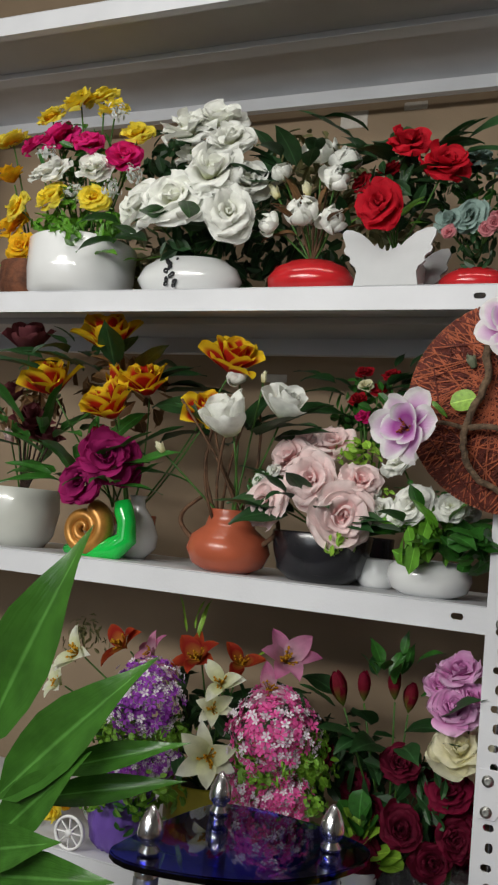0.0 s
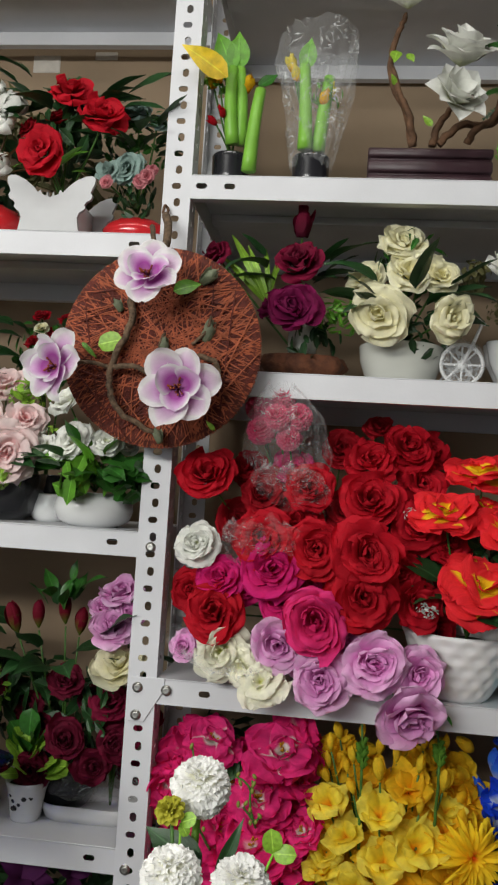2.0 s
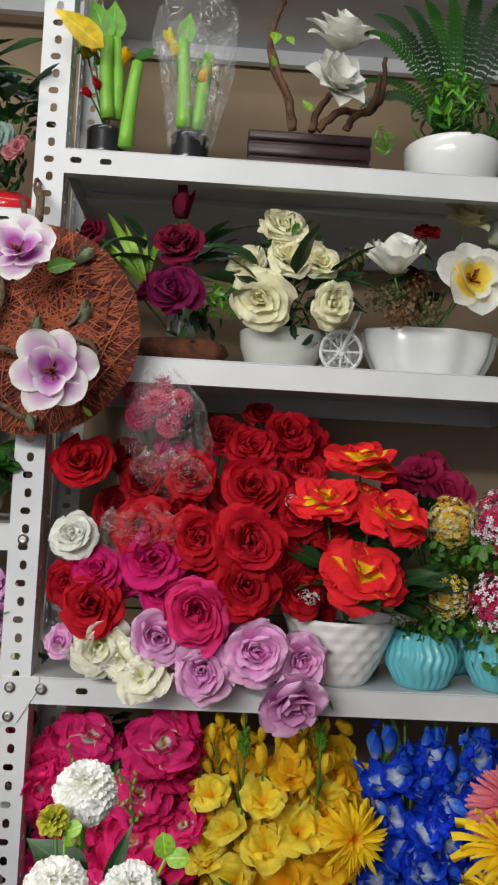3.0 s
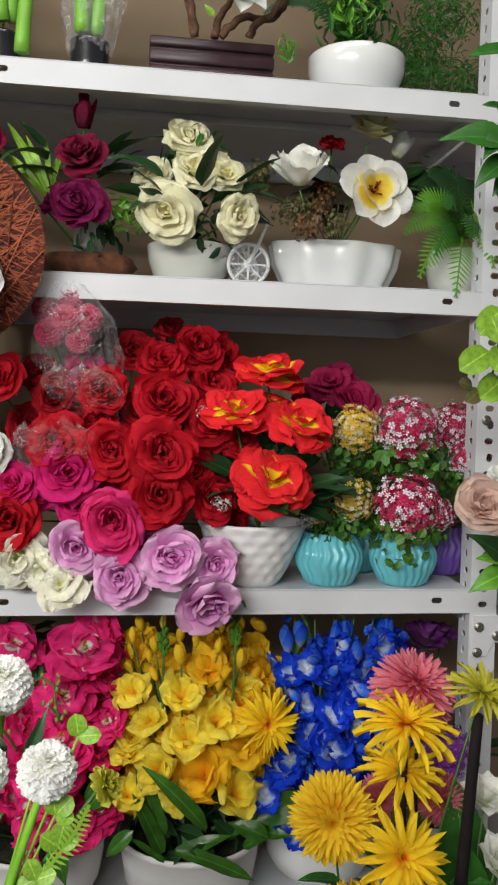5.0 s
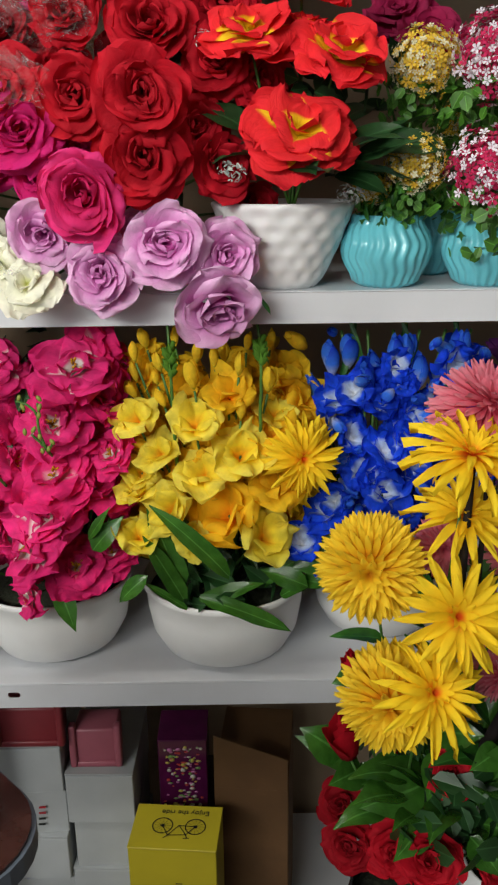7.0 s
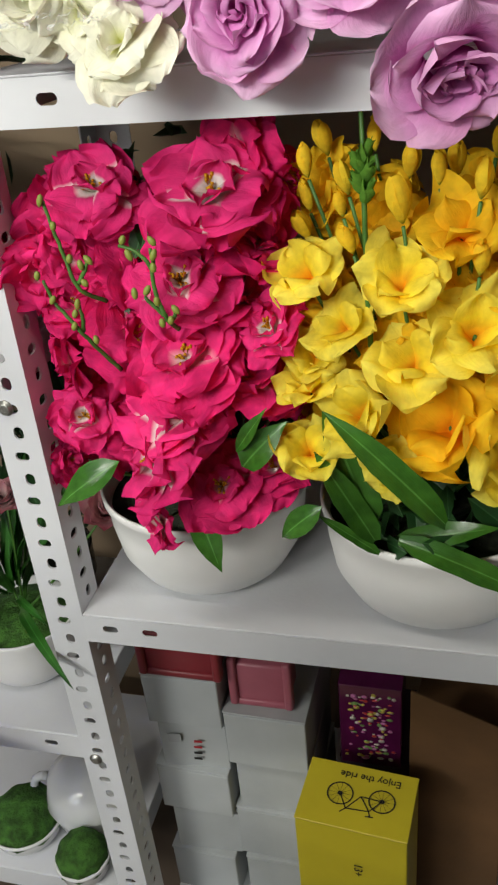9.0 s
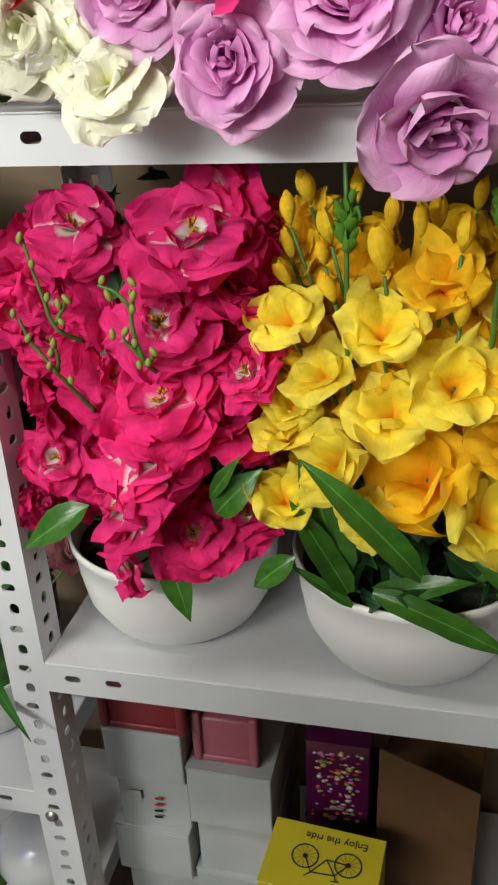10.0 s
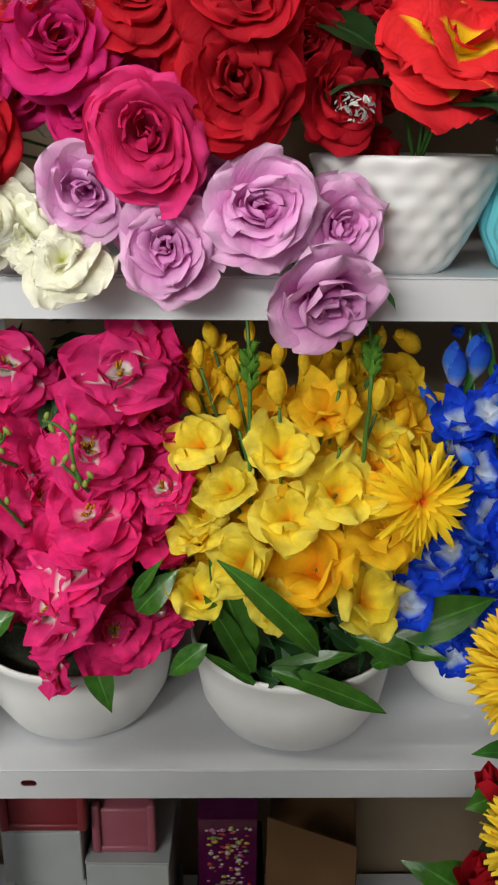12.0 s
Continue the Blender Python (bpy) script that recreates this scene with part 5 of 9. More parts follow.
spray(o, (-0.309, 1.05, 1.407), 0.10, 16, "ovate", "deep", 0.075, 9)
foliage(o, (-0.261, 1, 1.387), 0.055, "lime", 1, 40, 0.24, 0.6)
foliage(o, (-0.263, 1.06, 1.516), 0.07, "lime", 2, 50, 0.22, 0.5)
foliage(o, (-0.4, 1.05, 1.464), 0.06, "green", 2, 60, 0.2, 0.5)

# small white bowl half hidden
o = thing("white_bowl", "small white glazed bowl between the pots", "bowl", (-0.234, 1.12, A3))
part("bowl_body", lathe(wall_profile(bowl_pts(0.02, 0.032, 0.028, 0.04)), 28), M["white_glaze"], o)

# white low bowl with white roses
o = arrangement("low white glazed bowl with small white roses and green leaves", -0.15, 1.07, A3)
r = 0.058
pot(o, M["white_glaze"], [(r * 0.62, 0), (r * 0.9, r * 0.15), (r, r * 0.42), (r * 0.96, r * 0.66), (r * 0.78, r * 0.8)])
root = (o.location.x, 1.07, A3 + 0.05)
blooms(o, [("open", "white", -0.166, 1, 1.445, 0.055),
    ("open", "white", -0.214, 1.02, 1.434, 0.041),
    ("open", "white", -0.117, 1, 1.445, 0.041),
    ("open", "white", -0.199, 1.06, 1.504, 0.05),
    ("open", "white", -0.103, 1.05, 1.445, 0.033),
    ("open", "white", -0.188, 1, 1.424, 0.024)], root, 12)
spray(o, (-0.149, 1.03, 1.397), 0.08, 20, "ovate", "green", 0.06, 10)
spray(o, (-0.135, 1.01, 1.389), 0.055, 14, "ovate", "bright", 0.055, 19, 0.8)
foliage(o, (-0.167, 1.07, 1.439), 0.11, "green", 2, 110, 0.16, 0.5)
foliage(o, (-0.205, 1.05, 1.444), 0.07, "lime", 3, 50, 0.18, 0.5)
foliage(o, (-0.149, 1, 1.396), 0.085, "bright", 1, 40, 0.42, 0.6)
foliage(o, (-0.099, 1.01, 1.399), 0.085, "green", 2, 40, 0.45, 0.6)

# red and cream rose spray at the back
o = arrangement("tall spray of small dark red and cream roses", -0.275, 1.22, A3)
pot(o, M["black_glaze"], bowl_pts(0.03, 0.042, 0.042, 0.07))
root = (o.location.x, 1.2, A3 + 0.06)
blooms(o, [("rose", "crimson", -0.288, 1.16, 1.65, 0.03),
    ("rose", "crimson", -0.289, 1.14, 1.604, 0.031),
    ("rose", "crimson", -0.244, 1.16, 1.647, 0.031),
    ("rose", "magenta", -0.278, 1.14, 1.578, 0.029),
    ("rose", "cream", -0.278, 1.14, 1.627, 0.026),
    ("rose", "crimson", -0.262, 1.15, 1.623, 0.028)], root, 13)
spray(o, (-0.277, 1.17, 1.599), 0.11, 22, "ovate", "deep", 0.06, 11)
foliage(o, (-0.288, 1.18, 1.591), 0.15, "green", 3, 90, 0.18, 0.5)

# ---- left rack, third shelf ----


def ribbed(k, d):
    return lambda a, z, r: r * (1 + d * math.cos(k * a + z * 120))


def purple_pot(px, y):
    r = 0.047
    ob = arrangement("violet ribbed pot of little flower clusters over box leaves", px, y, A4)
    pot(ob, M["purple_pot"], [(r * 0.72, 0), (r * 0.95, r * 0.25), (r * 1.06, r * 0.8), (r * 1.02, r * 1.4), (r * 0.94, r * 1.72)], ribbed(20, 0.055), n=160)
    return ob


o = purple_pot(-0.583, 1.07)
for i, (p, s) in enumerate((((-0.543, 1.03, 1.126), 0.128), ((-0.558, 1.02, 1.03), 0.095), ((-0.515, 1.04, 1.039), 0.07))):
    cluster(o, p, s, "purple_floret", "white_floret", i)
for i, (p, s) in enumerate((((-0.571, 1.06, 1.069), 0.15), ((-0.616, 1.04, 0.983), 0.09), ((-0.528, 1.03, 1.003), 0.12), ((-0.62, 1.06, 1.077), 0.08), ((-0.505, 1.06, 1.072), 0.08))):
    foliage(o, p, s, "box", i, 150, 0.13, 0.8)
foliage(o, (-0.561, 1.04, 0.962), 0.09, "green", 2, 60, 0.2, 0.5)
for i, (p, s) in enumerate((((-0.534, 0.99, 1.077), 0.05), ((-0.487, 0.99, 1.088), 0.045), ((-0.606, 1, 1.015), 0.055), ((-0.576, 1, 1.072), 0.05), ((-0.592, 1, 0.982), 0.045))):
    foliage(o, p, s, "box", i, 60, 0.2, 0.85)
stem(o, (o.location.x, 1.07, A4 + 0.05), (-0.551, 1.05, 1.107))
o = purple_pot(-0.347, 1.07)
for i, (p, s) in enumerate((((-0.331, 1, 1.123), 0.128), ((-0.313, 1, 1.041), 0.095), ((-0.368, 1.02, 1.037), 0.09))):
    cluster(o, p, s, "pink_floret", "white_floret", i + 4)
for i, (p, s) in enumerate((((-0.34, 1.03, 1.07), 0.15), ((-0.374, 1.02, 1.057), 0.09), ((-0.296, 1.04, 1.069), 0.10), ((-0.343, 1.04, 0.991), 0.12), ((-0.294, 1.05, 1.103), 0.07))):
    foliage(o, p, s, "box", i + 2, 150, 0.13, 0.8)
for i, (p, s) in enumerate((((-0.337, 0.975, 1.075), 0.05), ((-0.302, 0.98, 1.082), 0.055), ((-0.273, 0.99, 1.094), 0.045), ((-0.366, 0.99, 1.084), 0.045), ((-0.265, 0.99, 1.045), 0.04))):
    foliage(o, p, s, "box", i, 60, 0.2, 0.85)
stem(o, (o.location.x, 1.07, A4 + 0.05), (-0.344, 1.03, 1.11))

M["yellow_pot"] = plain("yellow_plastic_pot", (0.50, 0.42, 0.04), 0.4, 0, 0.1, 20)
o = arrangement("mixed bouquet of white, orange and pink lilies", -0.498, 1.17, A4)
pot(o, M["yellow_pot"], bowl_pts(0.045, 0.06, 0.06, 0.09))
root = (o.location.x, 1.16, A4 + 0.08)
LILIES = [("lily", "white_lily", -0.659, 1.02, 1.176, 0.089),
    ("lily", "white_lily", -0.419, 0.99, 1.076, 0.096),
    ("lily", "white_lily", -0.432, 1.05, 1.163, 0.077),
    ("lily", "white_lily", -0.447, 1.06, 1.123, 0.066),
    ("lily", "orange_lily", -0.625, 1.1, 1.184, 0.097),
    ("lily", "orange_lily", -0.494, 1.1, 1.182, 0.093),
    ("lily", "orange_lily", -0.427, 1.1, 1.186, 0.08),
    ("lily", "pink_lily", -0.349, 1.08, 1.203, 0.102),
    ("lily", "pink_lily", -0.367, 1.07, 1.16, 0.085),
    ("lily", "pink_lily", -0.584, 1.12, 1.176, 0.072),
    ("lily", "pink_lily", -0.55, 1.13, 1.155, 0.063),
    ("lily", "white_lily", -0.712, 1.06, 1.118, 0.071)]
blooms(o, LILIES, root, 15, "stamen")
spray(o, (-0.508, 1.12, 1.102), 0.16, 5, "grass", "lime", 0.11, 13, 1.2)
spray(o, (-0.53, 1.12, 1.039), 0.14, 18, "long", "deep", 0.12, 14)
foliage(o, (-0.503, 1.16, 1.07), 0.22, "deep", 3, 80, 0.2, 0.4)
foliage(o, (-0.724, 1.14, 1.183), 0.10, "olive", 1, 80, 0.16, 0.3)

o = arrangement("bunch of dark red rosebuds and roses on long stems", -0.193, 1.14, A4)
pot(o, M["black_glaze"], bowl_pts(0.04, 0.055, 0.055, 0.06))
root = (o.location.x, 1.14, A4 + 0.05)
blooms(o, [("fbud", "bud_red", -0.272, 1.1, 1.178, 0.05),
    ("fbud", "bud_red", -0.24, 1.12, 1.185, 0.046),
    ("fbud", "bud_red", -0.192, 1.1, 1.199, 0.049),
    ("fbud", "bud_red", -0.172, 1.12, 1.178, 0.043),
    ("rose", "burgundy_shaded", -0.168, 1.06, 1.098, 0.056),
    ("rose", "burgundy_shaded", -0.157, 1.04, 1.024, 0.062),
    ("rose", "burgundy_shaded", -0.104, 1.08, 1.059, 0.06),
    ("rose", "burgundy_shaded", -0.211, 1.08, 1.023, 0.051),
    ("rose", "burgundy_shaded", -0.092, 1.06, 1.017, 0.057),
    ("rose", "burgundy_shaded", -0.29, 1.1, 1.077, 0.053),
    ("rose", "burgundy_shaded", -0.244, 1.12, 1.04, 0.053),
    ("rose", "burgundy_shaded", -0.135, 1.1, 1.063, 0.054),
    ("rose", "burgundy_shaded", -0.208, 1.06, 0.97, 0.06),
    ("rose", "burgundy_shaded", -0.118, 1.05, 0.987, 0.058)], root, 16)
spray(o, (-0.2, 1.12, 1.099), 0.16, 24, "ovate", "deep", 0.075, 15)
spray(o, (-0.193, 1.1, 1.166), 0.10, 12, "ovate", "green", 0.05, 16, 1.2)
foliage(o, (-0.188, 1.13, 1.029), 0.22, "deep", 3, 90, 0.2, 0.5)
foliage(o, (-0.274, 1.17, 1.058), 0.18, "deep", 1, 90, 0.2, 0.5)

o = thing("wrapped_roses", "film-wrapped bunch of lilac and cream roses leaning on the post", "artificial flowers", (-0.101, 1.1, A4), "wrapped bunches")
blooms(o, [("rose", "lilac", -0.103, 1.05, 1.182, 0.072),
    ("rose", "lilac", -0.098, 1.07, 1.229, 0.066),
    ("rose", "lilac", -0.124, 1.08, 1.205, 0.05),
    ("rose", "lilac", -0.08, 1.06, 1.199, 0.049),
    ("open", "cream", -0.092, 1.06, 1.13, 0.077),
    ("rose", "burgundy", -0.101, 1.07, 1.071, 0.065),
    ("rose", "burgundy", -0.088, 1.08, 1.026, 0.065)], (o.location.x, 1.1, A4 + 0.02), 18)
foliage(o, (-0.116, 1.1, 1.058), 0.14, "deep", 1, 70, 0.2, 0.5)

# little cup plant
o = arrangement("small white printed cup with a round-leaved plant", -0.218, 1.07, A4, "cup_plant", "potted plant")
r = 0.03
pot(o, M["white_glaze"], [(r * 0.68, 0), (r * 0.72, r * 0.1), (r * 0.95, r * 1.5), (r * 1.05, r * 1.8)], fill=0.9)
for i in range(10):
    rng = random.Random(i)
    a = radians(-90 + rng.uniform(-50, 50))
    part("printed_mark", lathe([(0.0035, 0), (0.0025, 0.001), (0.0004, 0.0014)], 6), M["black_glaze"], o, "", True, facing((r * 0.86 * math.cos(a), r * 0.86 * math.sin(a), r * rng.uniform(0.6, 1.4)), (math.cos(a), math.sin(a), -0.1), 0, rng.uniform(0.7, 1.6)))
spray(o, (o.location.x, 1.07, A4 + r * 2.0), 0.055, 18, "round", "lime", 0.032, 17, 1.0)
spray(o, (o.location.x, 1.07, A4 + r * 2.6), 0.05, 14, "round", "green", 0.034, 18, 1.2)



def rounded_tray(w, d, h):
    """A low dish with flared sides."""
    bm = lathe(wall_profile([(0.5 * 0.86, 0), (0.5 * 0.93, 0.4), (0.5, 1.0)], 0.02), 48, lambda a, z, r: r * min(1.22, 1 / max(abs(math.cos(a)), abs(math.sin(a)))) * 0.92)
    bm.transform(Matrix.Diagonal((w, d, h, 1)))
    return bm


# clear dish with wrapped things at the shelf's end
o = thing("white_tray", "low white tray on the shelf below the roses", "tray", (-0.132, 1.11, A4))
bm = rounded_tray(0.15, 0.10, 0.024)
part("tray_body", bm, M["white_plastic"], o)
o = thing("clear_bag", "crumpled clear bag lying on the white tray", "bag", (-0.139, 1.12, A4 + 0.0255))
bm = bmesh.new()
bmesh.ops.create_icosphere(bm, subdivisions=4, radius=1)
for v in bm.verts:
    n = noise.noise(v.co * 3.1) * 0.25 + noise.noise(v.co * 8) * 0.1
    v.co = Vector((v.co.x * 0.08 * (1 + n), v.co.y * 0.05 * (1 + n), max(-0.015, v.co.z * 0.022 * (1 + n)) + 0.0155))
part("bag_film", bm, M["film"], o)

# toy cart planter with spoked wheel
o = thing("cart_planter", "small white cart planter with spoked wheels and yellow flowers", "planter", (-0.701, 1.05, A4))
part("cart_body", box_bm(0.07, 0.05, 0.03, (-0.02, 0.03, 0.045), 0.006), M["white_plastic"], o)
R = 0.025


def wheel(parent, loc, R):
    bm = bmesh.new()
    prof = [(R, -0.003), (R, 0.003), (R * 0.86, 0.003), (R * 0.86, -0.003)]
    rows = [[bm.verts.new((p[0] * math.cos(a), p[1], p[0] * math.sin(a))) for p in prof] for a in (2 * math.pi * i / 32 for i in range(32))]
    for i in range(32):
        for k in range(4):
            bm.faces.new((rows[i][k], rows[i][(k + 1) % 4], rows[(i + 1) % 32][(k + 1) % 4], rows[(i + 1) % 32][k]))
    bmesh.ops.recalc_face_normals(bm, faces=bm.faces[:])
    w = part("wheel", bm, M["white_plastic"], parent, "white plastic wheel")
    w.location = loc
    for i in range(8):
        s = part("spoke", box_bm(R * 0.9, 0.003, R * 0.09, (R * 0.45, 0, 0), 0.0008, 1), M["white_plastic"], w)
        s.rotation_euler = (0, 2 * math.pi * i / 8, 0)
    part("hub", lathe([(R * 0.22, -0.004), (R * 0.22, 0.004), (R * 0.1, 0.005)], 14), M["white_plastic"], w, "", True, Matrix.Rotation(radians(90), 4, "X"))


wheel(o, (-0.636 - o.location.x, -0.04, R), R)
wheel(o, (-0.636 - o.location.x - 0.02, 0.07, R), R)
blooms(o, [("open", "yellow", -0.687, 1.03, 0.939, 0.037),
    ("open", "yellow", -0.726, 1.05, 0.938, 0.038),
    ("open", "golden", -0.688, 1.06, 0.947, 0.035)], (o.location.x, 1.07, A4 + 0.05), 19)
foliage(o, (-0.727, 1.07, 0.919), 0.08, "green", 1, 60, 0.2, 0.5)

# ---- wound disc hanging on the middle post ----
disc_c = Vector((-0.04, 0.955, 1.573))
disc_r = 0.134
disc = thing("wall_wreath", "red-brown disc wound with string, hung on the post with magnolias", "wall decoration", disc_c)
M["string"] = plain("rust_red_string", (0.10, 0.016, 0.008), 0.75, 0, 0.4, 90, 0.6, 300)
M["string_pale"] = plain("pale_rust_string", (0.34, 0.085, 0.034), 0.7, 0, 0.3, 90, 0.6, 300)
bm = lathe([(disc_r * 0.95, -0.008), (disc_r, -0.003), (disc_r, 0.003), (disc_r * 0.95, 0.008), (disc_r * 0.3, 0.011), (0.002, 0.012)], 72)
bmesh.ops.recalc_face_normals(bm, faces=bm.faces[:])
part("disc", bm, M["string"], disc, "", True, Matrix.Rotation(radians(90), 4, "X"))


def windings(n, seed, r, mat, rad, lift):
    """Strings wound across the disc, one joined mesh."""
    rng = random.Random(seed)
    V, F = [], []
    for i in range(n):
        a = rng.uniform(0, 2 * math.pi)
        b = a + math.pi + rng.gauss(0, 0.55)
        p, q = Vector((math.cos(a), 0, math.sin(a))) * r * 1.005, Vector((math.cos(b), 0, math.sin(b))) * r * 1.005
        d = (q - p).normalized()
        s = d.cross(Vector((0, 1, 0))) * rad
        k = len(V)
        for t in (0, 0.04, 0.25, 0.5, 0.75, 0.96, 1):
            c = p.lerp(q, t)
            h = 0.004 + (lift + 0.004 * rng.random()) * min(1, 8 * t, 8 * (1 - t))
            c.y = -h
            V += [c - s, c + Vector((0, -rad, 0)), c + s]
        for j in range(6):
            e = k + j * 3
            F += [(e, e + 1, e + 4, e + 3), (e + 1, e + 2, e + 5, e + 4)]
    me = pydata("string_winding", V, F, None, True)
    ob = link_mesh("string_winding", me, mat, disc, "crossing rust-red strings")
    ob["kind"] = "stuff"


windings(230, 1, disc_r, M["string"], 0.0010, 0.009)
windings(150, 2, disc_r, M["string_pale"], 0.0008, 0.0108)
rng = random.Random(4)
V, F = [], []
for i in range(260):
    a = 2 * math.pi * i / 260 + rng.uniform(-.01, .01)
    l = rng.uniform(0.18, 0.55)
    p0, p1 = Vector((math.cos(a), 0, math.sin(a))) * disc_r * 1.008, Vector((math.cos(a + rng.uniform(-.2, .2)), 0, math.sin(a + rng.uniform(-.2, .2)))) * disc_r * (1 - l)
    p0.y, p1.y = -0.004, -0.0125
    s = Vector((-math.sin(a), 0, math.cos(a))) * 0.0008
    back = Vector((p0.x, 0.005, p0.z))
    k = len(V)
    V += [back - s, back + s, p0 - s, p0 + s, p1 - s, p1 + s]
    F += [(k, k + 1, k + 3, k + 2), (k + 2, k + 3, k + 5, k + 4)]
link_mesh("rim_string", pydata("rim_string", V, F, None, False), M["string_pale"], disc)["kind"] = "stuff"


def twig(parent, pts, r0, r1, mat, name="twig"):
    o3 = Vector(parent.location)
    fine = []
    P4 = [Vector(p) for p in pts]
    for i in range(len(P4) - 1):
        a, b, c, d = P4[max(i - 1, 0)], P4[i], P4[i + 1], P4[min(i + 2, len(P4) - 1)]
        for k in range(5):
            t = k / 5
            fine.append(0.5 * ((2 * b) + (c - a) * t + (2 * a - 5 * b + 4 * c - d) * t * t + (3 * b - a - 3 * c + d) * t ** 3))
    fine.append(P4[-1])
    rg = random.Random(len(pts))
    fine = [p - o3 + Vector((rg.uniform(-1, 1), rg.uniform(-1, 1), rg.uniform(-1, 1))) * r0 * 0.25 for p in fine]
    return link_mesh(name, tube_mesh(name, fine, r0, r1, 7), mat, parent)


M["bark"] = plain("grey_brown_bark", (0.13, 0.085, 0.05), 0.85, 0, 0.5, 120, 0.9, 260)
twig(disc, [(-0.053, 0.985, 1.765), (-0.04, 0.94, 1.704), (-0.077, 0.93, 1.638), (-0.075, 0.925, 1.6), (-0.094, 0.92, 1.546), (-0.096, 0.92, 1.508), (-0.075, 0.925, 1.477), (-0.031, 0.935, 1.455)], 0.006, 0.0035, M["bark"])
twig(disc, [(-0.094, 0.92, 1.54), (-0.058, 0.91, 1.538), (-0.013, 0.91, 1.513)], 0.004, 0.003, M["bark"])
twig(disc, [(-0.071, 0.985, 1.748), (-0.056, 0.94, 1.703), (-0.052, 0.88, 1.656)], 0.004, 0.003, M["bark"])
twig(disc, [(-0.093, 0.92, 1.538), (-0.121, 0.91, 1.542), (-0.159, 0.9, 1.539)], 0.003, 0.0025, M["bark"])
twig(disc, [(0.01, 0.94, 1.562), (0.037, 0.93, 1.554), (0.044, 0.93, 1.532), (0.036, 0.93, 1.517)], 0.004, 0.003, M["bark"])
twig(disc, [(0.006, 0.935, 1.576), (0.025, 0.93, 1.594), (0.03, 0.925, 1.612)], 0.0025, 0.002, M["bark"])
twig(disc, [(-0.037, 0.935, 1.57), (-0.034, 0.93, 1.58), (-0.029, 0.925, 1.587)], 0.0025, 0.002, M["bark"])
flower(disc, "magnolia", "orchid", (0.0, 0.895, 1.513), 0.108, (0.05, -1, 0.05), 1, None, "dark_stamen")
flower(disc, "magnolia", "orchid", (-0.046, 0.885, 1.651), 0.092, (0.0, -0.95, 0.32), 2, None, "dark_stamen")
flower(disc, "magnolia", "orchid", (-0.158, 0.89, 1.531), 0.098, (-0.45, -1, 0.1), 3, None, "dark_stamen")
leaf_at(disc, (-0.117, 0.925, 1.568), (-0.087, 0.92, 1.577), "round", "lime", 0, (0, -1, 0.2))
leaf_at(disc, (-0.022, 0.925, 1.643), (0.012, 0.92, 1.657), "ovate", "bright", 0, (0, -1, 0.2), 1.3)
leaf_at(disc, (-0.139, 0.925, 1.57), (-0.119, 0.92, 1.553), "long", "bright", 0, (0, -1, 0.2))
leaf_at(disc, (0.043, 0.935, 1.465), (0.032, 0.93, 1.476), "ovate", "lime", 1, (0, -1, 0.2))
P["grey_bud"] = petal_mat("petal_grey_bud", (0.20, 0.24, 0.14), (0.34, 0.38, 0.26))
for a, b, s in (((0.025, 0.935, 1.669), (0.041, 0.93, 1.681), 0.030), ((0.027, 0.935, 1.599), (0.034, 0.925, 1.624), 0.034), ((-0.097, 0.93, 1.625), (-0.103, 0.925, 1.636), 0.02), ((-0.03, 0.93, 1.576), (-0.028, 0.925, 1.591), 0.022), ((-0.031, 0.93, 1.456), (-0.035, 0.925, 1.47), 0.022)):
    flower(disc, "bud", "grey_bud", a, s, Vector(b) - Vector(a), 1)
twig(disc, [(-0.06, 0.995, 1.77), (-0.059, 0.998, 1.782), (-0.054, 1, 1.777), (-0.054, 0.99, 1.763), (-0.046, 0.985, 1.753), (-0.043, 0.955, 1.716)], 0.0022, 0.0018, M["twig"], "cord")

# ---- right rack, upper shelf ----


def calla(x, y, label):
    ob = thing("calla_lily", label, "artificial flowers", (x, y, B2), "potted calla lilies")
    pot(ob, M["black_glaze"], [(0.026, 0), (0.027, 0.02), (0.0275, 0.045), (0.028, 0.05)], fill=0.9)
    return ob


P["calla_green"] = petal_mat("petal_calla_green", (0.16, 0.42, 0.03), (0.22, 0.50, 0.05), rough=0.4)
M["calla_stem"] = plain("pale_green_stem", (0.20, 0.46, 0.05), 0.4, 0, 0.15, 30)
o = calla(0.019, 1.07, "green calla stems with yellow bloom in a small black pot")
for a, m1, b in (((0.023, 1.05, 1.895), (0.014, 1.04, 1.948), (0.018, 1.04, 2.005)), ((0.032, 1.06, 1.898), (0.035, 1.05, 1.954), (0.027, 1.05, 2.009)), ((0.053, 1.02, 1.843), (0.055, 1.02, 1.908), (0.062, 1.03, 1.967))):
    link_mesh("thick_stem", tube_mesh("thick_stem", [p - Vector(o.location) for p in bezier(a, m1, b, 8)], 0.0105, 0.008, 10), M["calla_stem"], o, "pale green fleshy stem")
leaf_at(o, (0.018, 1, 1.97), (-0.04, 0.97, 2.003), "ovate", "yellow_leaf", 1, (0.1, -1, 0.1), 1.3)
leaf_at(o, (0.017, 1.05, 2.004), (-0.01, 1.05, 2.066), "ovate", "bright", 1, (0, -1, 0.1), 1.4)
leaf_at(o, (0.024, 1.05, 2.004), (0.021, 1.05, 2.068), "ovate", "bright", 1, (0, -1, 0.1), 1.4)
leaf_at(o, (0.056, 1.05, 1.981), (0.082, 1.06, 2.009), "ovate", "green", 1, (0, -1, 0.3), 1.2)
foliage(o, (-0.012, 1.06, 1.995), 0.045, "bright", 2, 40, 0.3, 0.5)
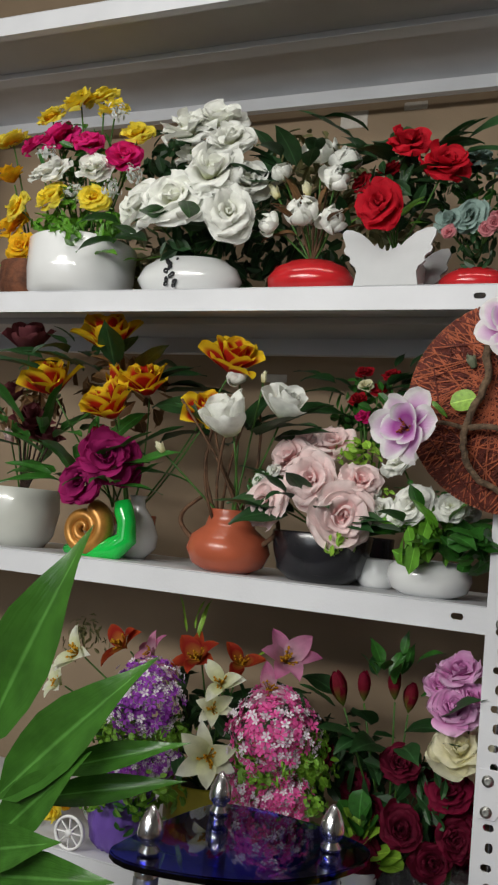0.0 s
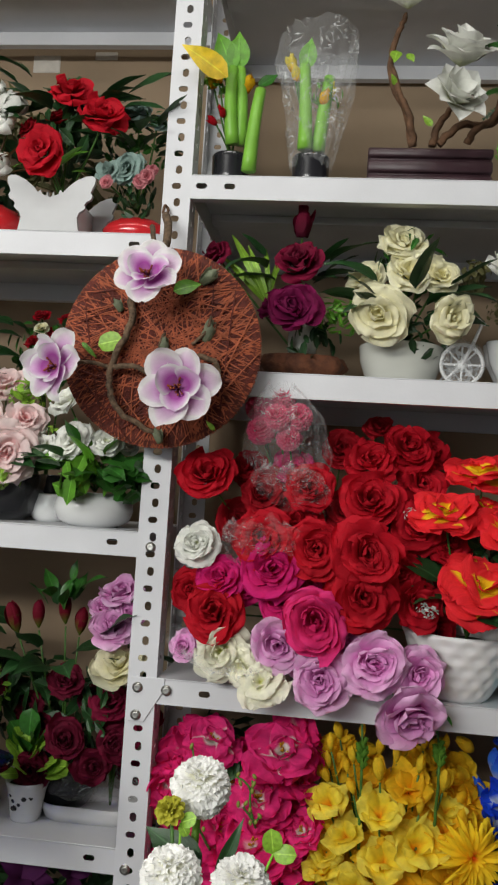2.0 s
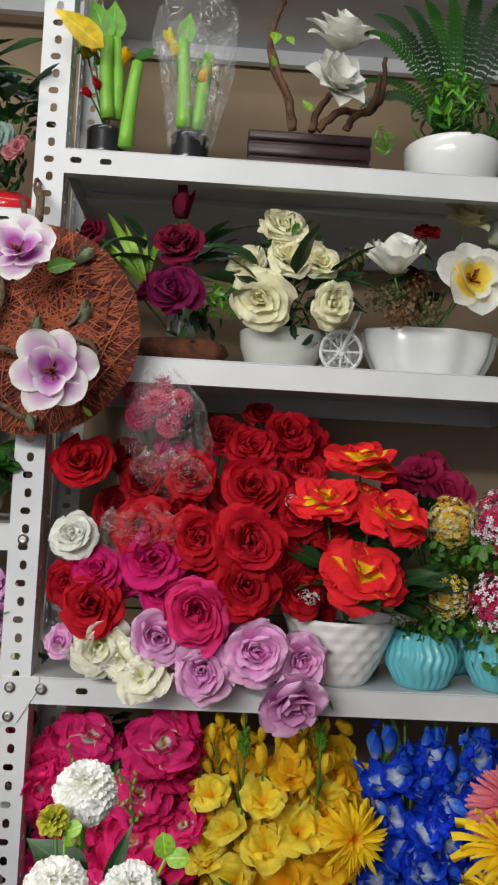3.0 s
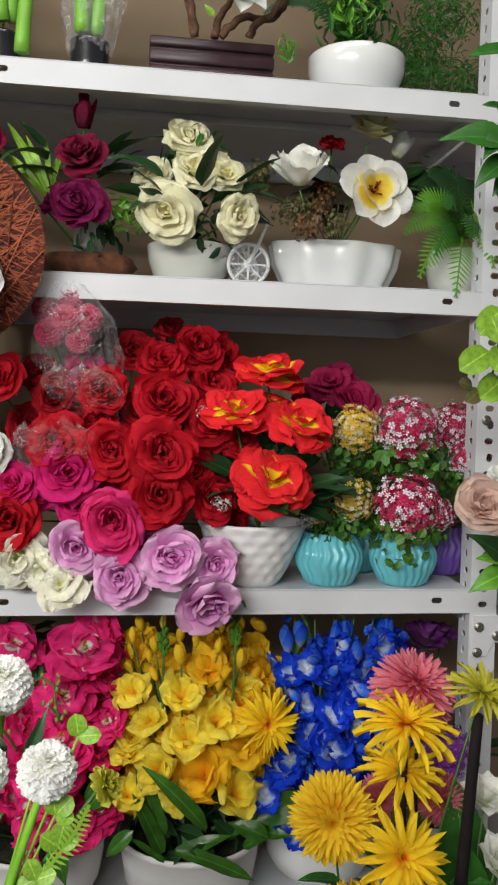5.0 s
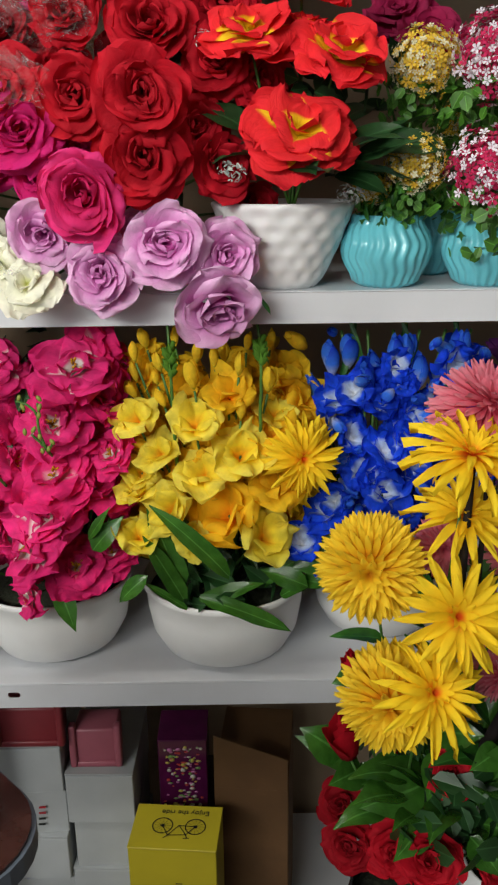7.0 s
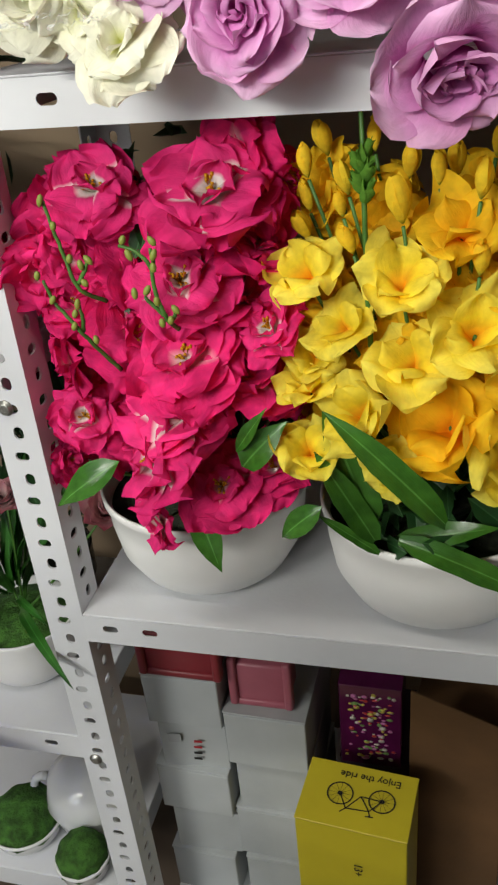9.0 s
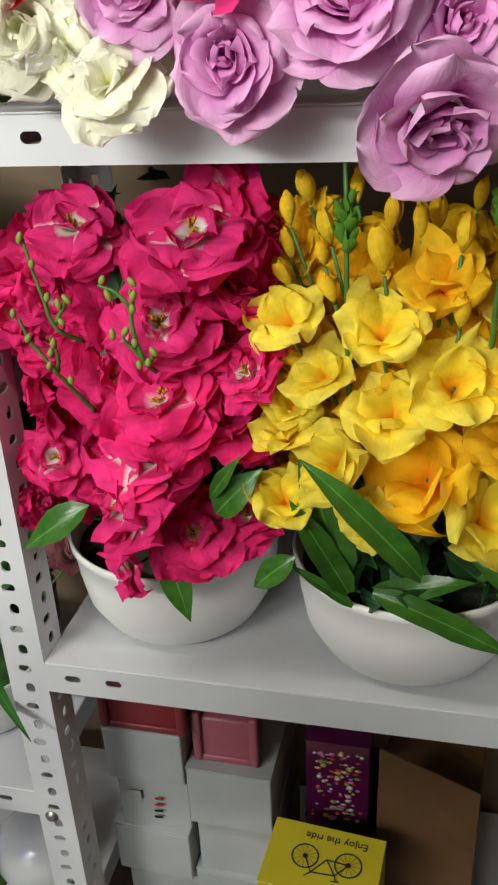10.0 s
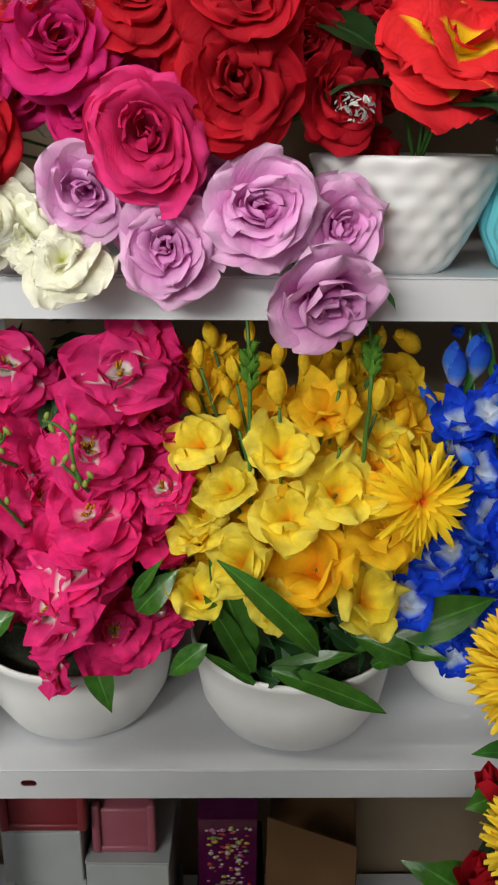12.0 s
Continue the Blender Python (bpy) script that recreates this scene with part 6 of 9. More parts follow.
blooms(o, [("bud", "golden", -0.006, 1.05, 2.004, 0.028),
    ("bud", "yellow", -0.017, 1.06, 1.999, 0.025),
    ("bud", "golden", 0.041, 1.05, 1.99, 0.028),
    ("bud", "red", 0.006, 1.03, 1.936, 0.018),
    ("bud", "red", -0.008, 1.03, 1.923, 0.019)], (o.location.x, 1.07, B2 + 0.05), 21)
o = calla(0.138, 1.07, "film-wrapped green calla with yellow buds in a pot")
for a, m1, b in (((0.129, 1.05, 1.889), (0.128, 1.05, 1.944), (0.122, 1.05, 2.015)), ((0.147, 1.06, 1.89), (0.152, 1.06, 1.95), (0.159, 1.06, 2.002))):
    link_mesh("thick_stem", tube_mesh("thick_stem", [p - Vector(o.location) for p in bezier(a, m1, b, 8)], 0.011, 0.008, 10), M["calla_stem"], o, "pale green fleshy stem")
leaf_at(o, (0.123, 1.06, 2.012), (0.128, 1.06, 2.064), "ovate", "bright", 1, (0, -1, 0.1), 1.3)
foliage(o, (0.154, 1.07, 1.981), 0.06, "bright", 1, 50, 0.24, 0.4)
blooms(o, [("bud", "yellow", 0.102, 1.05, 2.022, 0.028),
    ("bud", "yellow", 0.109, 1.05, 2.006, 0.025),
    ("bud", "golden", 0.155, 1.05, 1.971, 0.025),
    ("bud", "yellow", 0.162, 1.06, 1.985, 0.023)], (o.location.x, 1.07, B2 + 0.05), 23)


def film_cone(parent, base, top, r0, r1, seed, rim=0.25, n=44, m=22, shut=0.0):
    """A crumpled sleeve of clear film."""
    o3 = Vector(parent.location)
    a, b = Vector(base), Vector(top)
    V, F = [], []
    for j in range(m):
        t = j / (m - 1)
        c = a.lerp(b, t)
        for i in range(n):
            an = 2 * math.pi * i / n
            r = (r0 + (r1 - r0) * t ** 0.7) * (1 - shut * t ** 6) * (1 + 0.22 * noise.noise(Vector((math.cos(an) * 1.6, math.sin(an) * 1.6, t * 2 + seed))) + 0.16 * noise.noise(Vector((math.cos(an) * 5, math.sin(an) * 5, t * 6 + seed))))
            V.append(c + Vector((math.cos(an) * r, math.sin(an) * r * 0.8, (rim * r1 * noise.noise(Vector((math.cos(an) * 3, math.sin(an) * 3, seed)))) if j == m - 1 else 0)) - o3)
    for j in range(m - 1):
        for i in range(n):
            F.append((j * n + i, j * n + (i + 1) % n, (j + 1) * n + (i + 1) % n, (j + 1) * n + i))
    return link_mesh("film_sleeve", pydata("film_sleeve", V, F, None, False), M["film"], parent, "crumpled clear film sleeve")


film_cone(o, (0.139, 1.07, 1.865), (0.141, 1.07, 2.071), 0.03, 0.058, 1.0)

# dark ridged wooden block with white lotus blooms
o = arrangement("dark ridged wooden planter with white lotus blooms on twisted twigs", 0.307, 1.06, B2, "wood_planter")
M["dark_wood"] = plain("dark_purple_wood", (0.045, 0.022, 0.028), 0.4, 0, 0.25, 30, 0.1, 120)
w = 0.173
for k, (h0, h1, d) in enumerate(((0.0, 0.016, 0.028), (0.016, 0.021, 0.024), (0.021, 0.037, 0.030), (0.037, 0.042, 0.025), (0.042, 0.054, 0.031))):
    part("board", box_bm(w if k % 2 == 0 else w * 0.985, d * 2, h1 - h0 + 0.0005, (0, 0, (h0 + h1) / 2), 0.002, 1), M["dark_wood"], o)
root = (o.location.x, 1.06, B2 + 0.045)
for k, row in enumerate([("lotus", "white", 0.338, 1, 1.992, 0.104),
    ("lotus", "white", 0.333, 1, 1.938, 0.092),
    ("lotus", "white", 0.265, 1.03, 2.09, 0.057)]):
    flower(o, "lotus", "white", row[2:5], row[5], ((0.2, -0.55, 0.8), (0.35, -0.9, 0.45), (0, -0.3, 1))[k], k)
for pts in ([(0.282, 1.05, 1.897), (0.271, 1.05, 1.945), (0.248, 1.05, 1.994), (0.247, 1.05, 2.036), (0.258, 1.05, 2.071), (0.265, 1.04, 2.087)],
            [(0.284, 1.05, 1.895), (0.276, 1.04, 1.932), (0.258, 1.04, 1.972), (0.246, 1.05, 2.019)],
            [(0.312, 1.06, 1.901), (0.318, 1.06, 1.931), (0.331, 1.04, 1.944), (0.338, 1.02, 1.953)],
            [(0.32, 1.06, 1.903), (0.351, 1.06, 1.933), (0.396, 1.08, 1.945), (0.42, 1.1, 1.987), (0.424, 1.12, 2.051)],
            [(0.361, 1.06, 1.906), (0.37, 1.05, 1.922), (0.396, 1.06, 1.945), (0.41, 1.08, 2.003)]):
    twig(o, pts, 0.0062, 0.0035, M["twig"])
for a, b in (((0.254, 1.04, 1.981), (0.248, 1.03, 1.992)), ((0.269, 1.05, 2.033), (0.278, 1.04, 2.017)), ((0.254, 1.05, 2.037), (0.25, 1.03, 2.013)), ((0.309, 1.05, 1.926), (0.296, 1.05, 1.942))):
    leaf_at(o, a, b, "ovate", "lime", 1, (0, -1, 0.2), 1.4)

# white pot of ferns
o = arrangement("round white pot of dark fern fronds and bright sprigs", 0.525, 1.09, B2, "fern_pot", "potted plant")
r = 0.072
pot(o, M["white_glaze"], [(r * 0.5, 0), (r * 0.8, r * 0.18), (r * 0.98, r * 0.6), (r, r * 0.9)])
root = Vector((o.location.x, 1.09, B2 + 0.07))
for k, tip in enumerate(((0.367, 1, 2.019), (0.401, 1.08, 2.093), (0.439, 1.06, 2.096), (0.502, 1.04, 2.104), (0.558, 1.1, 2.156), (0.606, 1.1, 2.145), (0.483, 1.12, 2.146), (0.663, 1.12, 2.138), (0.391, 1.12, 1.971), (0.389, 1.16, 2.025))):
    fern(o, root, tip, (0, -0.02, 0.085), "green" if k % 3 == 0 else "deep", 32, 0.017, k)
foliage(o, (0.505, 1.03, 1.947), 0.10, "bright", 1, 130, 0.2, 0.28)
foliage(o, (0.513, 1.05, 1.935), 0.13, "green", 2, 130, 0.2, 0.28)
foliage(o, (0.41, 1.03, 1.883), 0.045, "bright", 3, 40, 0.35, 0.2)
o = thing("feathery_bush", "feathery green artificial bush on the white shelf", "artificial foliage", (0.651, 1.12, B2), "loose foliage")
for k in range(4):
    foliage(o, (o.location.x + (k - 1.5) * 0.03, 1.12 + 0.02 * (k % 2), B2 + 0.06 + 0.05 * (k % 3)), 0.13, "green", k, 800, 0.10, 0.16)

# ---- right rack, second shelf ----
o = arrangement("bark boat planter with burgundy and plum roses", 0.141, 1.08, B3, "bark_planter")
bm = lathe([(0.01, 0), (0.055, 0.006), (0.068, 0.02), (0.06, 0.034), (0.05, 0.036)], 40, lambda a, z, r: r * (1 + 0.06 * math.sin(7 * a) + 0.03 * math.sin(17 * a + 60 * z)), 1.0, 0.6)
part("bark_boat", bm, M["cork"], o, "rough brown bark trough")
root = (o.location.x, 1.08, B3 + 0.03)
blooms(o, [("rose", "burgundy", 0.131, 1.03, 1.716, 0.076),
    ("rose", "plum", 0.131, 1.01, 1.646, 0.082),
    ("bud", "burgundy", 0.134, 1.05, 1.789, 0.05),
    ("rose", "burgundy", 0.009, 1.06, 1.731, 0.054),
    ("rose", "plum", 0.1, 1.06, 1.662, 0.057)], root, 24)
for a, b in (((0.084, 1.06, 1.669), (0.029, 1.04, 1.783)), ((0.088, 1.06, 1.67), (0.059, 1.03, 1.749)), ((0.079, 1.06, 1.673), (0.046, 1.03, 1.716)), ((0.088, 1.07, 1.681), (0.078, 1.06, 1.76)), ((0.086, 1.07, 1.664), (0.01, 1.06, 1.76)), ((0.087, 1.07, 1.672), (0.101, 1.08, 1.768))):
    leaf_at(o, a, b, "grass", "lime", 0, (0, -1, 0.3), 1.3)
spray(o, (0.127, 1.08, 1.686), 0.09, 14, "ovate", "deep", 0.07, 20)
foliage(o, (0.194, 1.04, 1.647), 0.075, "bright", 2, 70, 0.24, 0.35)
foliage(o, (0.156, 1.07, 1.618), 0.10, "deep", 1, 60, 0.22, 0.5)
link_mesh("stem_sleeve", tube_mesh("stem_sleeve", [(0.0, 0, 0.03), (0, 0, 0.06), (0.004, 0, 0.09)], 0.02, 0.024, 14), M["cream_glaze"], o)

o = arrangement("round grey-white pot of cream roses", 0.285, 1.09, B3)
r = 0.061
pot(o, M["cream_glaze"], [(r * 0.72, 0), (r * 0.82, r * 0.15), (r * 0.96, r * 0.55), (r, r * 0.9)])
root = (o.location.x, 1.09, B3 + 0.06)
blooms(o, [("open", "cream", 0.276, 1.04, 1.75, 0.061),
    ("open", "cream", 0.249, 1, 1.641, 0.082),
    ("open", "cream", 0.285, 1.02, 1.704, 0.06),
    ("open", "cream", 0.33, 1.03, 1.703, 0.052),
    ("open", "cream", 0.343, 1, 1.638, 0.062),
    ("open", "cream", 0.227, 1.05, 1.699, 0.053),
    ("open", "cream", 0.305, 1.05, 1.722, 0.057)], root, 26)
spray(o, (0.284, 1.05, 1.639), 0.09, 20, "ovate", "deep", 0.075, 22)
foliage(o, (0.283, 1.09, 1.724), 0.17, "green", 1, 120, 0.15, 0.4)
foliage(o, (0.294, 1.06, 1.625), 0.12, "deep", 2, 70, 0.2, 0.5)
foliage(o, (0.382, 1.08, 1.719), 0.06, "olive", 3, 60, 0.2, 0.3)

# white toy bicycle
o = thing("toy_bicycle", "white plastic toy bicycle planter with spoked wheels between the pots", "ornament", (0.372, 1.06, B3))
wheel(o, (-0.004, 0.0, 0.031), 0.031)
wheel(o, (-0.012, 0.055, 0.031), 0.031)
for k, (p0, p1, rr) in enumerate((((-0.004, -0.007, 0.031), (0.012, -0.006, 0.066), 0.0026), ((0.012, -0.006, 0.066), (0.022, 0.0, 0.092), 0.0024), ((0.014, -0.016, 0.093), (0.028, 0.016, 0.093), 0.0020),
                                  ((0.012, -0.004, 0.058), (-0.010, 0.055, 0.030), 0.0022), ((-0.004, 0.028, 0.045), (-0.008, 0.040, 0.062), 0.0020))):
    link_mesh("bicycle_tube", tube_mesh("bicycle_tube", [p0, tuple((u + v) / 2 for u, v in zip(p0, p1)), p1], rr, rr, 8), M["white_plastic"], o)
part("saddle", box_bm(0.012, 0.020, 0.005, (-0.008, 0.042, 0.064), 0.002), M["white_plastic"], o)
part("wheel_cover", lathe([(0.002, -0.003), (0.028, -0.0025), (0.033, 0.0), (0.028, 0.0025)], 28), M["film"], o, "clear plastic cover", True, Matrix.Translation((-0.004, -0.009, 0.033)) @ Matrix.Rotation(radians(90), 4, "X"))

o = arrangement("wavy oval white planter with white and yellow magnolias", 0.508, 1.12, B3)
r = 0.101
pot(o, M["white_glaze"], [(r * 0.62, 0), (r * 0.78, r * 0.10), (r * 0.94, r * 0.42), (r, r * 0.72)], lambda a, z, rr: rr * (1 + 0.045 * math.cos(9 * a)), 1.0, 0.55, n=108)
root = (o.location.x, 1.12, B3 + 0.06)
for k, row in enumerate([("magnolia", "white_gold", 0.534, 1.01, 1.685, 0.108),
    ("flame", "white", 0.434, 1.03, 1.70, 0.1),
    ("lotus", "cream", 0.553, 1.1, 1.793, 0.078)]):
    flower(o, row[0], row[1], row[2:5], row[5], ((0.1, -1, 0.15), (-0.1, -0.35, 0.95), (0.1, -0.6, 0.8))[k], k, root, "dark_stamen" if k == 0 else "stamen")
blooms(o, [("rose", "crimson", 0.498, 1.12, 1.782, 0.043),
    ("bud", "white", 0.611, 1.12, 1.797, 0.047),
    ("rose", "crimson", 0.479, 1.1, 1.709, 0.033)], root, 28)
spray(o, (0.544, 1.09, 1.686), 0.08, 12, "ovate", "deep", 0.07, 25)
for k, p in enumerate(((0.437, 1.05, 1.672), (0.456, 1.04, 1.652), (0.423, 1.06, 1.666), (0.471, 1.06, 1.684), (0.488, 1.04, 1.646), (0.444, 1.04, 1.64))):
    foliage(o, p, 0.055, "rust" if k % 2 else "olive", k, 80, 0.13, 0.8)
foliage(o, (0.485, 1.07, 1.698), 0.04, "rust", 1, 50, 0.18, 0.9)
for k in range(7):
    stem(o, root, (o.location.x - 0.07 + 0.012 * k, 1.06, B3 + 0.13), 0.0012, (0, 0, 0.01), M["bark"])

o = arrangement("milky glass pot with drooping green fern", 0.696, 1.10, B3, "fern_pot", "potted plant")
r = 0.047
pot(o, M["cream_glaze"], [(r * 0.6, 0), (r * 0.9, r * 0.4), (r, r * 1.0), (r * 0.92, r * 1.5)])
root = Vector((o.location.x, 1.09, B3 + 0.085))
for k, tip in enumerate(((0.657, 1, 1.547), (0.61, 1.02, 1.575), (0.587, 1.02, 1.635), (0.711, 1, 1.591), (0.705, 1.02, 1.64), (0.611, 1.06, 1.679), (0.653, 1.04, 1.68), (0.677, 1, 1.627), (0.626, 1, 1.603), (0.647, 1.1, 1.746), (0.62, 1.12, 1.738), (0.709, 1.1, 1.729))):
    fern(o, root, tip, (0, -0.02, 0.07), "bright" if k < 6 else "green" if k < 9 else "deep", 24, 0.027, k)
foliage(o, (0.659, 1.13, 1.734), 0.11, "deep", 2, 120, 0.16, 0.3)

# ---- right rack, third shelf: heap of roses ----


def loose_bunch(label, rows, seed, root, film=None, stems=True):
    x = sum(q[2] for q in rows) / len(rows)
    y = sum(q[3] for q in rows) / len(rows)
    ob = thing("rose_bunch", label, "artificial flowers", (x, y, B4), "loose bunches of roses")
    blooms(ob, rows, root, seed, None, 0.55, stems)
    return ob


heap_root = (0.17, 1.27, B4 + 0.06)
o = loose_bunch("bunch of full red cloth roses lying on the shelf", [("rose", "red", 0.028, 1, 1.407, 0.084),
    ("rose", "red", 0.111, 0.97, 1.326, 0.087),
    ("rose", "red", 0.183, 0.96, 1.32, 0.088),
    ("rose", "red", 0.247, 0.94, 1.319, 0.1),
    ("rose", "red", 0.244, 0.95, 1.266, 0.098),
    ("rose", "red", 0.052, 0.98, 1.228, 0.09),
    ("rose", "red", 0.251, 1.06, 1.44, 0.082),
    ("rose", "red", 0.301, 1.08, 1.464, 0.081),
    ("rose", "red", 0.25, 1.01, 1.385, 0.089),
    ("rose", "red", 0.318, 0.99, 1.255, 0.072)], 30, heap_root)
foliage(o, (0.2, 1.12, B4 + 0.14), 0.2, "deep", 1, 80, 0.2, 0.5)
o = loose_bunch("further bunch of red roses heaped at the back", [("rose", "red", 0.323, 1.07, 1.412, 0.081),
    ("rose", "red", 0.359, 1.03, 1.336, 0.075),
    ("rose", "crimson", 0.208, 1.08, 1.458, 0.067),
    ("rose", "red", 0.318, 1.02, 1.354, 0.08),
    ("rose", "crimson", 0.22, 1.06, 1.368, 0.075),
    ("rose", "red", 0.15, 1.04, 1.35, 0.073),
    ("rose", "crimson", 0.068, 1.06, 1.345, 0.076),
    ("rose", "red", 0.01, 1.03, 1.248, 0.066),
    ("rose", "red", 0.219, 1, 1.273, 0.067),
    ("rose", "red", 0.293, 1, 1.294, 0.072),
    ("rose", "crimson", 0.365, 1.06, 1.278, 0.064),
    ("rose", "red", 0.354, 1.05, 1.212, 0.055),
    ("rose", "red", 0.338, 1.12, 1.46, 0.067),
    ("rose", "crimson", 0.26, 1.12, 1.493, 0.05)], 33, heap_root)
foliage(o, (0.26, 1.16, B4 + 0.2), 0.2, "deep", 3, 60, 0.2, 0.5)
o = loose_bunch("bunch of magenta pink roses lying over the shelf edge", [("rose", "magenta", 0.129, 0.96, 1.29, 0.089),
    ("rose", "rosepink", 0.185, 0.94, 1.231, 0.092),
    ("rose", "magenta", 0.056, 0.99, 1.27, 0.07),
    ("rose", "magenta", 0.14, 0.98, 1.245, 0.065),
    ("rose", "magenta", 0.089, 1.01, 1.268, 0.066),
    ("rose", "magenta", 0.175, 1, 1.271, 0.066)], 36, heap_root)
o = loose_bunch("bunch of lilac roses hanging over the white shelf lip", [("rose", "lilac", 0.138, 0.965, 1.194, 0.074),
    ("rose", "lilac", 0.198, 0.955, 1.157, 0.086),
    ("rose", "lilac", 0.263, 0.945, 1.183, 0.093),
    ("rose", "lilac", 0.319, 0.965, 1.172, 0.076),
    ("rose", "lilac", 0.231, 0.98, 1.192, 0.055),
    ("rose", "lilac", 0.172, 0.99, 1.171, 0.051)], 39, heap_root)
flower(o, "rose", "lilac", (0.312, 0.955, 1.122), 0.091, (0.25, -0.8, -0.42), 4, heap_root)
leaf_at(o, (0.349, 0.97, 1.131), (0.37, 0.96, 1.117), "long", "green", 0)
o = loose_bunch("film-wrapped white roses beside the post", [("rose", "white", 0.024, 0.985, 1.314, 0.069),
    ("ruffled", "ivory", 0.122, 0.958, 1.146, 0.072),
    ("open", "ivory", 0.066, 0.975, 1.176, 0.073),
    ("ruffled", "ivory", 0.093, 0.970, 1.163, 0.058),
    ("rose", "lilac", 0.012, 1, 1.174, 0.047)], 41, heap_root)
film_cone(o, (-0.01, 1.08, B4 + 0.06), (0.085, 0.935, B4 + 0.03), 0.03, 0.056, 3.0, shut=0.5)
o = loose_bunch("bunch of red and pink blooms wrapped in clear crinkled film", [("rose", "red", 0.168, 1.02, 1.398, 0.074),
    ("rose", "crimson", 0.103, 1.03, 1.387, 0.069),
    ("mum", "ball_pink", 0.122, 1.02, 1.522, 0.040),
    ("mum", "ball_pink", 0.146, 1.01, 1.494, 0.040),
    ("mum", "ball_pink", 0.096, 1.01, 1.474, 0.040),
    ("mum", "ball_pink", 0.090, 1.02, 1.506, 0.038),
    ("mum", "ball_pink", 0.118, 1.0, 1.492, 0.038),
    ("mum", "ball_pink", 0.135, 1.01, 1.465, 0.036),
    ("rose", "magenta", 0.142, 1.05, 1.426, 0.062),
    ("rose", "crimson", 0.078, 1.06, 1.422, 0.061)], 44, heap_root)
film_cone(o, (0.15, 1.12, B4 + 0.20), (0.122, 0.99, 1.535), 0.06, 0.066, 5.0, shut=0.75)
film_cone(o, (0.12, 1.12, B4 + 0.10), (0.105, 0.93, 1.352), 0.04, 0.068, 7.0, shut=0.5)
film_cone(o, (0.16, 1.10, B4 + 0.22), (0.135, 0.94, 1.425), 0.04, 0.060, 9.0, shut=0.6)

# dimpled white pot with fire roses
o = arrangement("dimpled white tapered pot of red and yellow roses", 0.383, 1.052, B4)
r = 0.079


def dimples(a, z, rr):
    row = round(z / 0.0155)
    u = a * 16 / (2 * math.pi) + 0.5 * (row % 2)
    d = math.hypot((u - math.floor(u) - 0.5) * 1.5, (z - row * 0.0155) / 0.0155 * 1.3)
    return rr * (1 - 0.05 * max(0, 1 - d * 1.6))


h = 0.087
pot(o, M["white_plastic"], [(r * 0.46, 0)] + [(r * (0.48 + 0.52 * (i / 26) ** 0.75), 0.002 + h * i / 26) for i in range(1, 27)], dimples, n=128)
root = (o.location.x + 0.01, 1.06, B4 + 0.08)
blooms(o, [("fire", "fire", 0.393, 0.95, 1.285, 0.116),
    ("fire", "fire", 0.433, 0.98, 1.358, 0.104),
    ("fire", "fire", 0.348, 0.99, 1.375, 0.098),
    ("fire", "fire", 0.40, 1.04, 1.430, 0.106),
    ("fire", "fire", 0.405, 1.03, 1.385, 0.063)], root, 46, None, 0.6, True, 0.75)
spray(o, (0.397, 1, 1.24), 0.10, 22, "ovate", "deep", 0.075, 26)
foliage(o, (0.408, 1.06, 1.32), 0.16, "deep", 3, 80, 0.22, 0.5)
for p in ((0.328, 0.97, 1.252), (0.308, 1, 1.373), (0.447, 0.98, 1.229)):
    foliage(o, p, 0.03, "frost", 2, 60, 0.22, 0.3)

# turquoise pots


def zigzag(a, z, r):
    k = abs(((z / 0.016) % 2) - 1)
    return r * (1 + 0.032 * math.sin(24 * a + k * 2.8))


def turq(x, y, ca, cb, rows, seed, mat="turquoise", label="turquoise zigzag pot of small flower clusters and box leaves"):
    ob = arrangement(label, x, y, B4)
    r = 0.046
    pot(ob, M[mat], [(r * 0.6, 0), (r * 0.78, r * 0.12)] + [(r * (0.76 + 0.30 * math.sin(math.pi * (0.06 + 0.9 * i / 20))), r * (0.25 + 1.3 * i / 20)) for i in range(1, 20)] + [(r * 0.82, r * 1.62)], zigzag, n=168)
    for i, (p, s) in enumerate(rows):
        cluster(ob, p, s, ca, cb, seed + i)
        foliage(ob, Vector(p) + Vector((0, 0.02, -s * 0.42)), s * 1.35, "boxdark", seed + i, 170, 0.13, 0.8)
        stem(ob, (x, y, B4 + 0.05), Vector(p) + Vector((0, 0.02, 0)))
    foliage(ob, (x, y - 0.01, B4 + r * 2.0), 0.10, "green", seed, 120, 0.16, 0.5)
    return ob


turq(0.496, 1.045, "gold_floret", "cream_floret", (((0.514, 1, 1.257), 0.068), ((0.527, 1.03, 1.354), 0.075), ((0.475, 1.02, 1.234), 0.04)), 1)
turq(0.607, 1.045, "wine_floret", "white_floret", (((0.594, 0.995, 1.249), 0.10), ((0.598, 1.02, 1.357), 0.10), ((0.646, 1.01, 1.235), 0.05)), 4)
turq(0.559, 1.15, "gold_floret", "cream_floret", (((0.584, 1.12, 1.309), 0.06),), 7)
turq(0.699, 1.13, "wine_floret", "white_floret", (((0.693, 1.08, 1.359), 0.085), ((0.709, 1.06, 1.314), 0.07)), 9, "purple_pot", "violet pot of wine-red flower clusters and box leaves")
turq(0.752, 1.12, "pink_floret", "white_floret", (((0.725, 1.08, 1.347), 0.07),), 12, "plum_pot", "plum-coloured pot of pink flower clusters")
o = arrangement("plum roses in a dark pot at the back", 0.568, 1.26, B4)
pot(o, M["black_glaze"], bowl_pts(0.04, 0.055, 0.055, 0.08))
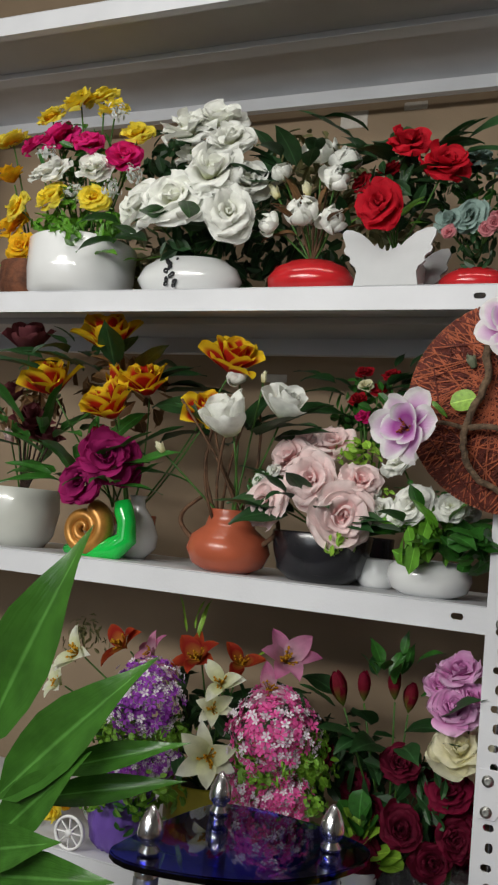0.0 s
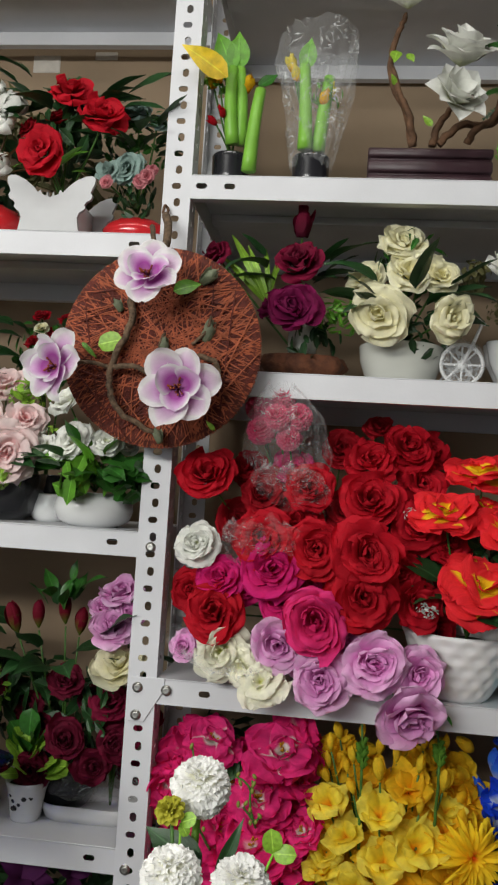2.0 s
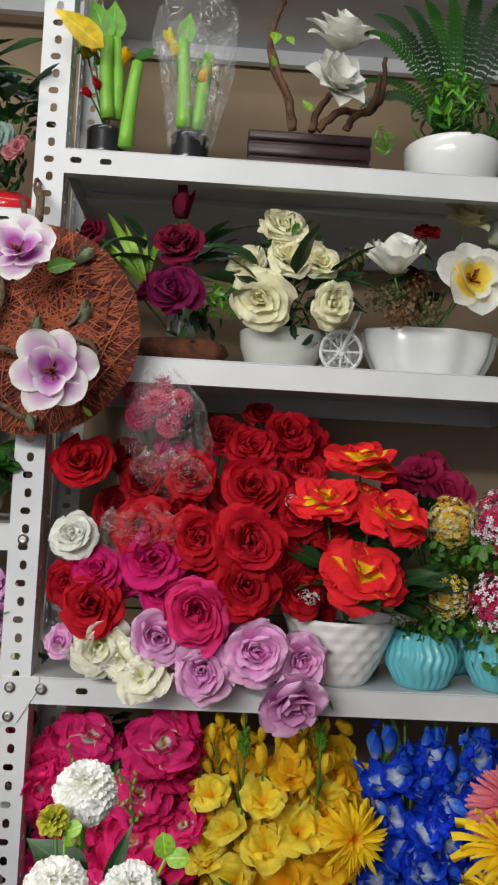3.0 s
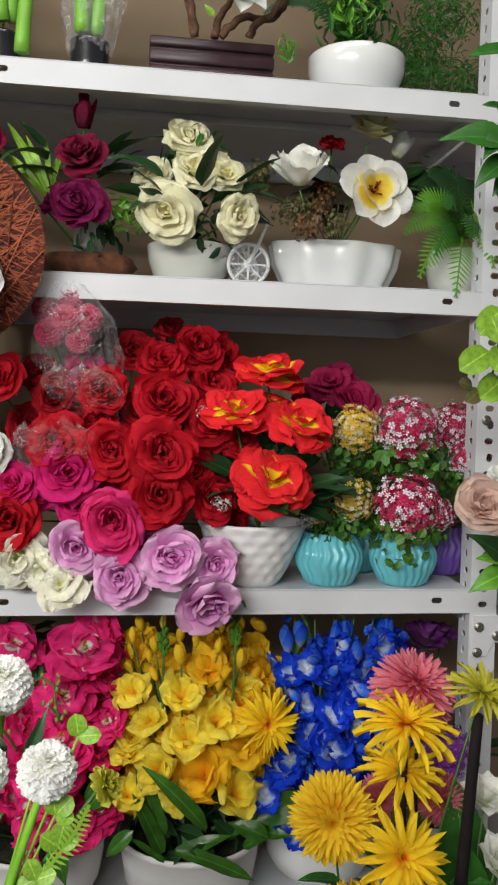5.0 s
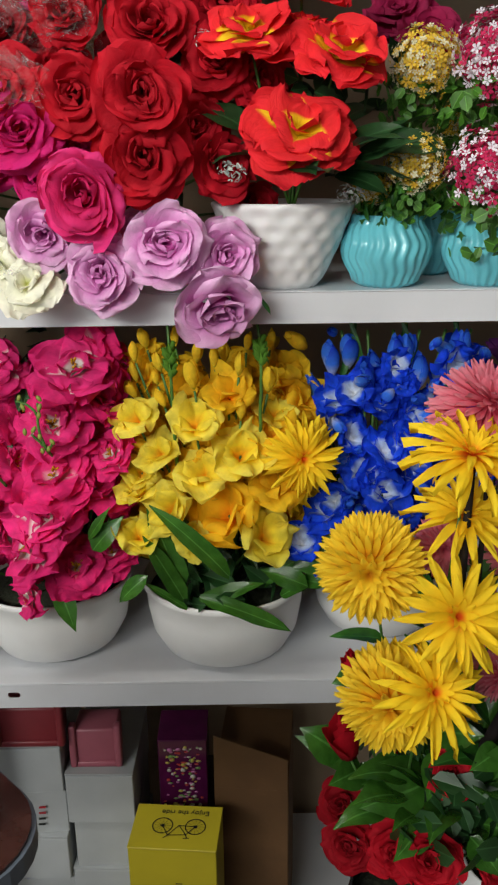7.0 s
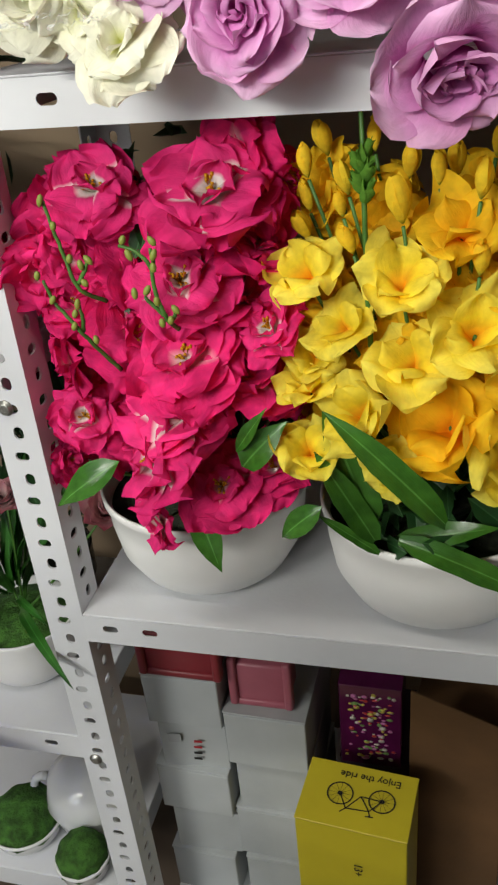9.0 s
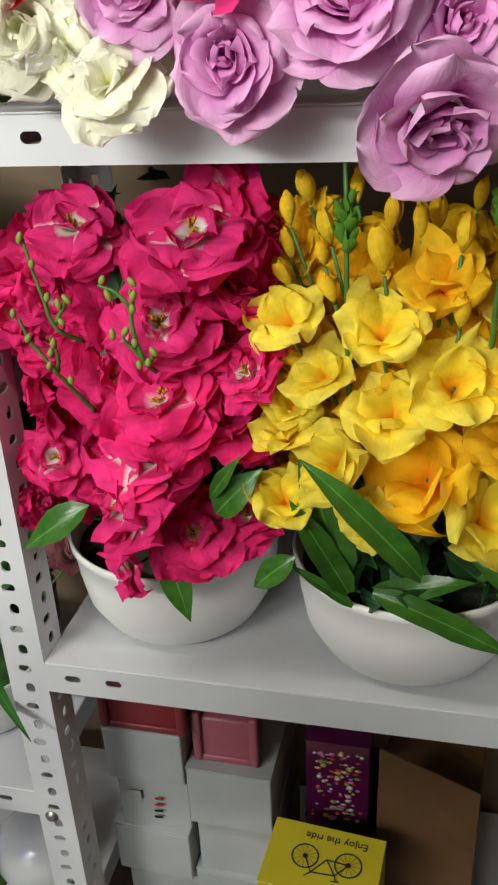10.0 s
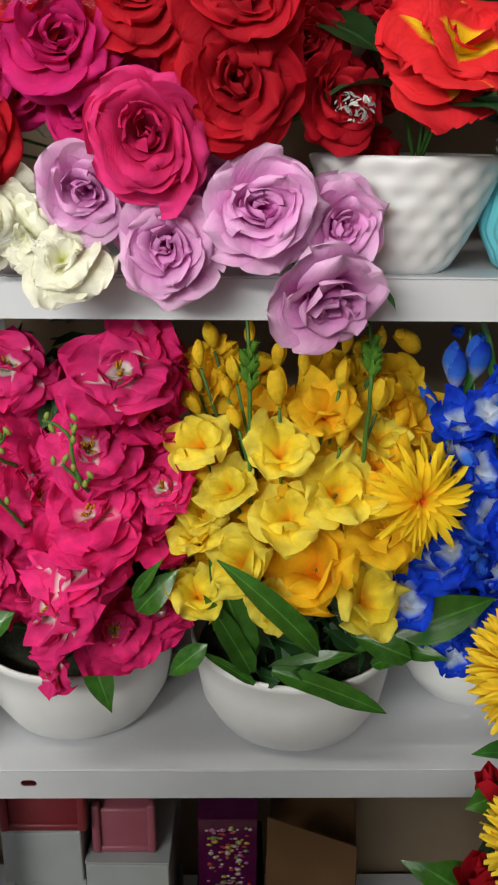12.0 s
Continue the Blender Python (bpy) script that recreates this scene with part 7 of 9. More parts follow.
blooms(o, [("open", "cerise", 0.523, 1.2, 1.421, 0.069),
    ("open", "cerise", 0.561, 1.18, 1.395, 0.076),
    ("open", "cerise", 0.5, 1.22, 1.408, 0.061),
    ("open", "cerise", 0.556, 1.24, 1.437, 0.056)], (o.location.x, 1.26, B4 + 0.07), 50)
spray(o, (o.location.x, 1.24, B4 + 0.18), 0.12, 18, "ovate", "deep", 0.07, 30)

# ---- right rack, fourth shelf: bowls of tall flowers ----


def bowl(label, x, y, r):
    ob = arrangement(label, x, y, B5)
    pts = [(r * 0.66, 0.0), (r * 0.80, r * 0.08), (r * 0.93, r * 0.32), (r * 0.985, r * 0.64), (r, r * 0.88), (r * 1.035, r * 0.90), (r * 1.04, r * 0.97)]
    pot(ob, M["bowl"], pts, n=64, fill=0.80)
    return ob


o = bowl("white round bowl packed with hot pink ruffled blossoms", 0.079, 1.12, 0.101)
root = (o.location.x, 1.14, B5 + 0.07)
PINKS = [("ruffled", "hotpink", 0.054, 1.030, 1.042, 0.088),
    ("ruffled", "hotpink", 0.150, 1.010, 1.040, 0.101),
    ("ruffled", "hotpink", 0.123, 1.000, 0.983, 0.084),
    ("ruffled", "hotpink", 0.185, 1.010, 0.943, 0.060),
    ("ruffled", "hotpink_deep", 0.016, 1.040, 0.951, 0.065),
    ("ruffled", "hotpink_deep", 0.066, 1.030, 0.928, 0.092),
    ("ruffled", "hotpink_deep", 0.122, 1.000, 0.919, 0.105),
    ("ruffled", "hotpink_deep", 0.009, 1.030, 0.905, 0.071),
    ("ruffled", "hotpink", 0.014, 1.020, 0.857, 0.062),
    ("ruffled", "hotpink", 0.110, 0.990, 0.879, 0.093),
    ("ruffled", "hotpink_deep", 0.158, 1.020, 0.897, 0.089),
    ("ruffled", "hotpink", 0.094, 0.985, 0.840, 0.105),
    ("ruffled", "hotpink_deep", 0.137, 1.000, 0.807, 0.083),
    ("ruffled", "hotpink_deep", 0.178, 1.020, 0.815, 0.067),
    ("ruffled", "hotpink", 0.082, 0.985, 0.776, 0.053),
    ("ruffled", "hotpink", 0.192, 1.060, 1.044, 0.055),
    ("ruffled", "hotpink_deep", 0.172, 1.030, 0.997, 0.076),
    ("ruffled", "hotpink_deep", 0.078, 1.040, 0.987, 0.076),
    ("ruffled", "hotpink_deep", 0.186, 1.030, 0.884, 0.057),
    ("ruffled", "hotpink_deep", 0.152, 1.030, 0.955, 0.069),
    ("ruffled", "hotpink_deep", -0.017, 1.030, 0.805, 0.044)]
blooms(o, PINKS, root, 60, "stamen", 0.5)
filler(o, "ruffled", "hotpink_deep", 22, (o.location.x - 0.09, 1.04, B5 + 0.16), (o.location.x + 0.09, 1.12, B5 + 0.42), 0.085, 300, root)
filler(o, "ruffled", "hotpink_deep", 10, (o.location.x - 0.10, 1.04, B5 + 0.14), (o.location.x + 0.10, 1.03, B5 + 0.40), 0.07, 330, root)
foliage(o, (0.076, 1.12, 0.983), 0.22, "deep", 1, 90, 0.2, 0.5)
foliage(o, (0.081, 1.1, 0.811), 0.2, "deep", 2, 90, 0.2, 0.5)
for k, (a, b, w) in enumerate((((0.048, 1.0, 0.826), (-0.014, 0.972, 0.796), 0.8), ((0.115, 0.99, 0.792), (0.134, 0.972, 0.738), 1.1), ((0.222, 0.985, 0.803), (0.178, 0.968, 0.775), 0.8), ((0.160, 0.985, 0.836), (0.190, 0.972, 0.880), 1.1),
                              ((0.156, 0.985, 0.850), (0.182, 0.972, 0.893), 0.6))):
    leaf_at(o, a, b, "ovate", "glossy", k, (0, -0.8, 0.6), w)


def bud_twig(parent, pts, seed):
    twig(parent, pts, 0.0018, 0.0012, G["stem"], "bud_twig")
    rg = random.Random(seed)
    for i in range(1, len(pts)):
        c = Vector(pts[i]) + Vector((rg.uniform(-.006, .006), -0.002, rg.uniform(-.003, .006)))
        bm = lathe([(0.0004, -0.0048), (0.0034, -0.003), (0.0046, 0), (0.0034, 0.0034), (0.0004, 0.005)], 10)
        part("green_bud", bm, M["lime_bud"], parent, "", True, Matrix.Translation(c - Vector(parent.location)) @ Matrix.Rotation(rg.uniform(-0.7, 0.7), 4, "Y") @ Matrix.Diagonal((0.55, 0.55, rg.uniform(0.7, 1.0), 1)))


M["lime_bud"] = plain("olive_bud", (0.20, 0.24, 0.04), 0.5, 0, 0.2, 60)
for k, pts in enumerate(([(0.064, 1.0, 0.911), (0.052, 0.985, 0.940), (0.043, 0.98, 0.956), (0.030, 0.98, 0.975), (0.024, 0.98, 0.992)], [(0.046, 0.985, 0.950), (0.050, 0.98, 0.962), (0.049, 0.98, 0.973)],
                         [(0.062, 1.0, 0.968), (0.050, 0.985, 0.983), (0.043, 0.985, 1.003), (0.038, 0.985, 1.028), (0.034, 0.985, 1.048)], [(0.050, 0.985, 0.988), (0.058, 0.985, 1.000), (0.060, 0.985, 1.008)],
                         [(0.126, 0.985, 0.950), (0.122, 0.965, 0.968), (0.117, 0.963, 0.990), (0.116, 0.962, 1.008), (0.107, 0.962, 1.018), (0.096, 0.962, 1.022)], [(0.117, 0.963, 1.004), (0.119, 0.962, 1.012), (0.118, 0.962, 1.020)],
                         [(0.122, 0.965, 0.970), (0.114, 0.964, 0.978), (0.108, 0.964, 0.985)], [(0.123, 0.965, 0.966), (0.128, 0.964, 0.970), (0.130, 0.964, 0.976)])):
    bud_twig(o, pts, k)
o = bowl("white round bowl packed with yellow freesias and long leaves", 0.308, 1.105, 0.104)
root = (o.location.x, 1.13, B5 + 0.07)
FREESIAS = [("funnel", "yellow", 0.216, 1.000, 0.988, 0.052),
    ("funnel", "yellow", 0.283, 0.985, 0.989, 0.058),
    ("funnel", "yellow", 0.240, 1.000, 0.948, 0.051),
    ("funnel", "yellow", 0.217, 1.010, 0.922, 0.041),
    ("funnel", "yellow", 0.212, 1.000, 0.900, 0.045),
    ("funnel", "yellow", 0.291, 0.985, 0.928, 0.062),
    ("funnel", "golden", 0.275, 1.010, 0.932, 0.048),
    ("funnel", "yellow", 0.250, 0.985, 0.886, 0.060),
    ("funnel", "yellow", 0.212, 0.990, 0.851, 0.050),
    ("funnel", "yellow", 0.277, 0.970, 0.851, 0.044),
    ("funnel", "golden", 0.313, 0.990, 0.878, 0.081),
    ("funnel", "yellow", 0.333, 0.990, 0.950, 0.067),
    ("funnel", "golden", 0.320, 1.010, 1.015, 0.061),
    ("funnel", "golden", 0.369, 1.020, 0.963, 0.064),
    ("funnel", "golden", 0.376, 1.000, 0.905, 0.069),
    ("funnel", "yellow", 0.357, 0.975, 0.857, 0.071),
    ("funnel", "yellow", 0.371, 1.030, 0.985, 0.048),
    ("funnel", "golden", 0.277, 1.040, 1.005, 0.044),
    ("funnel", "golden", 0.324, 1.020, 0.897, 0.054),
    ("funnel", "golden", 0.341, 1.030, 0.971, 0.049),
    ("funnel", "golden", 0.254, 1.030, 0.898, 0.047),
    ("funnel", "golden", 0.384, 1.030, 0.933, 0.054),
    ("funnel", "golden", 0.305, 1.030, 0.948, 0.053),
    ("funnel", "golden", 0.281, 1.030, 0.874, 0.047),
    ("funnel", "golden", 0.228, 1.030, 0.963, 0.045)]
BUDS = [("fbud", "bud_yellow", 0.214, 1.020, 1.062, 0.025),
    ("fbud", "bud_yellow", 0.225, 1.040, 1.073, 0.026),
    ("fbud", "bud_yellow", 0.244, 1.000, 1.055, 0.027),
    ("fbud", "bud_yellow", 0.214, 1.030, 1.036, 0.024),
    ("fbud", "bud_yellow", 0.212, 1.020, 1.018, 0.023),
    ("fbud", "bud_yellow", 0.238, 1.020, 1.033, 0.022),
    ("fbud", "bud_yellow", 0.246, 1.000, 1.014, 0.026),
    ("fbud", "bud_yellow", 0.279, 1.000, 1.040, 0.037),
    ("fbud", "bud_yellow", 0.304, 1.030, 1.053, 0.027),
    ("fbud", "bud_yellow", 0.333, 1.000, 1.053, 0.033),
    ("fbud", "bud_yellow", 0.365, 1.000, 1.034, 0.034),
    ("fbud", "bud_yellow", 0.334, 0.990, 1.003, 0.029),
    ("fbud", "bud_yellow", 0.258, 1.060, 1.071, 0.026),
    ("fbud", "bud_yellow", 0.316, 1.050, 1.053, 0.025),
    ("fbud", "bud_yellow", 0.343, 1.050, 1.066, 0.025),
    ("fbud", "bud_yellow", 0.370, 1.040, 1.071, 0.026),
    ("fbud", "bud_yellow", 0.283, 1.060, 1.051, 0.026),
    ("fbud", "bud_yellow", 0.367, 1.060, 1.056, 0.026),
    ("fbud", "bud_yellow", 0.194, 1.060, 1.050, 0.018)]
blooms(o, FREESIAS, root, 70, None, 0.8)
filler(o, "funnel", "golden", 16, (0.215, 1.035, 0.84), (0.395, 1.09, 1.03), 0.06, 420, root)
blooms(o, BUDS, root, 72, None, 0.4)
for k, row in enumerate([("daisy", "golden", 0.402, 0.985, 0.945, 0.098),
    ("daisy", "golden", 0.386, 1.02, 0.896, 0.077)]):
    flower(o, "daisy", "mum_yellow", row[2:5], row[5], (0.25, -1, 0.1), k, root)
for pts in ([(0.26, 1.01, 0.924), (0.258, 1, 0.998), (0.257, 1, 1.047), (0.255, 1.01, 1.095)], [(0.355, 1.01, 0.959), (0.356, 1, 1.016), (0.356, 1, 1.059), (0.353, 1.01, 1.094)]):
    twig(o, pts, 0.0022, 0.0016, G["stem"], "flower_spike")
    for i in range(5):
        p = Vector(pts[2]).lerp(Vector(pts[3]), i / 8)
        flower(o, "bud", "green_bud", p + Vector((0.004 * (-1) ** i, -0.003, 0)), 0.017, (0.4 * (-1) ** i, -0.2, 1), i)
spray(o, (o.location.x, 1.12, B5 + 0.08), 0.09, 9, "long", "green", 0.12, 32, 0.9)
filler(o, "funnel", "golden", 30, (o.location.x - 0.11, 1.03, B5 + 0.17), (o.location.x + 0.11, 1.12, B5 + 0.40), 0.066, 400, root)
filler(o, "funnel", "golden", 12, (o.location.x - 0.11, 1.04, B5 + 0.16), (o.location.x + 0.11, 1.06, B5 + 0.38), 0.06, 440, root)
filler(o, "fbud", "bud_yellow", 16, (o.location.x - 0.10, 1.05, B5 + 0.34), (o.location.x + 0.12, 1.10, B5 + 0.42), 0.042, 470, root)
foliage(o, (0.298, 1.08, 0.761), 0.2, "deep", 3, 90, 0.24, 0.4)
for k, (a, b) in enumerate((((0.318, 0.95, 0.818), (0.256, 0.918, 0.915)), ((0.262, 1.0, 0.762), (0.230, 0.965, 0.852)), ((0.260, 1.0, 0.778), (0.238, 0.962, 0.880)), ((0.265, 1, 0.749), (0.223, 0.985, 0.792)),
                            ((0.281, 1, 0.764), (0.392, 0.965, 0.749)), ((0.351, 1.03, 0.763), (0.399, 1, 0.819)), ((0.38, 1.03, 0.748), (0.41, 1, 0.789)), ((0.276, 1.02, 0.747), (0.348, 0.99, 0.79)))):
    leaf_at(o, a, b, "long", "glossy", k, (0, -0.7, 0.7), 0.75 if k in (0, 3, 4) else 1.1)

o = bowl("white bowl of tall blue and white delphiniums", 0.521, 1.16, 0.09)
root = (o.location.x, 1.15, B5 + 0.07)
blooms(o, [("fbud", "bud_blue", 0.44, 1.05, 1.045, 0.047),
    ("fbud", "bud_blue", 0.461, 1.06, 1.051, 0.044),
    ("fbud", "bud_blue", 0.512, 1.05, 1.051, 0.047),
    ("fbud", "bud_blue", 0.538, 1.03, 1.036, 0.05),
    ("fbud", "bud_blue", 0.586, 1.05, 1.055, 0.047),
    ("fbud", "bud_blue", 0.476, 1.03, 1.021, 0.053),
    ("fbud", "bud_blue", 0.566, 1.06, 1.027, 0.048),
    ("funnel", "blue", 0.441, 1.03, 0.999, 0.049),
    ("funnel", "blue", 0.486, 1.02, 0.998, 0.048),
    ("funnel", "blue", 0.517, 1.03, 1.02, 0.042),
    ("funnel", "blue", 0.459, 1.02, 0.959, 0.048),
    ("funnel", "blue", 0.496, 1, 0.948, 0.053),
    ("funnel", "blue", 0.526, 1.02, 0.967, 0.049),
    ("funnel", "blue", 0.498, 1, 0.897, 0.058)], root, 75)
blooms(o, [("funnel", "blue", 0.477, 1.02, 0.915, 0.051),
    ("funnel", "blue", 0.434, 1.02, 0.863, 0.059),
    ("funnel", "blue", 0.4, 1, 0.837, 0.053),
    ("funnel", "blue", 0.577, 1.06, 1.009, 0.044),
    ("funnel", "blue", 0.557, 1.05, 0.986, 0.043),
    ("fbud", "bud_blue", 0.489, 1.06, 1.037, 0.042),
    ("fbud", "bud_blue", 0.527, 1.06, 1.054, 0.039),
    ("fbud", "bud_blue", 0.603, 1.06, 1.021, 0.043),
    ("funnel", "blue", 0.474, 1.05, 0.852, 0.053),
    ("funnel", "blue", 0.543, 1.05, 0.903, 0.053),
    ("funnel", "blue", 0.424, 1.07, 0.952, 0.046),
    ("fbud", "bud_blue", 0.421, 1.06, 1.008, 0.042),
    ("funnel", "blue", 0.565, 1.07, 0.93, 0.047),
    ("funnel", "blue", 0.527, 1.05, 0.841, 0.053)], root, 76)
filler(o, "funnel", "blue", 64, (o.location.x - 0.085, 1.0, B5 + 0.13), (o.location.x + 0.095, 1.10, B5 + 0.40), 0.05, 500, root)
filler(o, "fbud", "bud_blue", 34, (o.location.x - 0.085, 0.99, B5 + 0.22), (o.location.x + 0.10, 1.06, B5 + 0.43), 0.034, 540, root)
for k in range(6):
    p = Vector((o.location.x - 0.07 + 0.03 * k, 1.06, B5 + 0.43))
    stem(o, root, p, 0.0022)
    leaf_at(o, p + Vector((0, 0, -0.06)), p + Vector((0.02 * (-1) ** k, -0.01, 0.015)), "grass", "green", k, (0, -1, 0.2), 1.5)
for k, (a, b) in enumerate((((0.393, 1, 0.802), (0.48, 0.99, 0.848)), ((0.399, 1.02, 0.777), (0.44, 0.99, 0.784)), ((0.411, 1, 0.777), (0.36, 0.99, 0.809)))):
    leaf_at(o, a, b, "ovate", "glossy", k, (0, -0.8, 0.6), 0.9)
spray(o, (o.location.x, 1.14, B5 + 0.1), 0.10, 12, "long", "glossy", 0.13, 33, 0.8)
foliage(o, (o.location.x, 1.13, B5 + 0.2), 0.2, "deep", 3, 80, 0.2, 0.4)
o = arrangement("white pot of violet tulip blooms at the shelf end", 0.702, 1.16, B5)
pot(o, M["white_plastic"], bowl_pts(0.045, 0.06, 0.06, 0.08))
root = (o.location.x, 1.16, B5 + 0.07)
blooms(o, [("tulip", "violet_tulip", 0.666, 1.1, 1.031, 0.075),
    ("tulip", "violet_tulip", 0.651, 1.12, 0.997, 0.06),
    ("tulip", "violet_tulip", 0.709, 1.14, 1.028, 0.055)], root, 78)
cluster(o, (0.678, 1.05, 0.866), 0.075, "purple_floret", "white_floret", 3)
spray(o, (o.location.x, 1.14, B5 + 0.18), 0.14, 14, "long", "deep", 0.1, 34)

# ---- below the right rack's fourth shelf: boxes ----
# White, yellow, brown and purple card carry the under-shelf shade in their colour.
M["card_white_shaded"] = plain("shaded_white_card", (0.40, 0.42, 0.43), 0.7, 0, 0.08, 12, 0.08, 150)
M["card_yellow"] = plain("yellow_card", (0.46, 0.38, 0.02), 0.45, 0, 0.06, 14, 0.05, 150)
M["card_brown"] = plain("brown_cardboard", (0.13, 0.065, 0.025), 0.8, 0, 0.15, 16, 0.15, 90)
M["card_dark"] = plain("dark_card", (0.03, 0.012, 0.03), 0.5, 0, 0.2, 20)
M["card_purple"] = plain("purple_printed_card", (0.08, 0.006, 0.05), 0.25, 0, 0.2, 30, 0, 100, 0.3)
M["ink"] = plain("black_ink", (0.012, 0.012, 0.012), 0.6, 0, 0.1)
M["red_ink"] = plain("red_ink", (0.35, 0.02, 0.03), 0.6, 0, 0.1)
M["grey_ink"] = plain("grey_ink", (0.35, 0.36, 0.37), 0.6, 0, 0.1)
# Red plastic, darkened to hold the shadow it stands in.
M["crate_red_shaded"] = plain("shaded_red_plastic", (0.20, 0.022, 0.03), 0.4, 0, 0.1, 20)
M["crate_pink"] = plain("dull_pink_plastic", (0.34, 0.095, 0.13), 0.4, 0, 0.1, 20)


def carton(name, label, x0, x1, y0, y1, z0, z1, mat, turn=0.0, flap=0.0):
    """A folded box with a slightly raised lid flap along its front edge."""
    cx, cy = (x0 + x1) / 2, (y0 + y1) / 2
    ob = thing(name, label, "box", (cx, cy, z0), "stored boxes")
    ob.rotation_euler = (0, 0, turn)
    w, d, h = x1 - x0, y1 - y0, z1 - z0
    part("box_body", box_bm(w, d, h - 0.002, (0, 0, h / 2), 0.0012, 1), mat, ob, "", False)
    lid = box_bm(w + 0.001, d + 0.002, 0.0016, (0, 0, 0), 0.0005, 1)
    if flap:
        for v in lid.verts:
            if v.co.y < 0:
                v.co.z += flap
    part("lid", lid, mat, ob, "", False).location = (0, 0, h)
    return ob


z = B6
for k, h in enumerate((0.083, 0.083, 0.079, 0.079, 0.079)):
    mk = carton("white_box", "plain white card box in a stack under the shelf", -0.022 + 0.004 * (k % 2), 0.066 + 0.003 * (k % 3), 1.088 + 0.006 * (k % 2), 1.25, z, z + h - 0.002, M["card_white_shaded"], radians((-2, 3, -2, 4, 1)[k]), 0.003)
    if k == 3:
        for i in range(4):
            part("ink_mark", box_bm(0.010, 0.0004, 0.0035, (0.004 + 0.001 * i, -0.0825, h * 0.35 + 0.010 * i - 0.006)), M["red_ink"] if i > 1 else M["ink"], mk, "handwritten mark", False)
        part("ink_stamp", box_bm(0.016, 0.0004, 0.014, (-0.022, -0.0825, h * 0.7)), M["grey_ink"], mk, "faint printed stamp", False)
    z += h
za = z
z = B6
for k, h in enumerate((0.09, 0.09, 0.088, 0.086)):
    carton("white_box", "plain white card box in a stack under the shelf", 0.078 - 0.003 * (k % 2), 0.172, 1.088 + 0.004 * (k % 3), 1.25, z, z + h - 0.002, M["card_white_shaded"], radians((1, -2, 1, -1)[k]), 0.003)
    z += h
zb = z


def crate(label, x, y, z, w, mat):
    """A small open plastic crate on its side: back, rims and two rails."""
    ob = thing("toy_crate", label, "crate", (x, y, z), "plastic crates")
    part("crate_body", box_bm(w, 0.05, 0.062, (0, 0, 0.033), 0.004), mat, ob)
    part("rim", box_bm(w * 1.08, 0.008, 0.010, (0, -0.024, 0.006), 0.003), mat, ob)
    for sx in (-1, 1):
        part("side_rail", box_bm(0.010, 0.014, 0.07, (sx * w * 0.52, -0.024, 0.038), 0.003), mat, ob)
    return ob


crate("red plastic crate on the white boxes, darkened by painted shade", 0.030, 1.114, za, 0.085, M["crate_red_shaded"])
crate("dull pink plastic crate on the white boxes", 0.118, 1.13, zb, 0.062, M["crate_pink"])
yb = carton("yellow_box", "yellow card box printed with a black bicycle", 0.172, 0.298, 0.995, 1.078, B6, 0.402, M["card_yellow"], radians(-5))
yb.scale = (0.955, 0.955, 0.955)
top = 0.3238


def words(parent, text, size, loc, rot, mat):
    cu = bpy.data.curves.new("lettering", "FONT")
    cu.body, cu.size, cu.align_x, cu.align_y, cu.extrude = text, size, "CENTER", "CENTER", 0.0002
    tmp = new("lettering_tmp", cu)
    me = bpy.data.meshes.new_from_object(tmp.evaluated_get(bpy.context.evaluated_depsgraph_get()))
    bpy.data.objects.remove(tmp)
    me.materials.clear()
    ob = link_mesh("lettering", me, mat, parent, "printed words")
    ob.location, ob.rotation_euler = loc, rot
    return ob


words(yb, "Enjoy the ride", 0.0125, (0.010, 0.027, top), (0, 0, math.pi), M["ink"])
words(yb, "13+", 0.014, (0.008, -0.0426, top - 0.07), (radians(90), radians(90), 0), M["ink"])


def ring(parent, x, y, r, w=0.0008):
    bm = bmesh.new()
    a = [[bm.verts.new(((r + s * w) * math.cos(t) + x, (r + s * w) * math.sin(t) + y, top + 0.0002)) for s in (-1, 1)] for t in (2 * math.pi * i / 36 for i in range(36))]
    for i in range(36):
        bm.faces.new((a[i][0], a[i][1], a[(i + 1) % 36][1], a[(i + 1) % 36][0]))
    part("printed_wheel", bm, M["ink"], parent, "", False)


def bar(parent, p, q, w=0.0007):
    p, q = Vector((*p, top + 0.0003)), Vector((*q, top + 0.0003))
    d = (q - p).normalized()
    s = Vector((-d.y, d.x, 0)) * w
    bm = bmesh.new()
    bm.faces.new([bm.verts.new(v) for v in (p - s, q - s, q + s, p + s)])
    part("printed_line", bm, M["ink"], parent, "", False)


for sx in (-1, 1):
    ring(yb, 0.004 + sx * 0.024, 0.0, 0.0145)
    ring(yb, 0.004 + sx * 0.024, 0.0, 0.002)
    for k in range(6):
        an = math.pi * k / 6
        bar(yb, (0.004 + sx * 0.024 + 0.014 * math.cos(an), 0.014 * math.sin(an)), (0.004 + sx * 0.024 - 0.014 * math.cos(an), -0.014 * math.sin(an)), 0.0002)
for p, q in (((-0.020, 0), (-0.010, -0.018)), ((-0.010, -0.018), (0.016, -0.016)), ((0.016, -0.016), (0.004, 0.001)), ((0.004, 0.001), (-0.010, -0.018)), ((0.028, 0), (0.016, -0.016)), ((0.028, 0), (0.004, 0.001)), ((-0.010, -0.018), (-0.016, -0.024)), ((0.016, -0.016), (0.018, -0.022)), ((0.013, -0.023), (0.022, -0.022))):
    bar(yb, p, q)

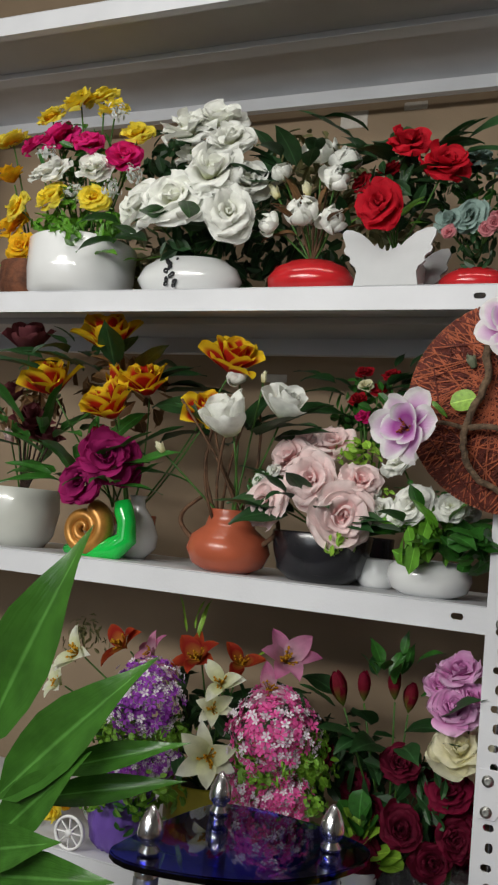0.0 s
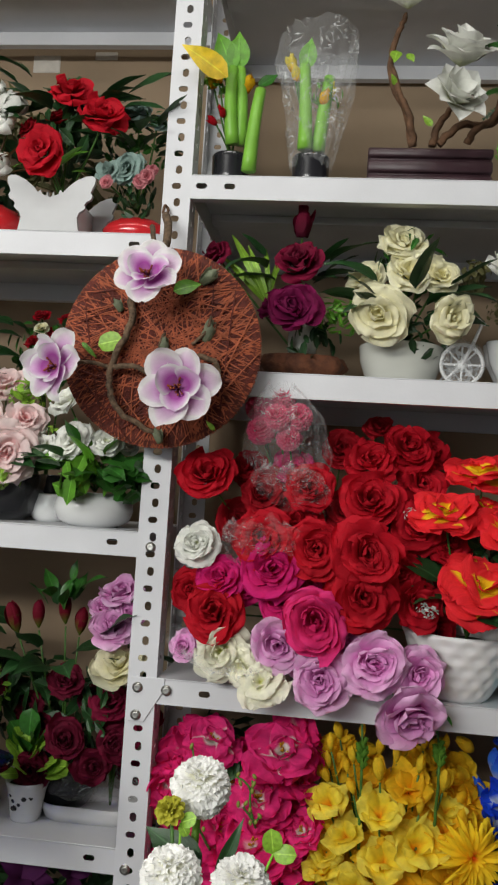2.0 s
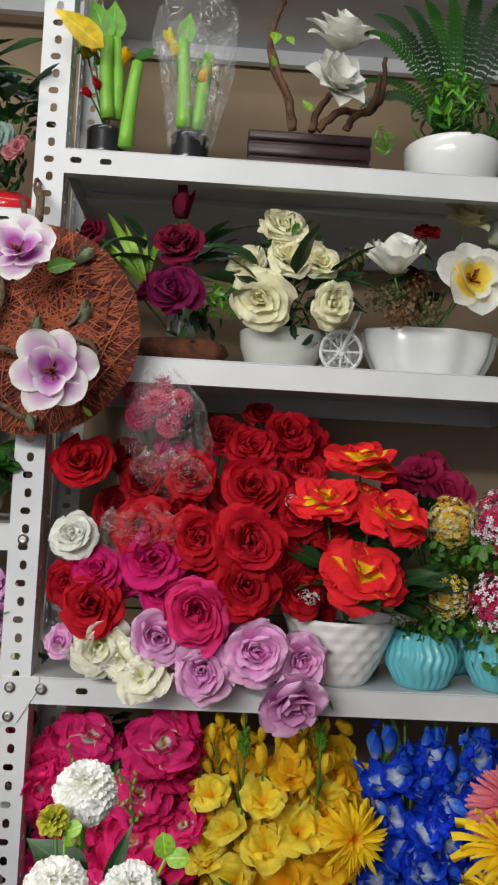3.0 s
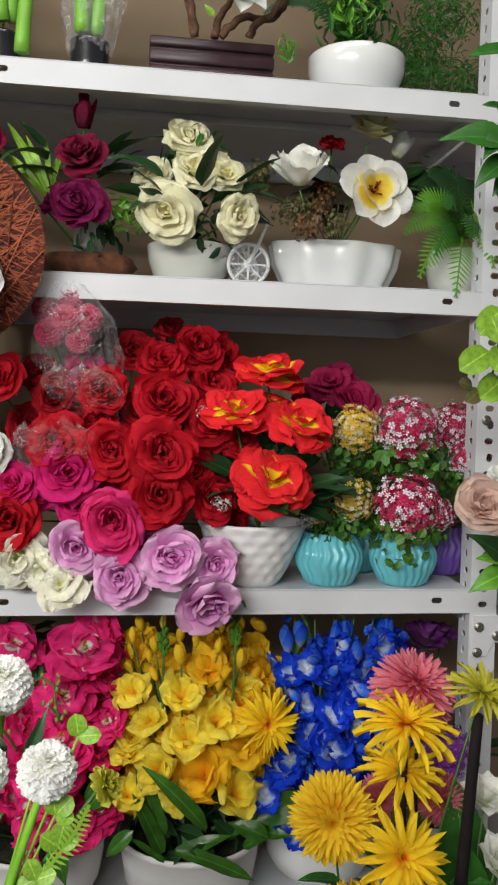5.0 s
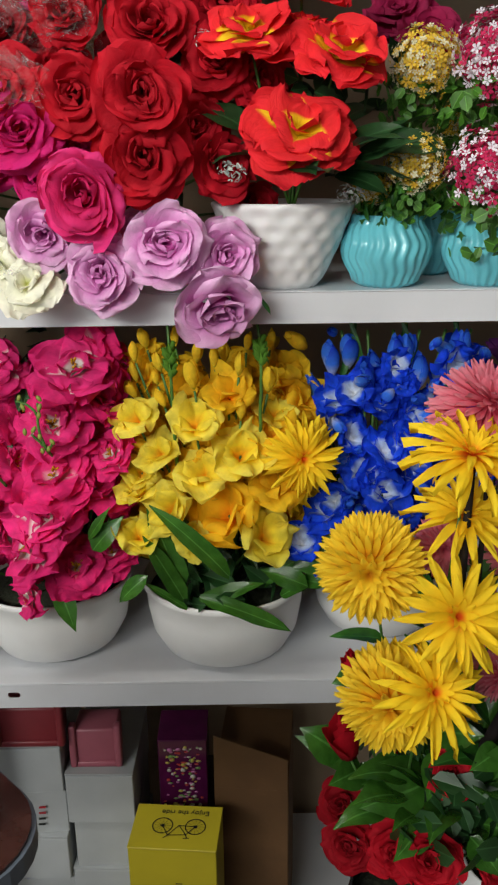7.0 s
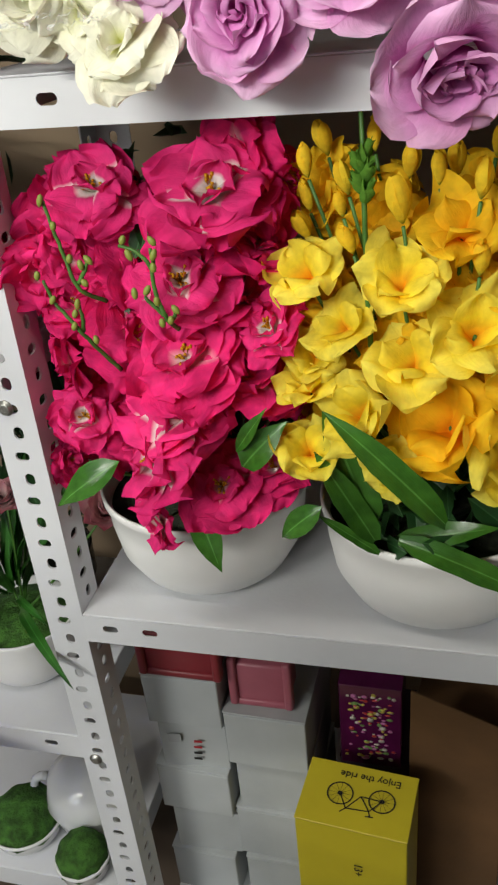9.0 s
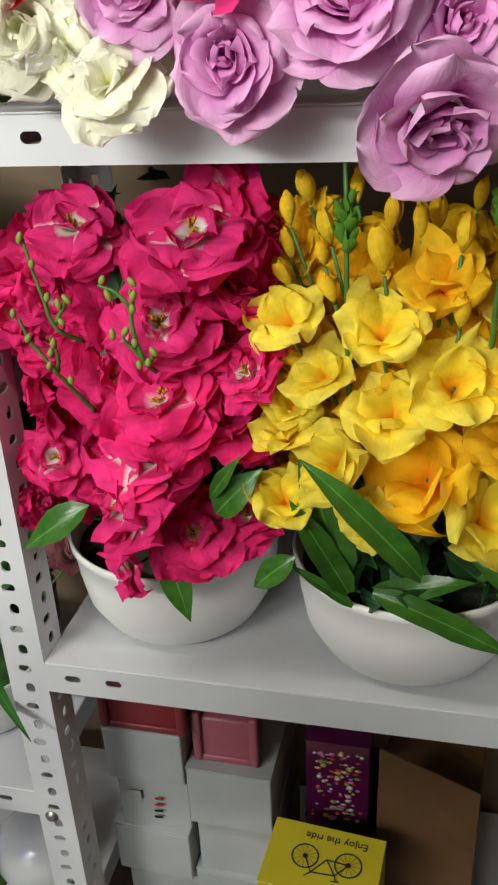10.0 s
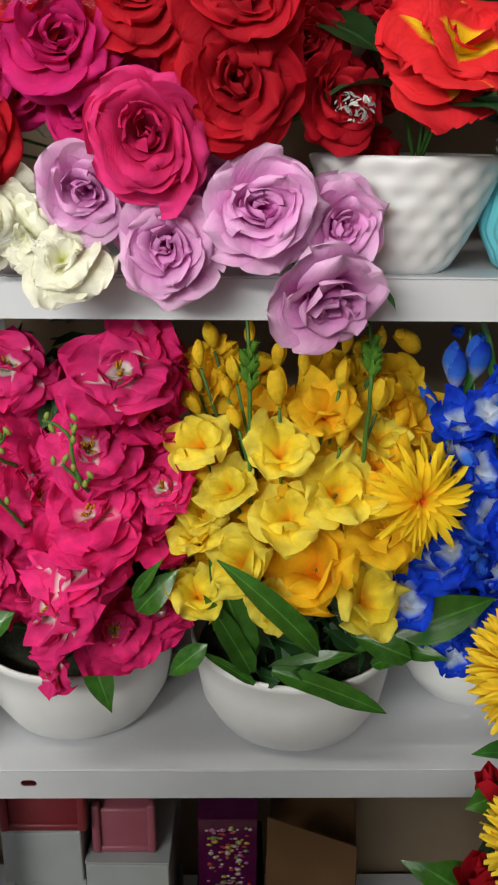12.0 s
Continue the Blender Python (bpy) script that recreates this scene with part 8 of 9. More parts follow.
carton("dark_box", "dark card box standing behind the yellow box", 0.20, 0.285, 1.14, 1.26, B6, 0.325, M["card_dark"])
pb = carton("purple_box", "glossy purple box printed with a colourful pattern", 0.203, 0.275, 1.13, 1.20, 0.3272, 0.458, M["card_purple"])
PRINT = [plain("print_%d" % i, c, 0.3) for i, c in enumerate(((0.6, 0.5, 0.1), (0.55, 0.18, 0.4), (0.6, 0.55, 0.5), (0.5, 0.05, 0.05), (0.2, 0.35, 0.1)))]
for i in range(120):
    rng = random.Random(i)
    px, pz = rng.gauss(0.003, 0.016), rng.uniform(0.012, 0.118)
    if abs(px) < 0.031:
        bm = lathe([(rng.uniform(0.0014, 0.0046), 0), (0.0015, 0.0006), (0.0003, 0.0007)], 7)
        part("printed_spot", bm, PRINT[i % 5], pb, "", True, Matrix.Translation((px, -0.0352, pz)) @ Matrix.Rotation(radians(90), 4, "X") @ Matrix.Diagonal((1, rng.uniform(.4, 1), 1, 1)))

cb = thing("cardboard_box", "open brown cardboard box standing under the shelf", "box", (0.345, 1.16, B6), "stored boxes")
cb.rotation_euler = (0, 0, radians(-6))
part("box_body", box_bm(0.11, 0.16, 0.33, (0, 0.03, 0.166), 0.0015, 1), M["card_brown"], cb, "", False)
bm = box_bm(0.108, 0.003, 0.09, (0, -0.0515, 0.352), 0.0008, 1)
for v in bm.verts:
    if v.co.z > 0.35 and v.co.x > 0:
        v.co.z -= 0.035
part("flap", bm, M["card_brown"], cb, "raised cardboard flap", False)

# ---- left rack, lower shelves ----
o = arrangement("white bowl with long grassy leaves and pink tulip buds", -0.168, 1.11, A5)
pot(o, M["white_plastic"], bowl_pts(0.045, 0.066, 0.066, 0.075), filling="moss", fill=0.88)
spray(o, (-0.168, 1.11, A5 + 0.09), 0.06, 30, "grass", "green", 0.15, 41, 0.95)
root = (-0.168, 1.11, A5 + 0.07)
blooms(o, [("tulip", "tip_pink", -0.13, 1.08, 0.726, 0.053),
    ("tulip", "tip_pink", -0.039, 1.12, 0.688, 0.058),
    ("tulip", "tip_pink", -0.179, 1.1, 0.696, 0.056),
    ("rose", "burgundy", -0.119, 1.22, 0.873, 0.056),
    ("rose", "burgundy", -0.133, 1.24, 0.955, 0.055)], root, 80)
o = arrangement("dark bunch of red and purple blooms low on the shelf", -0.42, 1.12, A5)
pot(o, M["black_glaze"], bowl_pts(0.045, 0.06, 0.06, 0.07))
root = (-0.42, 1.12, A5 + 0.06)
blooms(o, [("rose", "magenta", -0.334, 1.05, 0.812, 0.058),
    ("rose", "crimson", -0.382, 1.08, 0.784, 0.059),
    ("lily", "purple_dark", -0.209, 1.05, 0.822, 0.088),
    ("lily", "purple_dark", -0.146, 1.08, 0.819, 0.082),
    ("rose", "crimson", -0.42, 1.1, 0.782, 0.052)], root, 82)
spray(o, (-0.5, 1.06, A5 + 0.2), 0.12, 26, "grass", "bright", 0.10, 44, 1.2)
spray(o, (-0.42, 1.12, A5 + 0.25), 0.16, 24, "ovate", "deep", 0.07, 42)
o = arrangement("dark flower bunch low on the rack", -0.20, 1.24, A5)
pot(o, M["black_glaze"], bowl_pts(0.045, 0.06, 0.06, 0.07))
blooms(o, [("rose", "burgundy", -0.107, 1.25, 0.914, 0.056),
    ("rose", "plum", -0.149, 1.22, 0.783, 0.059),
    ("rose", "burgundy", -0.084, 1.27, 1, 0.048),
    ("rose", "burgundy", -0.177, 1.25, 0.819, 0.053)], (-0.2, 1.24, A5 + 0.06), 84)
spray(o, (-0.2, 1.22, A5 + 0.22), 0.15, 34, "ovate", "deep", 0.08, 43)
foliage(o, (-0.2, 1.24, A5 + 0.2), 0.26, "deep", 2, 120, 0.18, 0.5)
foliage(o, (-0.14, 1.22, A5 + 0.32), 0.2, "deep", 4, 120, 0.18, 0.5)
z6 = A_TOPS[5]
o = thing("teapot", "white glazed teapot with a round handle", "teapot", (-0.135, 1.10, z6))
part("teapot_body", lathe([(0.03, 0), (0.05, 0.02), (0.058, 0.05), (0.05, 0.085), (0.03, 0.10), (0.02, 0.104), (0.002, 0.106)], 36), M["white_glaze"], o)
link_mesh("handle", tube_mesh("handle", [(-0.052 - 0.024 * math.sin(t), -0.01, 0.05 + 0.03 * math.cos(t)) for t in (math.pi * i / 12 for i in range(13))], 0.006, 0.006, 8), M["white_glaze"], o, "white loop handle")
for k, (x, y, r) in enumerate(((-0.215, 1.06, 0.05), (-0.115, 1.02, 0.035))):
    o = thing("moss_cup", "white cup topped with a dome of green moss", "cup", (x, y, z6), "moss cups")
    pot(o, M["white_glaze"], bowl_pts(r * 0.6, r * 0.9, r, 0.03), fill=0)
    part("moss_dome", lathe([(r * 0.97, 0.024), (r * 0.9, 0.042), (r * 0.6, 0.058), (r * 0.2, 0.064), (0.001, 0.065)], 28, lambda a, zz, rr: rr * (1 + 0.04 * math.sin(9 * a + 300 * zz))), M["moss"], o)

# ---- glass table in front of the left rack ----
M["blue_glass"] = glass_mat("blue_glass", (0.03, 0.04, 0.40), 0.02)
M["chrome"] = plain("chrome", (0.82, 0.82, 0.84), 0.22, 1.0, 0.05, 40)
M["clear_rod"] = plain("brushed_steel_tube", (0.42, 0.44, 0.46), 0.28, 0.85, 0.15, 40)
tb = thing("glass_stand", "small tiered stand with a dark blue glass top and chrome finials", "stand", (-0.292, 0.783, 0))
TZ = 1.056


def glass_top(parent):
    """A three-cornered plate with one strongly bowed front edge."""
    bm = bmesh.new()
    corners = [Vector((-0.098, -0.125, 0)), Vector((0.150, 0.055, 0)), Vector((-0.062, 0.100, 0))]
    bows = [Vector((0.115, -0.130, 0)), Vector((0.07, 0.12, 0)), Vector((-0.095, -0.01, 0))]
    loop = []
    for k in range(3):
        for q in bezier(corners[k], bows[k], corners[(k + 1) % 3], 17)[:-1]:
            loop.append(q)
    loop = [(loop[i - 2] + loop[i - 1] + loop[i] + loop[(i + 1) % len(loop)] + loop[(i + 2) % len(loop)]) / 5 for i in range(len(loop))]
    up = [bm.verts.new((q.x, q.y, 0.004)) for q in loop]
    dn = [bm.verts.new((q.x, q.y, -0.004)) for q in loop]
    n = len(loop)
    bm.faces.new(up), bm.faces.new(list(reversed(dn)))
    for i in range(n):
        bm.faces.new((dn[i], dn[(i + 1) % n], up[(i + 1) % n], up[i]))
    bmesh.ops.recalc_face_normals(bm, faces=bm.faces[:])
    bmesh.ops.bevel(bm, geom=[e for e in bm.edges if len(e.link_faces) == 2 and any(len(f.verts) > 4 for f in e.link_faces)], offset=0.0015, segments=2, affect="EDGES")
    ob = part("glass_top", bm, M["blue_glass"], parent, "dark blue glass plate", False)
    ob.location = (0, 0, TZ)
    return ob


glass_top(tb)
lower = glass_top(tb)
lower.location.z = 0.55
for x, y in ((-0.348, 0.691), (-0.336, 0.842), (-0.192, 0.814)):
    lx, ly = x + 0.292, y - 0.783
    fin = part("finial", lathe([(0.0105, 0), (0.0115, 0.004), (0.0075, 0.009), (0.009, 0.013), (0.0125, 0.016), (0.0135, 0.021), (0.012, 0.030), (0.008, 0.039), (0.003, 0.046), (0.0005, 0.048)], 28), M["chrome"], tb, "chrome acorn finial")
    fin.location = (lx, ly, TZ + 0.004)
    collar = part("collar", lathe([(0.012, 0), (0.0125, 0.002), (0.0115, 0.012), (0.009, 0.014)], 24), M["chrome"], tb, "chrome collar")
    collar.location = (lx, ly, TZ - 0.018)
    part("leg", lathe([(0.0125, 0.0), (0.0125, TZ - 0.018)], 24, lambda a, zz, r: r * (1 + 0.05 * math.cos(10 * a))), M["clear_rod"], tb, "fluted steel leg").location = (lx, ly, 0)

# ---- broad-leaved plant near the stand ----
pl = thing("foliage_plant", "broad glossy green leaves of a tall artificial plant", "artificial plant", (-0.62, 0.72, 0))
pot(pl, M["white_plastic"], bowl_pts(0.09, 0.12, 0.13, 0.22))
crown = Vector((-0.58, 0.72, 1.02))
part("stalk", lathe([(0.016, 0.15), (0.013, 0.6), (0.009, 1.0)], 12), G["stem"], pl).location = (0.02, 0, 0)
for k, (a, b, w) in enumerate((((-0.604, 0.74, 1.107), (-0.486, 0.7, 1.366), 0.75), ((-0.559, 0.72, 1.064), (-0.382, 0.68, 1.244), 0.7), ((-0.503, 0.74, 1.1), (-0.351, 0.74, 1.16), 0.5), ((-0.559, 0.72, 1.015), (-0.441, 0.68, 1.138), 0.8),
                              ((-0.554, 0.7, 0.987), (-0.389, 0.66, 1.035), 0.8), ((-0.533, 0.76, 1.058), (-0.369, 0.78, 1.107), 0.5), ((-0.572, 0.7, 1.007), (-0.451, 0.66, 1.058), 0.9))):
    leaf_at(pl, a, b, "ovate", "glossy", 1, (0.25, -0.9, 0.45), w)
    stem(pl, crown, a, 0.004)

# ---- dark wooden plant stand with white pompons, close to the camera ----
M["brown_top"] = plain("dark_brown_lacquer", (0.045, 0.016, 0.012), 0.25, 0, 0.3, 40, 0.06, 200, 0.3)
M["edge_grey"] = plain("blue_grey_edging", (0.10, 0.12, 0.15), 0.5, 0, 0.2, 40)
M["pewter"] = plain("dark_pewter_paint", (0.05, 0.055, 0.065), 0.32, 0.6, 0.2, 40)
ws = thing("plant_stand", "dark brown lacquered stand with grey edging and turned finials", "stand", (0.021, 0.428, 0))


def rounded_square(side, h, r=0.03, n=8):
    bm = bmesh.new()
    loop = []
    c = side / 2 - r
    for q, (sx, sy) in enumerate(((1, 1), (-1, 1), (-1, -1), (1, -1))):
        for i in range(n):
            a = math.pi / 2 * (q + i / (n - 1))
            loop.append((sx * c + r * math.cos(a), sy * c + r * math.sin(a)))
    lo = [bm.verts.new((x, y, 0)) for x, y in loop]
    hi = [bm.verts.new((x, y, h)) for x, y in loop]
    bm.faces.new(hi), bm.faces.new(list(reversed(lo)))
    for i in range(len(loop)):
        bm.faces.new((lo[i], lo[(i + 1) % len(loop)], hi[(i + 1) % len(loop)], hi[i]))
    return bm


q45 = Matrix.Rotation(radians(45), 4, "Z")
PZ = 0.957
for zz in (PZ, 0.60, 0.22):
    part("board", rounded_square(0.325, 0.011, 0.04), M["edge_grey"], ws, "board with blue-grey edging", False, Matrix.Translation((0, 0, zz - 0.013)) @ q45)
    part("board_top", rounded_square(0.322, 0.002, 0.04), M["brown_top"], ws, "dark brown lacquered top", False, Matrix.Translation((0, 0, zz - 0.002)) @ q45)
for k in range(4):
    a = math.pi / 2 * k
    lx, ly = 0.181 * math.cos(a), 0.181 * math.sin(a)
    part("leg", lathe([(0.011, 0), (0.012, 0.3), (0.010, 0.5), (0.012, PZ - 0.013)], 18), M["pewter"], ws).location = (lx, ly, 0)
    part("finial", lathe([(0.0125, 0), (0.0125, 0.003), (0.0115, 0.0045), (0.0115, 0.0065), (0.0095, 0.008), (0.0065, 0.011), (0.0065, 0.016), (0.013, 0.020), (0.0155, 0.023), (0.0145, 0.0255), (0.0125, 0.028), (0.008, 0.033), (0.0072, 0.035), (0.0088, 0.039), (0.0088, 0.043), (0.006, 0.0475), (0.001, 0.049)], 28), M["pewter"], ws, "turned dark finial", True, Matrix.Translation((lx, ly, PZ)) @ Matrix.Diagonal((0.95, 0.95, 0.95, 1)))
o = arrangement("white pompon flowers with lime sprigs in a glittering green pot", 0.12, 0.44, PZ)
M["green_glitter"] = plain("glittering_green_foil", (0.01, 0.22, 0.06), 0.3, 0.6, 0.6, 260, 0.6, 300)
pot(o, M["black_glaze"], [(0.036, 0), (0.038, 0.015), (0.042, 0.035), (0.044, 0.045)], fill=0.96, filling="green_glitter")
root = (0.12, 0.44, PZ + 0.042)
P["mum_white"] = petal_mat("petal_mum_white", (0.95, 0.95, 0.80), (0.96, 0.96, 0.95), (0.96, 0.96, 0.94), 0.4, through_light=0.3)
G["lime_stem"] = plain("lime_stem", (0.22, 0.5, 0.04), 0.4, 0, 0.15, 40)
for k, (p, s, n) in enumerate((((0.120, 0.495, 1.168), 0.044, (0.05, -0.35, 0.95)), ((0.112, 0.44, 1.126), 0.042, (-0.1, -0.35, 0.95)), ((0.160, 0.43, 1.130), 0.040, (0.1, -0.4, 0.9)), ((0.170, 0.42, 1.035), 0.034, (0.9, -0.3, 0.25)))):
    flower(o, "mum", "mum_white", p, s, n, k)
    stem(o, root, Vector(p) - Vector(n).normalized() * s * 0.1, 0.0038, (0, 0, 0), G["lime_stem"])
for k, (p, s, n) in enumerate((((0.104, 0.465, 1.160), 0.022, (-0.3, -0.6, 0.7)), ((0.198, 0.431, 1.119), 0.026, (0.8, -0.4, 0.45)))):
    flower(o, "carnation", "chartreuse", p, s, n, k, root)
for a, tips in (((0.180, 0.434, 1.152), ((0.178, 0.432, 1.167), (0.194, 0.430, 1.155))), ((0.112, 0.465, 1.153), ((0.122, 0.462, 1.159), (0.118, 0.462, 1.146))), ((0.166, 0.43, 1.100), ((0.176, 0.428, 1.112), (0.164, 0.428, 1.116), (0.178, 0.428, 1.098))),
                ((0.168, 0.43, 1.078), ((0.180, 0.428, 1.088), (0.172, 0.426, 1.095), (0.158, 0.426, 1.088))), ((0.154, 0.43, 1.056), ((0.166, 0.426, 1.062), (0.150, 0.426, 1.070), (0.164, 0.426, 1.046), (0.142, 0.426, 1.054))),
                ((0.150, 0.44, 1.115), ((0.160, 0.437, 1.124), (0.146, 0.437, 1.128), (0.158, 0.437, 1.108)))):
    stem(o, root, a, 0.0012, (0, 0, 0), G["lime_stem"])
    for k, b in enumerate(tips):
        leaf_at(o, a, b, "round", "lime", k, (0.1, -0.8, 0.5), 1.0)
leaf_at(o, (0.128, 0.47, 1.118), (0.088, 0.47, 1.148), "ovate", "deep", 0, (0.2, -0.8, 0.5), 1.2)
leaf_at(o, (0.140, 0.46, 1.120), (0.156, 0.46, 1.160), "ovate", "deep", 1, (0.2, -0.8, 0.5), 0.6)
fern(o, (0.158, 0.43, 1.060), (0.188, 0.425, 1.108), (0.006, 0, 0), "lime", 16, 0.009, 1)
o = thing("flower_arrangement", "yellow flower standing on the stand's lower board", "artificial flowers", (0.10, 0.47, 0.60), "potted flower arrangements")
pot(o, M["white_plastic"], bowl_pts(0.03, 0.04, 0.04, 0.06))
blooms(o, [("daisy", "yellow", 0.165, 0.52, 0.84, 0.05)], (0.10, 0.47, 0.65), 88)

# ---- tall arrangement in front of the right rack ----
fa = arrangement("tall floor vase of yellow and pink chrysanthemums with red roses", 0.50, 0.84, 0.0)
pot(fa, M["black_glaze"], [(0.06, 0), (0.075, 0.1), (0.085, 0.28), (0.07, 0.42), (0.06, 0.48)], fill=0.95)
root = (0.51, 0.86, 0.48)
MUMS = [("pompon", "pom_pink", 0.554, 0.86, 1.029, 0.108),
    ("daisy", "mum_yellow", 0.528, 0.8, 1.011, 0.121),
    ("daisy", "mum_yellow", 0.535, 0.83, 0.94, 0.109),
    ("daisy", "mum_yellow", 0.515, 0.76, 0.874, 0.114),
    ("daisy", "mum_yellow", 0.493, 0.74, 0.809, 0.109),
    ("pompon", "pompon_yellow", 0.445, 0.81, 0.899, 0.104),
    ("pompon", "pompon_yellow", 0.466, 0.79, 0.771, 0.106),
    ("daisy", "chartreuse", 0.603, 0.76, 1.061, 0.088),
    ("pompon", "pom_pink", 0.603, 0.88, 0.884, 0.069),
    ("pompon", "pom_pink", 0.599, 0.88, 0.796, 0.068),
    ("pompon", "pom_pink", 0.59, 0.86, 0.752, 0.067),
    ("pompon", "pom_pink", 0.535, 0.9, 0.877, 0.068)]
for k, row in enumerate(MUMS):
    nn = ((0.1, -0.6, 0.8), (0.1, -0.3, 0.9), (0, -0.4, 0.85), (0.05, -0.85, 0.5), (0.25, -0.7, 0.6), (-0.2, -1, 0.2), (-0.2, -1, 0.1), (0.2, -0.5, 0.9), (0.2, -1, 0.1), (0.2, -1, 0), (0.2, -1, 0), (-0.2, -1, 0.2))[k]
    flower(fa, row[0], row[1], row[2:5], row[5], nn, k, root)
REDS = [("rose", "red", 0.532, 0.8, 0.669, 0.054),
    ("bud", "red", 0.424, 0.82, 0.709, 0.059),
    ("bud", "red", 0.612, 0.84, 0.743, 0.062),
    ("rose", "red", 0.626, 0.8, 0.623, 0.077),
    ("rose", "red", 0.51, 0.78, 0.588, 0.075),
    ("bud", "red", 0.437, 0.86, 0.761, 0.044),
    ("rose", "red", 0.479, 0.8, 0.574, 0.067),
    ("rose", "crimson", 0.437, 0.82, 0.564, 0.068),
    ("rose", "red", 0.508, 0.86, 0.637, 0.044),
    ("rose", "red", 0.587, 0.8, 0.559, 0.064),
    ("rose", "crimson", 0.432, 0.86, 0.581, 0.059)]
blooms(fa, REDS, root, 90)
for k, (a, b) in enumerate((((0.505, 0.8, 0.658), (0.447, 0.76, 0.666)), ((0.513, 0.8, 0.617), (0.474, 0.76, 0.602)), ((0.571, 0.8, 0.654), (0.586, 0.76, 0.715)), ((0.579, 0.8, 0.701), (0.55, 0.77, 0.702)), ((0.57, 0.8, 0.606), (0.612, 0.76, 0.625)),
                            ((0.557, 0.8, 0.59), (0.58, 0.76, 0.585)), ((0.6, 0.8, 0.7), (0.617, 0.76, 0.758)), ((0.522, 0.82, 0.682), (0.507, 0.78, 0.658)), ((0.427, 0.84, 0.664), (0.396, 0.82, 0.705)), ((0.449, 0.84, 0.647), (0.421, 0.8, 0.663)),
                            ((0.624, 0.82, 0.652), (0.635, 0.78, 0.698)), ((0.527, 0.84, 0.691), (0.544, 0.8, 0.719)), ((0.45, 0.86, 0.754), (0.419, 0.84, 0.753)), ((0.48, 0.82, 0.68), (0.449, 0.8, 0.669)))):
    leaf_at(fa, a, b, "ovate", "glossy", k, (0.1, -0.8, 0.6), 1.5)
spray(fa, (0.55, 0.84, 0.58), 0.13, 40, "ovate", "glossy", 0.07, 51, 0.8)
spray(fa, (0.53, 0.86, 0.78), 0.09, 16, "ovate", "green", 0.06, 52, 0.8)
foliage(fa, (0.54, 0.84, 0.62), 0.22, "deep", 3, 160, 0.18, 0.6)
cluster(fa, (0.629, 0.92, 0.926), 0.07, "purple_floret", "purple_floret", 2)
M["dark_stalk"] = plain("dark_brown_stalk", (0.008, 0.004, 0.004), 0.85, 0, 0.3, 50)
for a, b, r in (((0.527, 0.8, 0.882), (0.538, 0.83, 0.991), 0.0045), ((0.543, 0.8, 0.881), (0.556, 0.84, 0.96), 0.003), ((0.6, 0.8, 0.789), (0.603, 0.77, 1.033), 0.0085)):
    stem(fa, a, b, r, (0, 0, 0), M["dark_stalk"])
stem(fa, (0.51, 0.86, 0.48), (0.6, 0.8, 0.789), 0.0085, (0, 0, 0), M["dark_stalk"])
fa.location.x += 0.009

# white tulips beside it
o = arrangement("white tulips with long green leaves in a floor vase", 0.64, 0.86, 0.0)
pot(o, M["white_plastic"], [(0.05, 0), (0.06, 0.1), (0.065, 0.3), (0.06, 0.5)], fill=0.95)
root = (0.64, 0.87, 0.5)
blooms(o, [("tulip", "white", 0.641, 0.8, 0.925, 0.067),
    ("tulip", "white", 0.657, 0.79, 0.849, 0.07),
    ("tulip", "white", 0.664, 0.82, 0.718, 0.065),
    ("daisy", "chartreuse", 0.672, 0.8, 0.761, 0.092)], root, 92)
for k, (a, b) in enumerate((((0.63, 0.84, 0.715), (0.642, 0.8, 0.905)), ((0.638, 0.84, 0.706), (0.627, 0.78, 0.851)), ((0.65, 0.83, 0.696), (0.662, 0.8, 0.807)), ((0.627, 0.83, 0.692), (0.663, 0.78, 0.752)))):
    leaf_at(o, a, b, "long", "green", k, (0.2, -0.9, 0.3), 1.8)
spray(o, (0.64, 0.86, 0.62), 0.12, 16, "long", "green", 0.14, 54, 1.0)

# ---- next rack to the right, with hanging plants at its edge ----
rack_c = thing("storage_rack", "white slotted-angle steel rack beyond the flower shelves", "rack", group="flower racks")
XS = XR + 0.04
for zc in (1.86, 1.375, 1.085, 0.62, 0.2):
    shelf(rack_c, XS, XS + 0.7, zc, [XS + 0.03, XS + 0.07])
post(rack_c, XS + 0.7, -1, 0, 2.5)
o = thing("hanging_plant", "broad green leaves hanging over the rack's edge", "artificial plant", (0.78, 1.02, 1.86), "hanging plants")
for k, (a, b) in enumerate((((0.633, 0.8, 1.696), (0.549, 0.78, 1.711)), ((0.64, 0.82, 1.74), (0.597, 0.8, 1.742)), ((0.634, 0.8, 1.678), (0.583, 0.78, 1.661)), ((0.626, 0.8, 1.708), (0.588, 0.77, 1.682)), ((0.633, 0.8, 1.802), (0.571, 0.78, 1.791)), ((0.65, 0.82, 1.673), (0.612, 0.8, 1.653)))):
    leaf_at(o, a, b, "ovate", "green", k, (-0.2, -0.8, 0.6), 1.2)
    stem(o, (0.78, 1.02, 1.88), a, 0.002)
o.location.x += 0.010
o = thing("hanging_vine", "pale green heart-leaved vine trailing beside the post", "artificial plant", (0.76, 1.0, 1.86), "hanging plants")
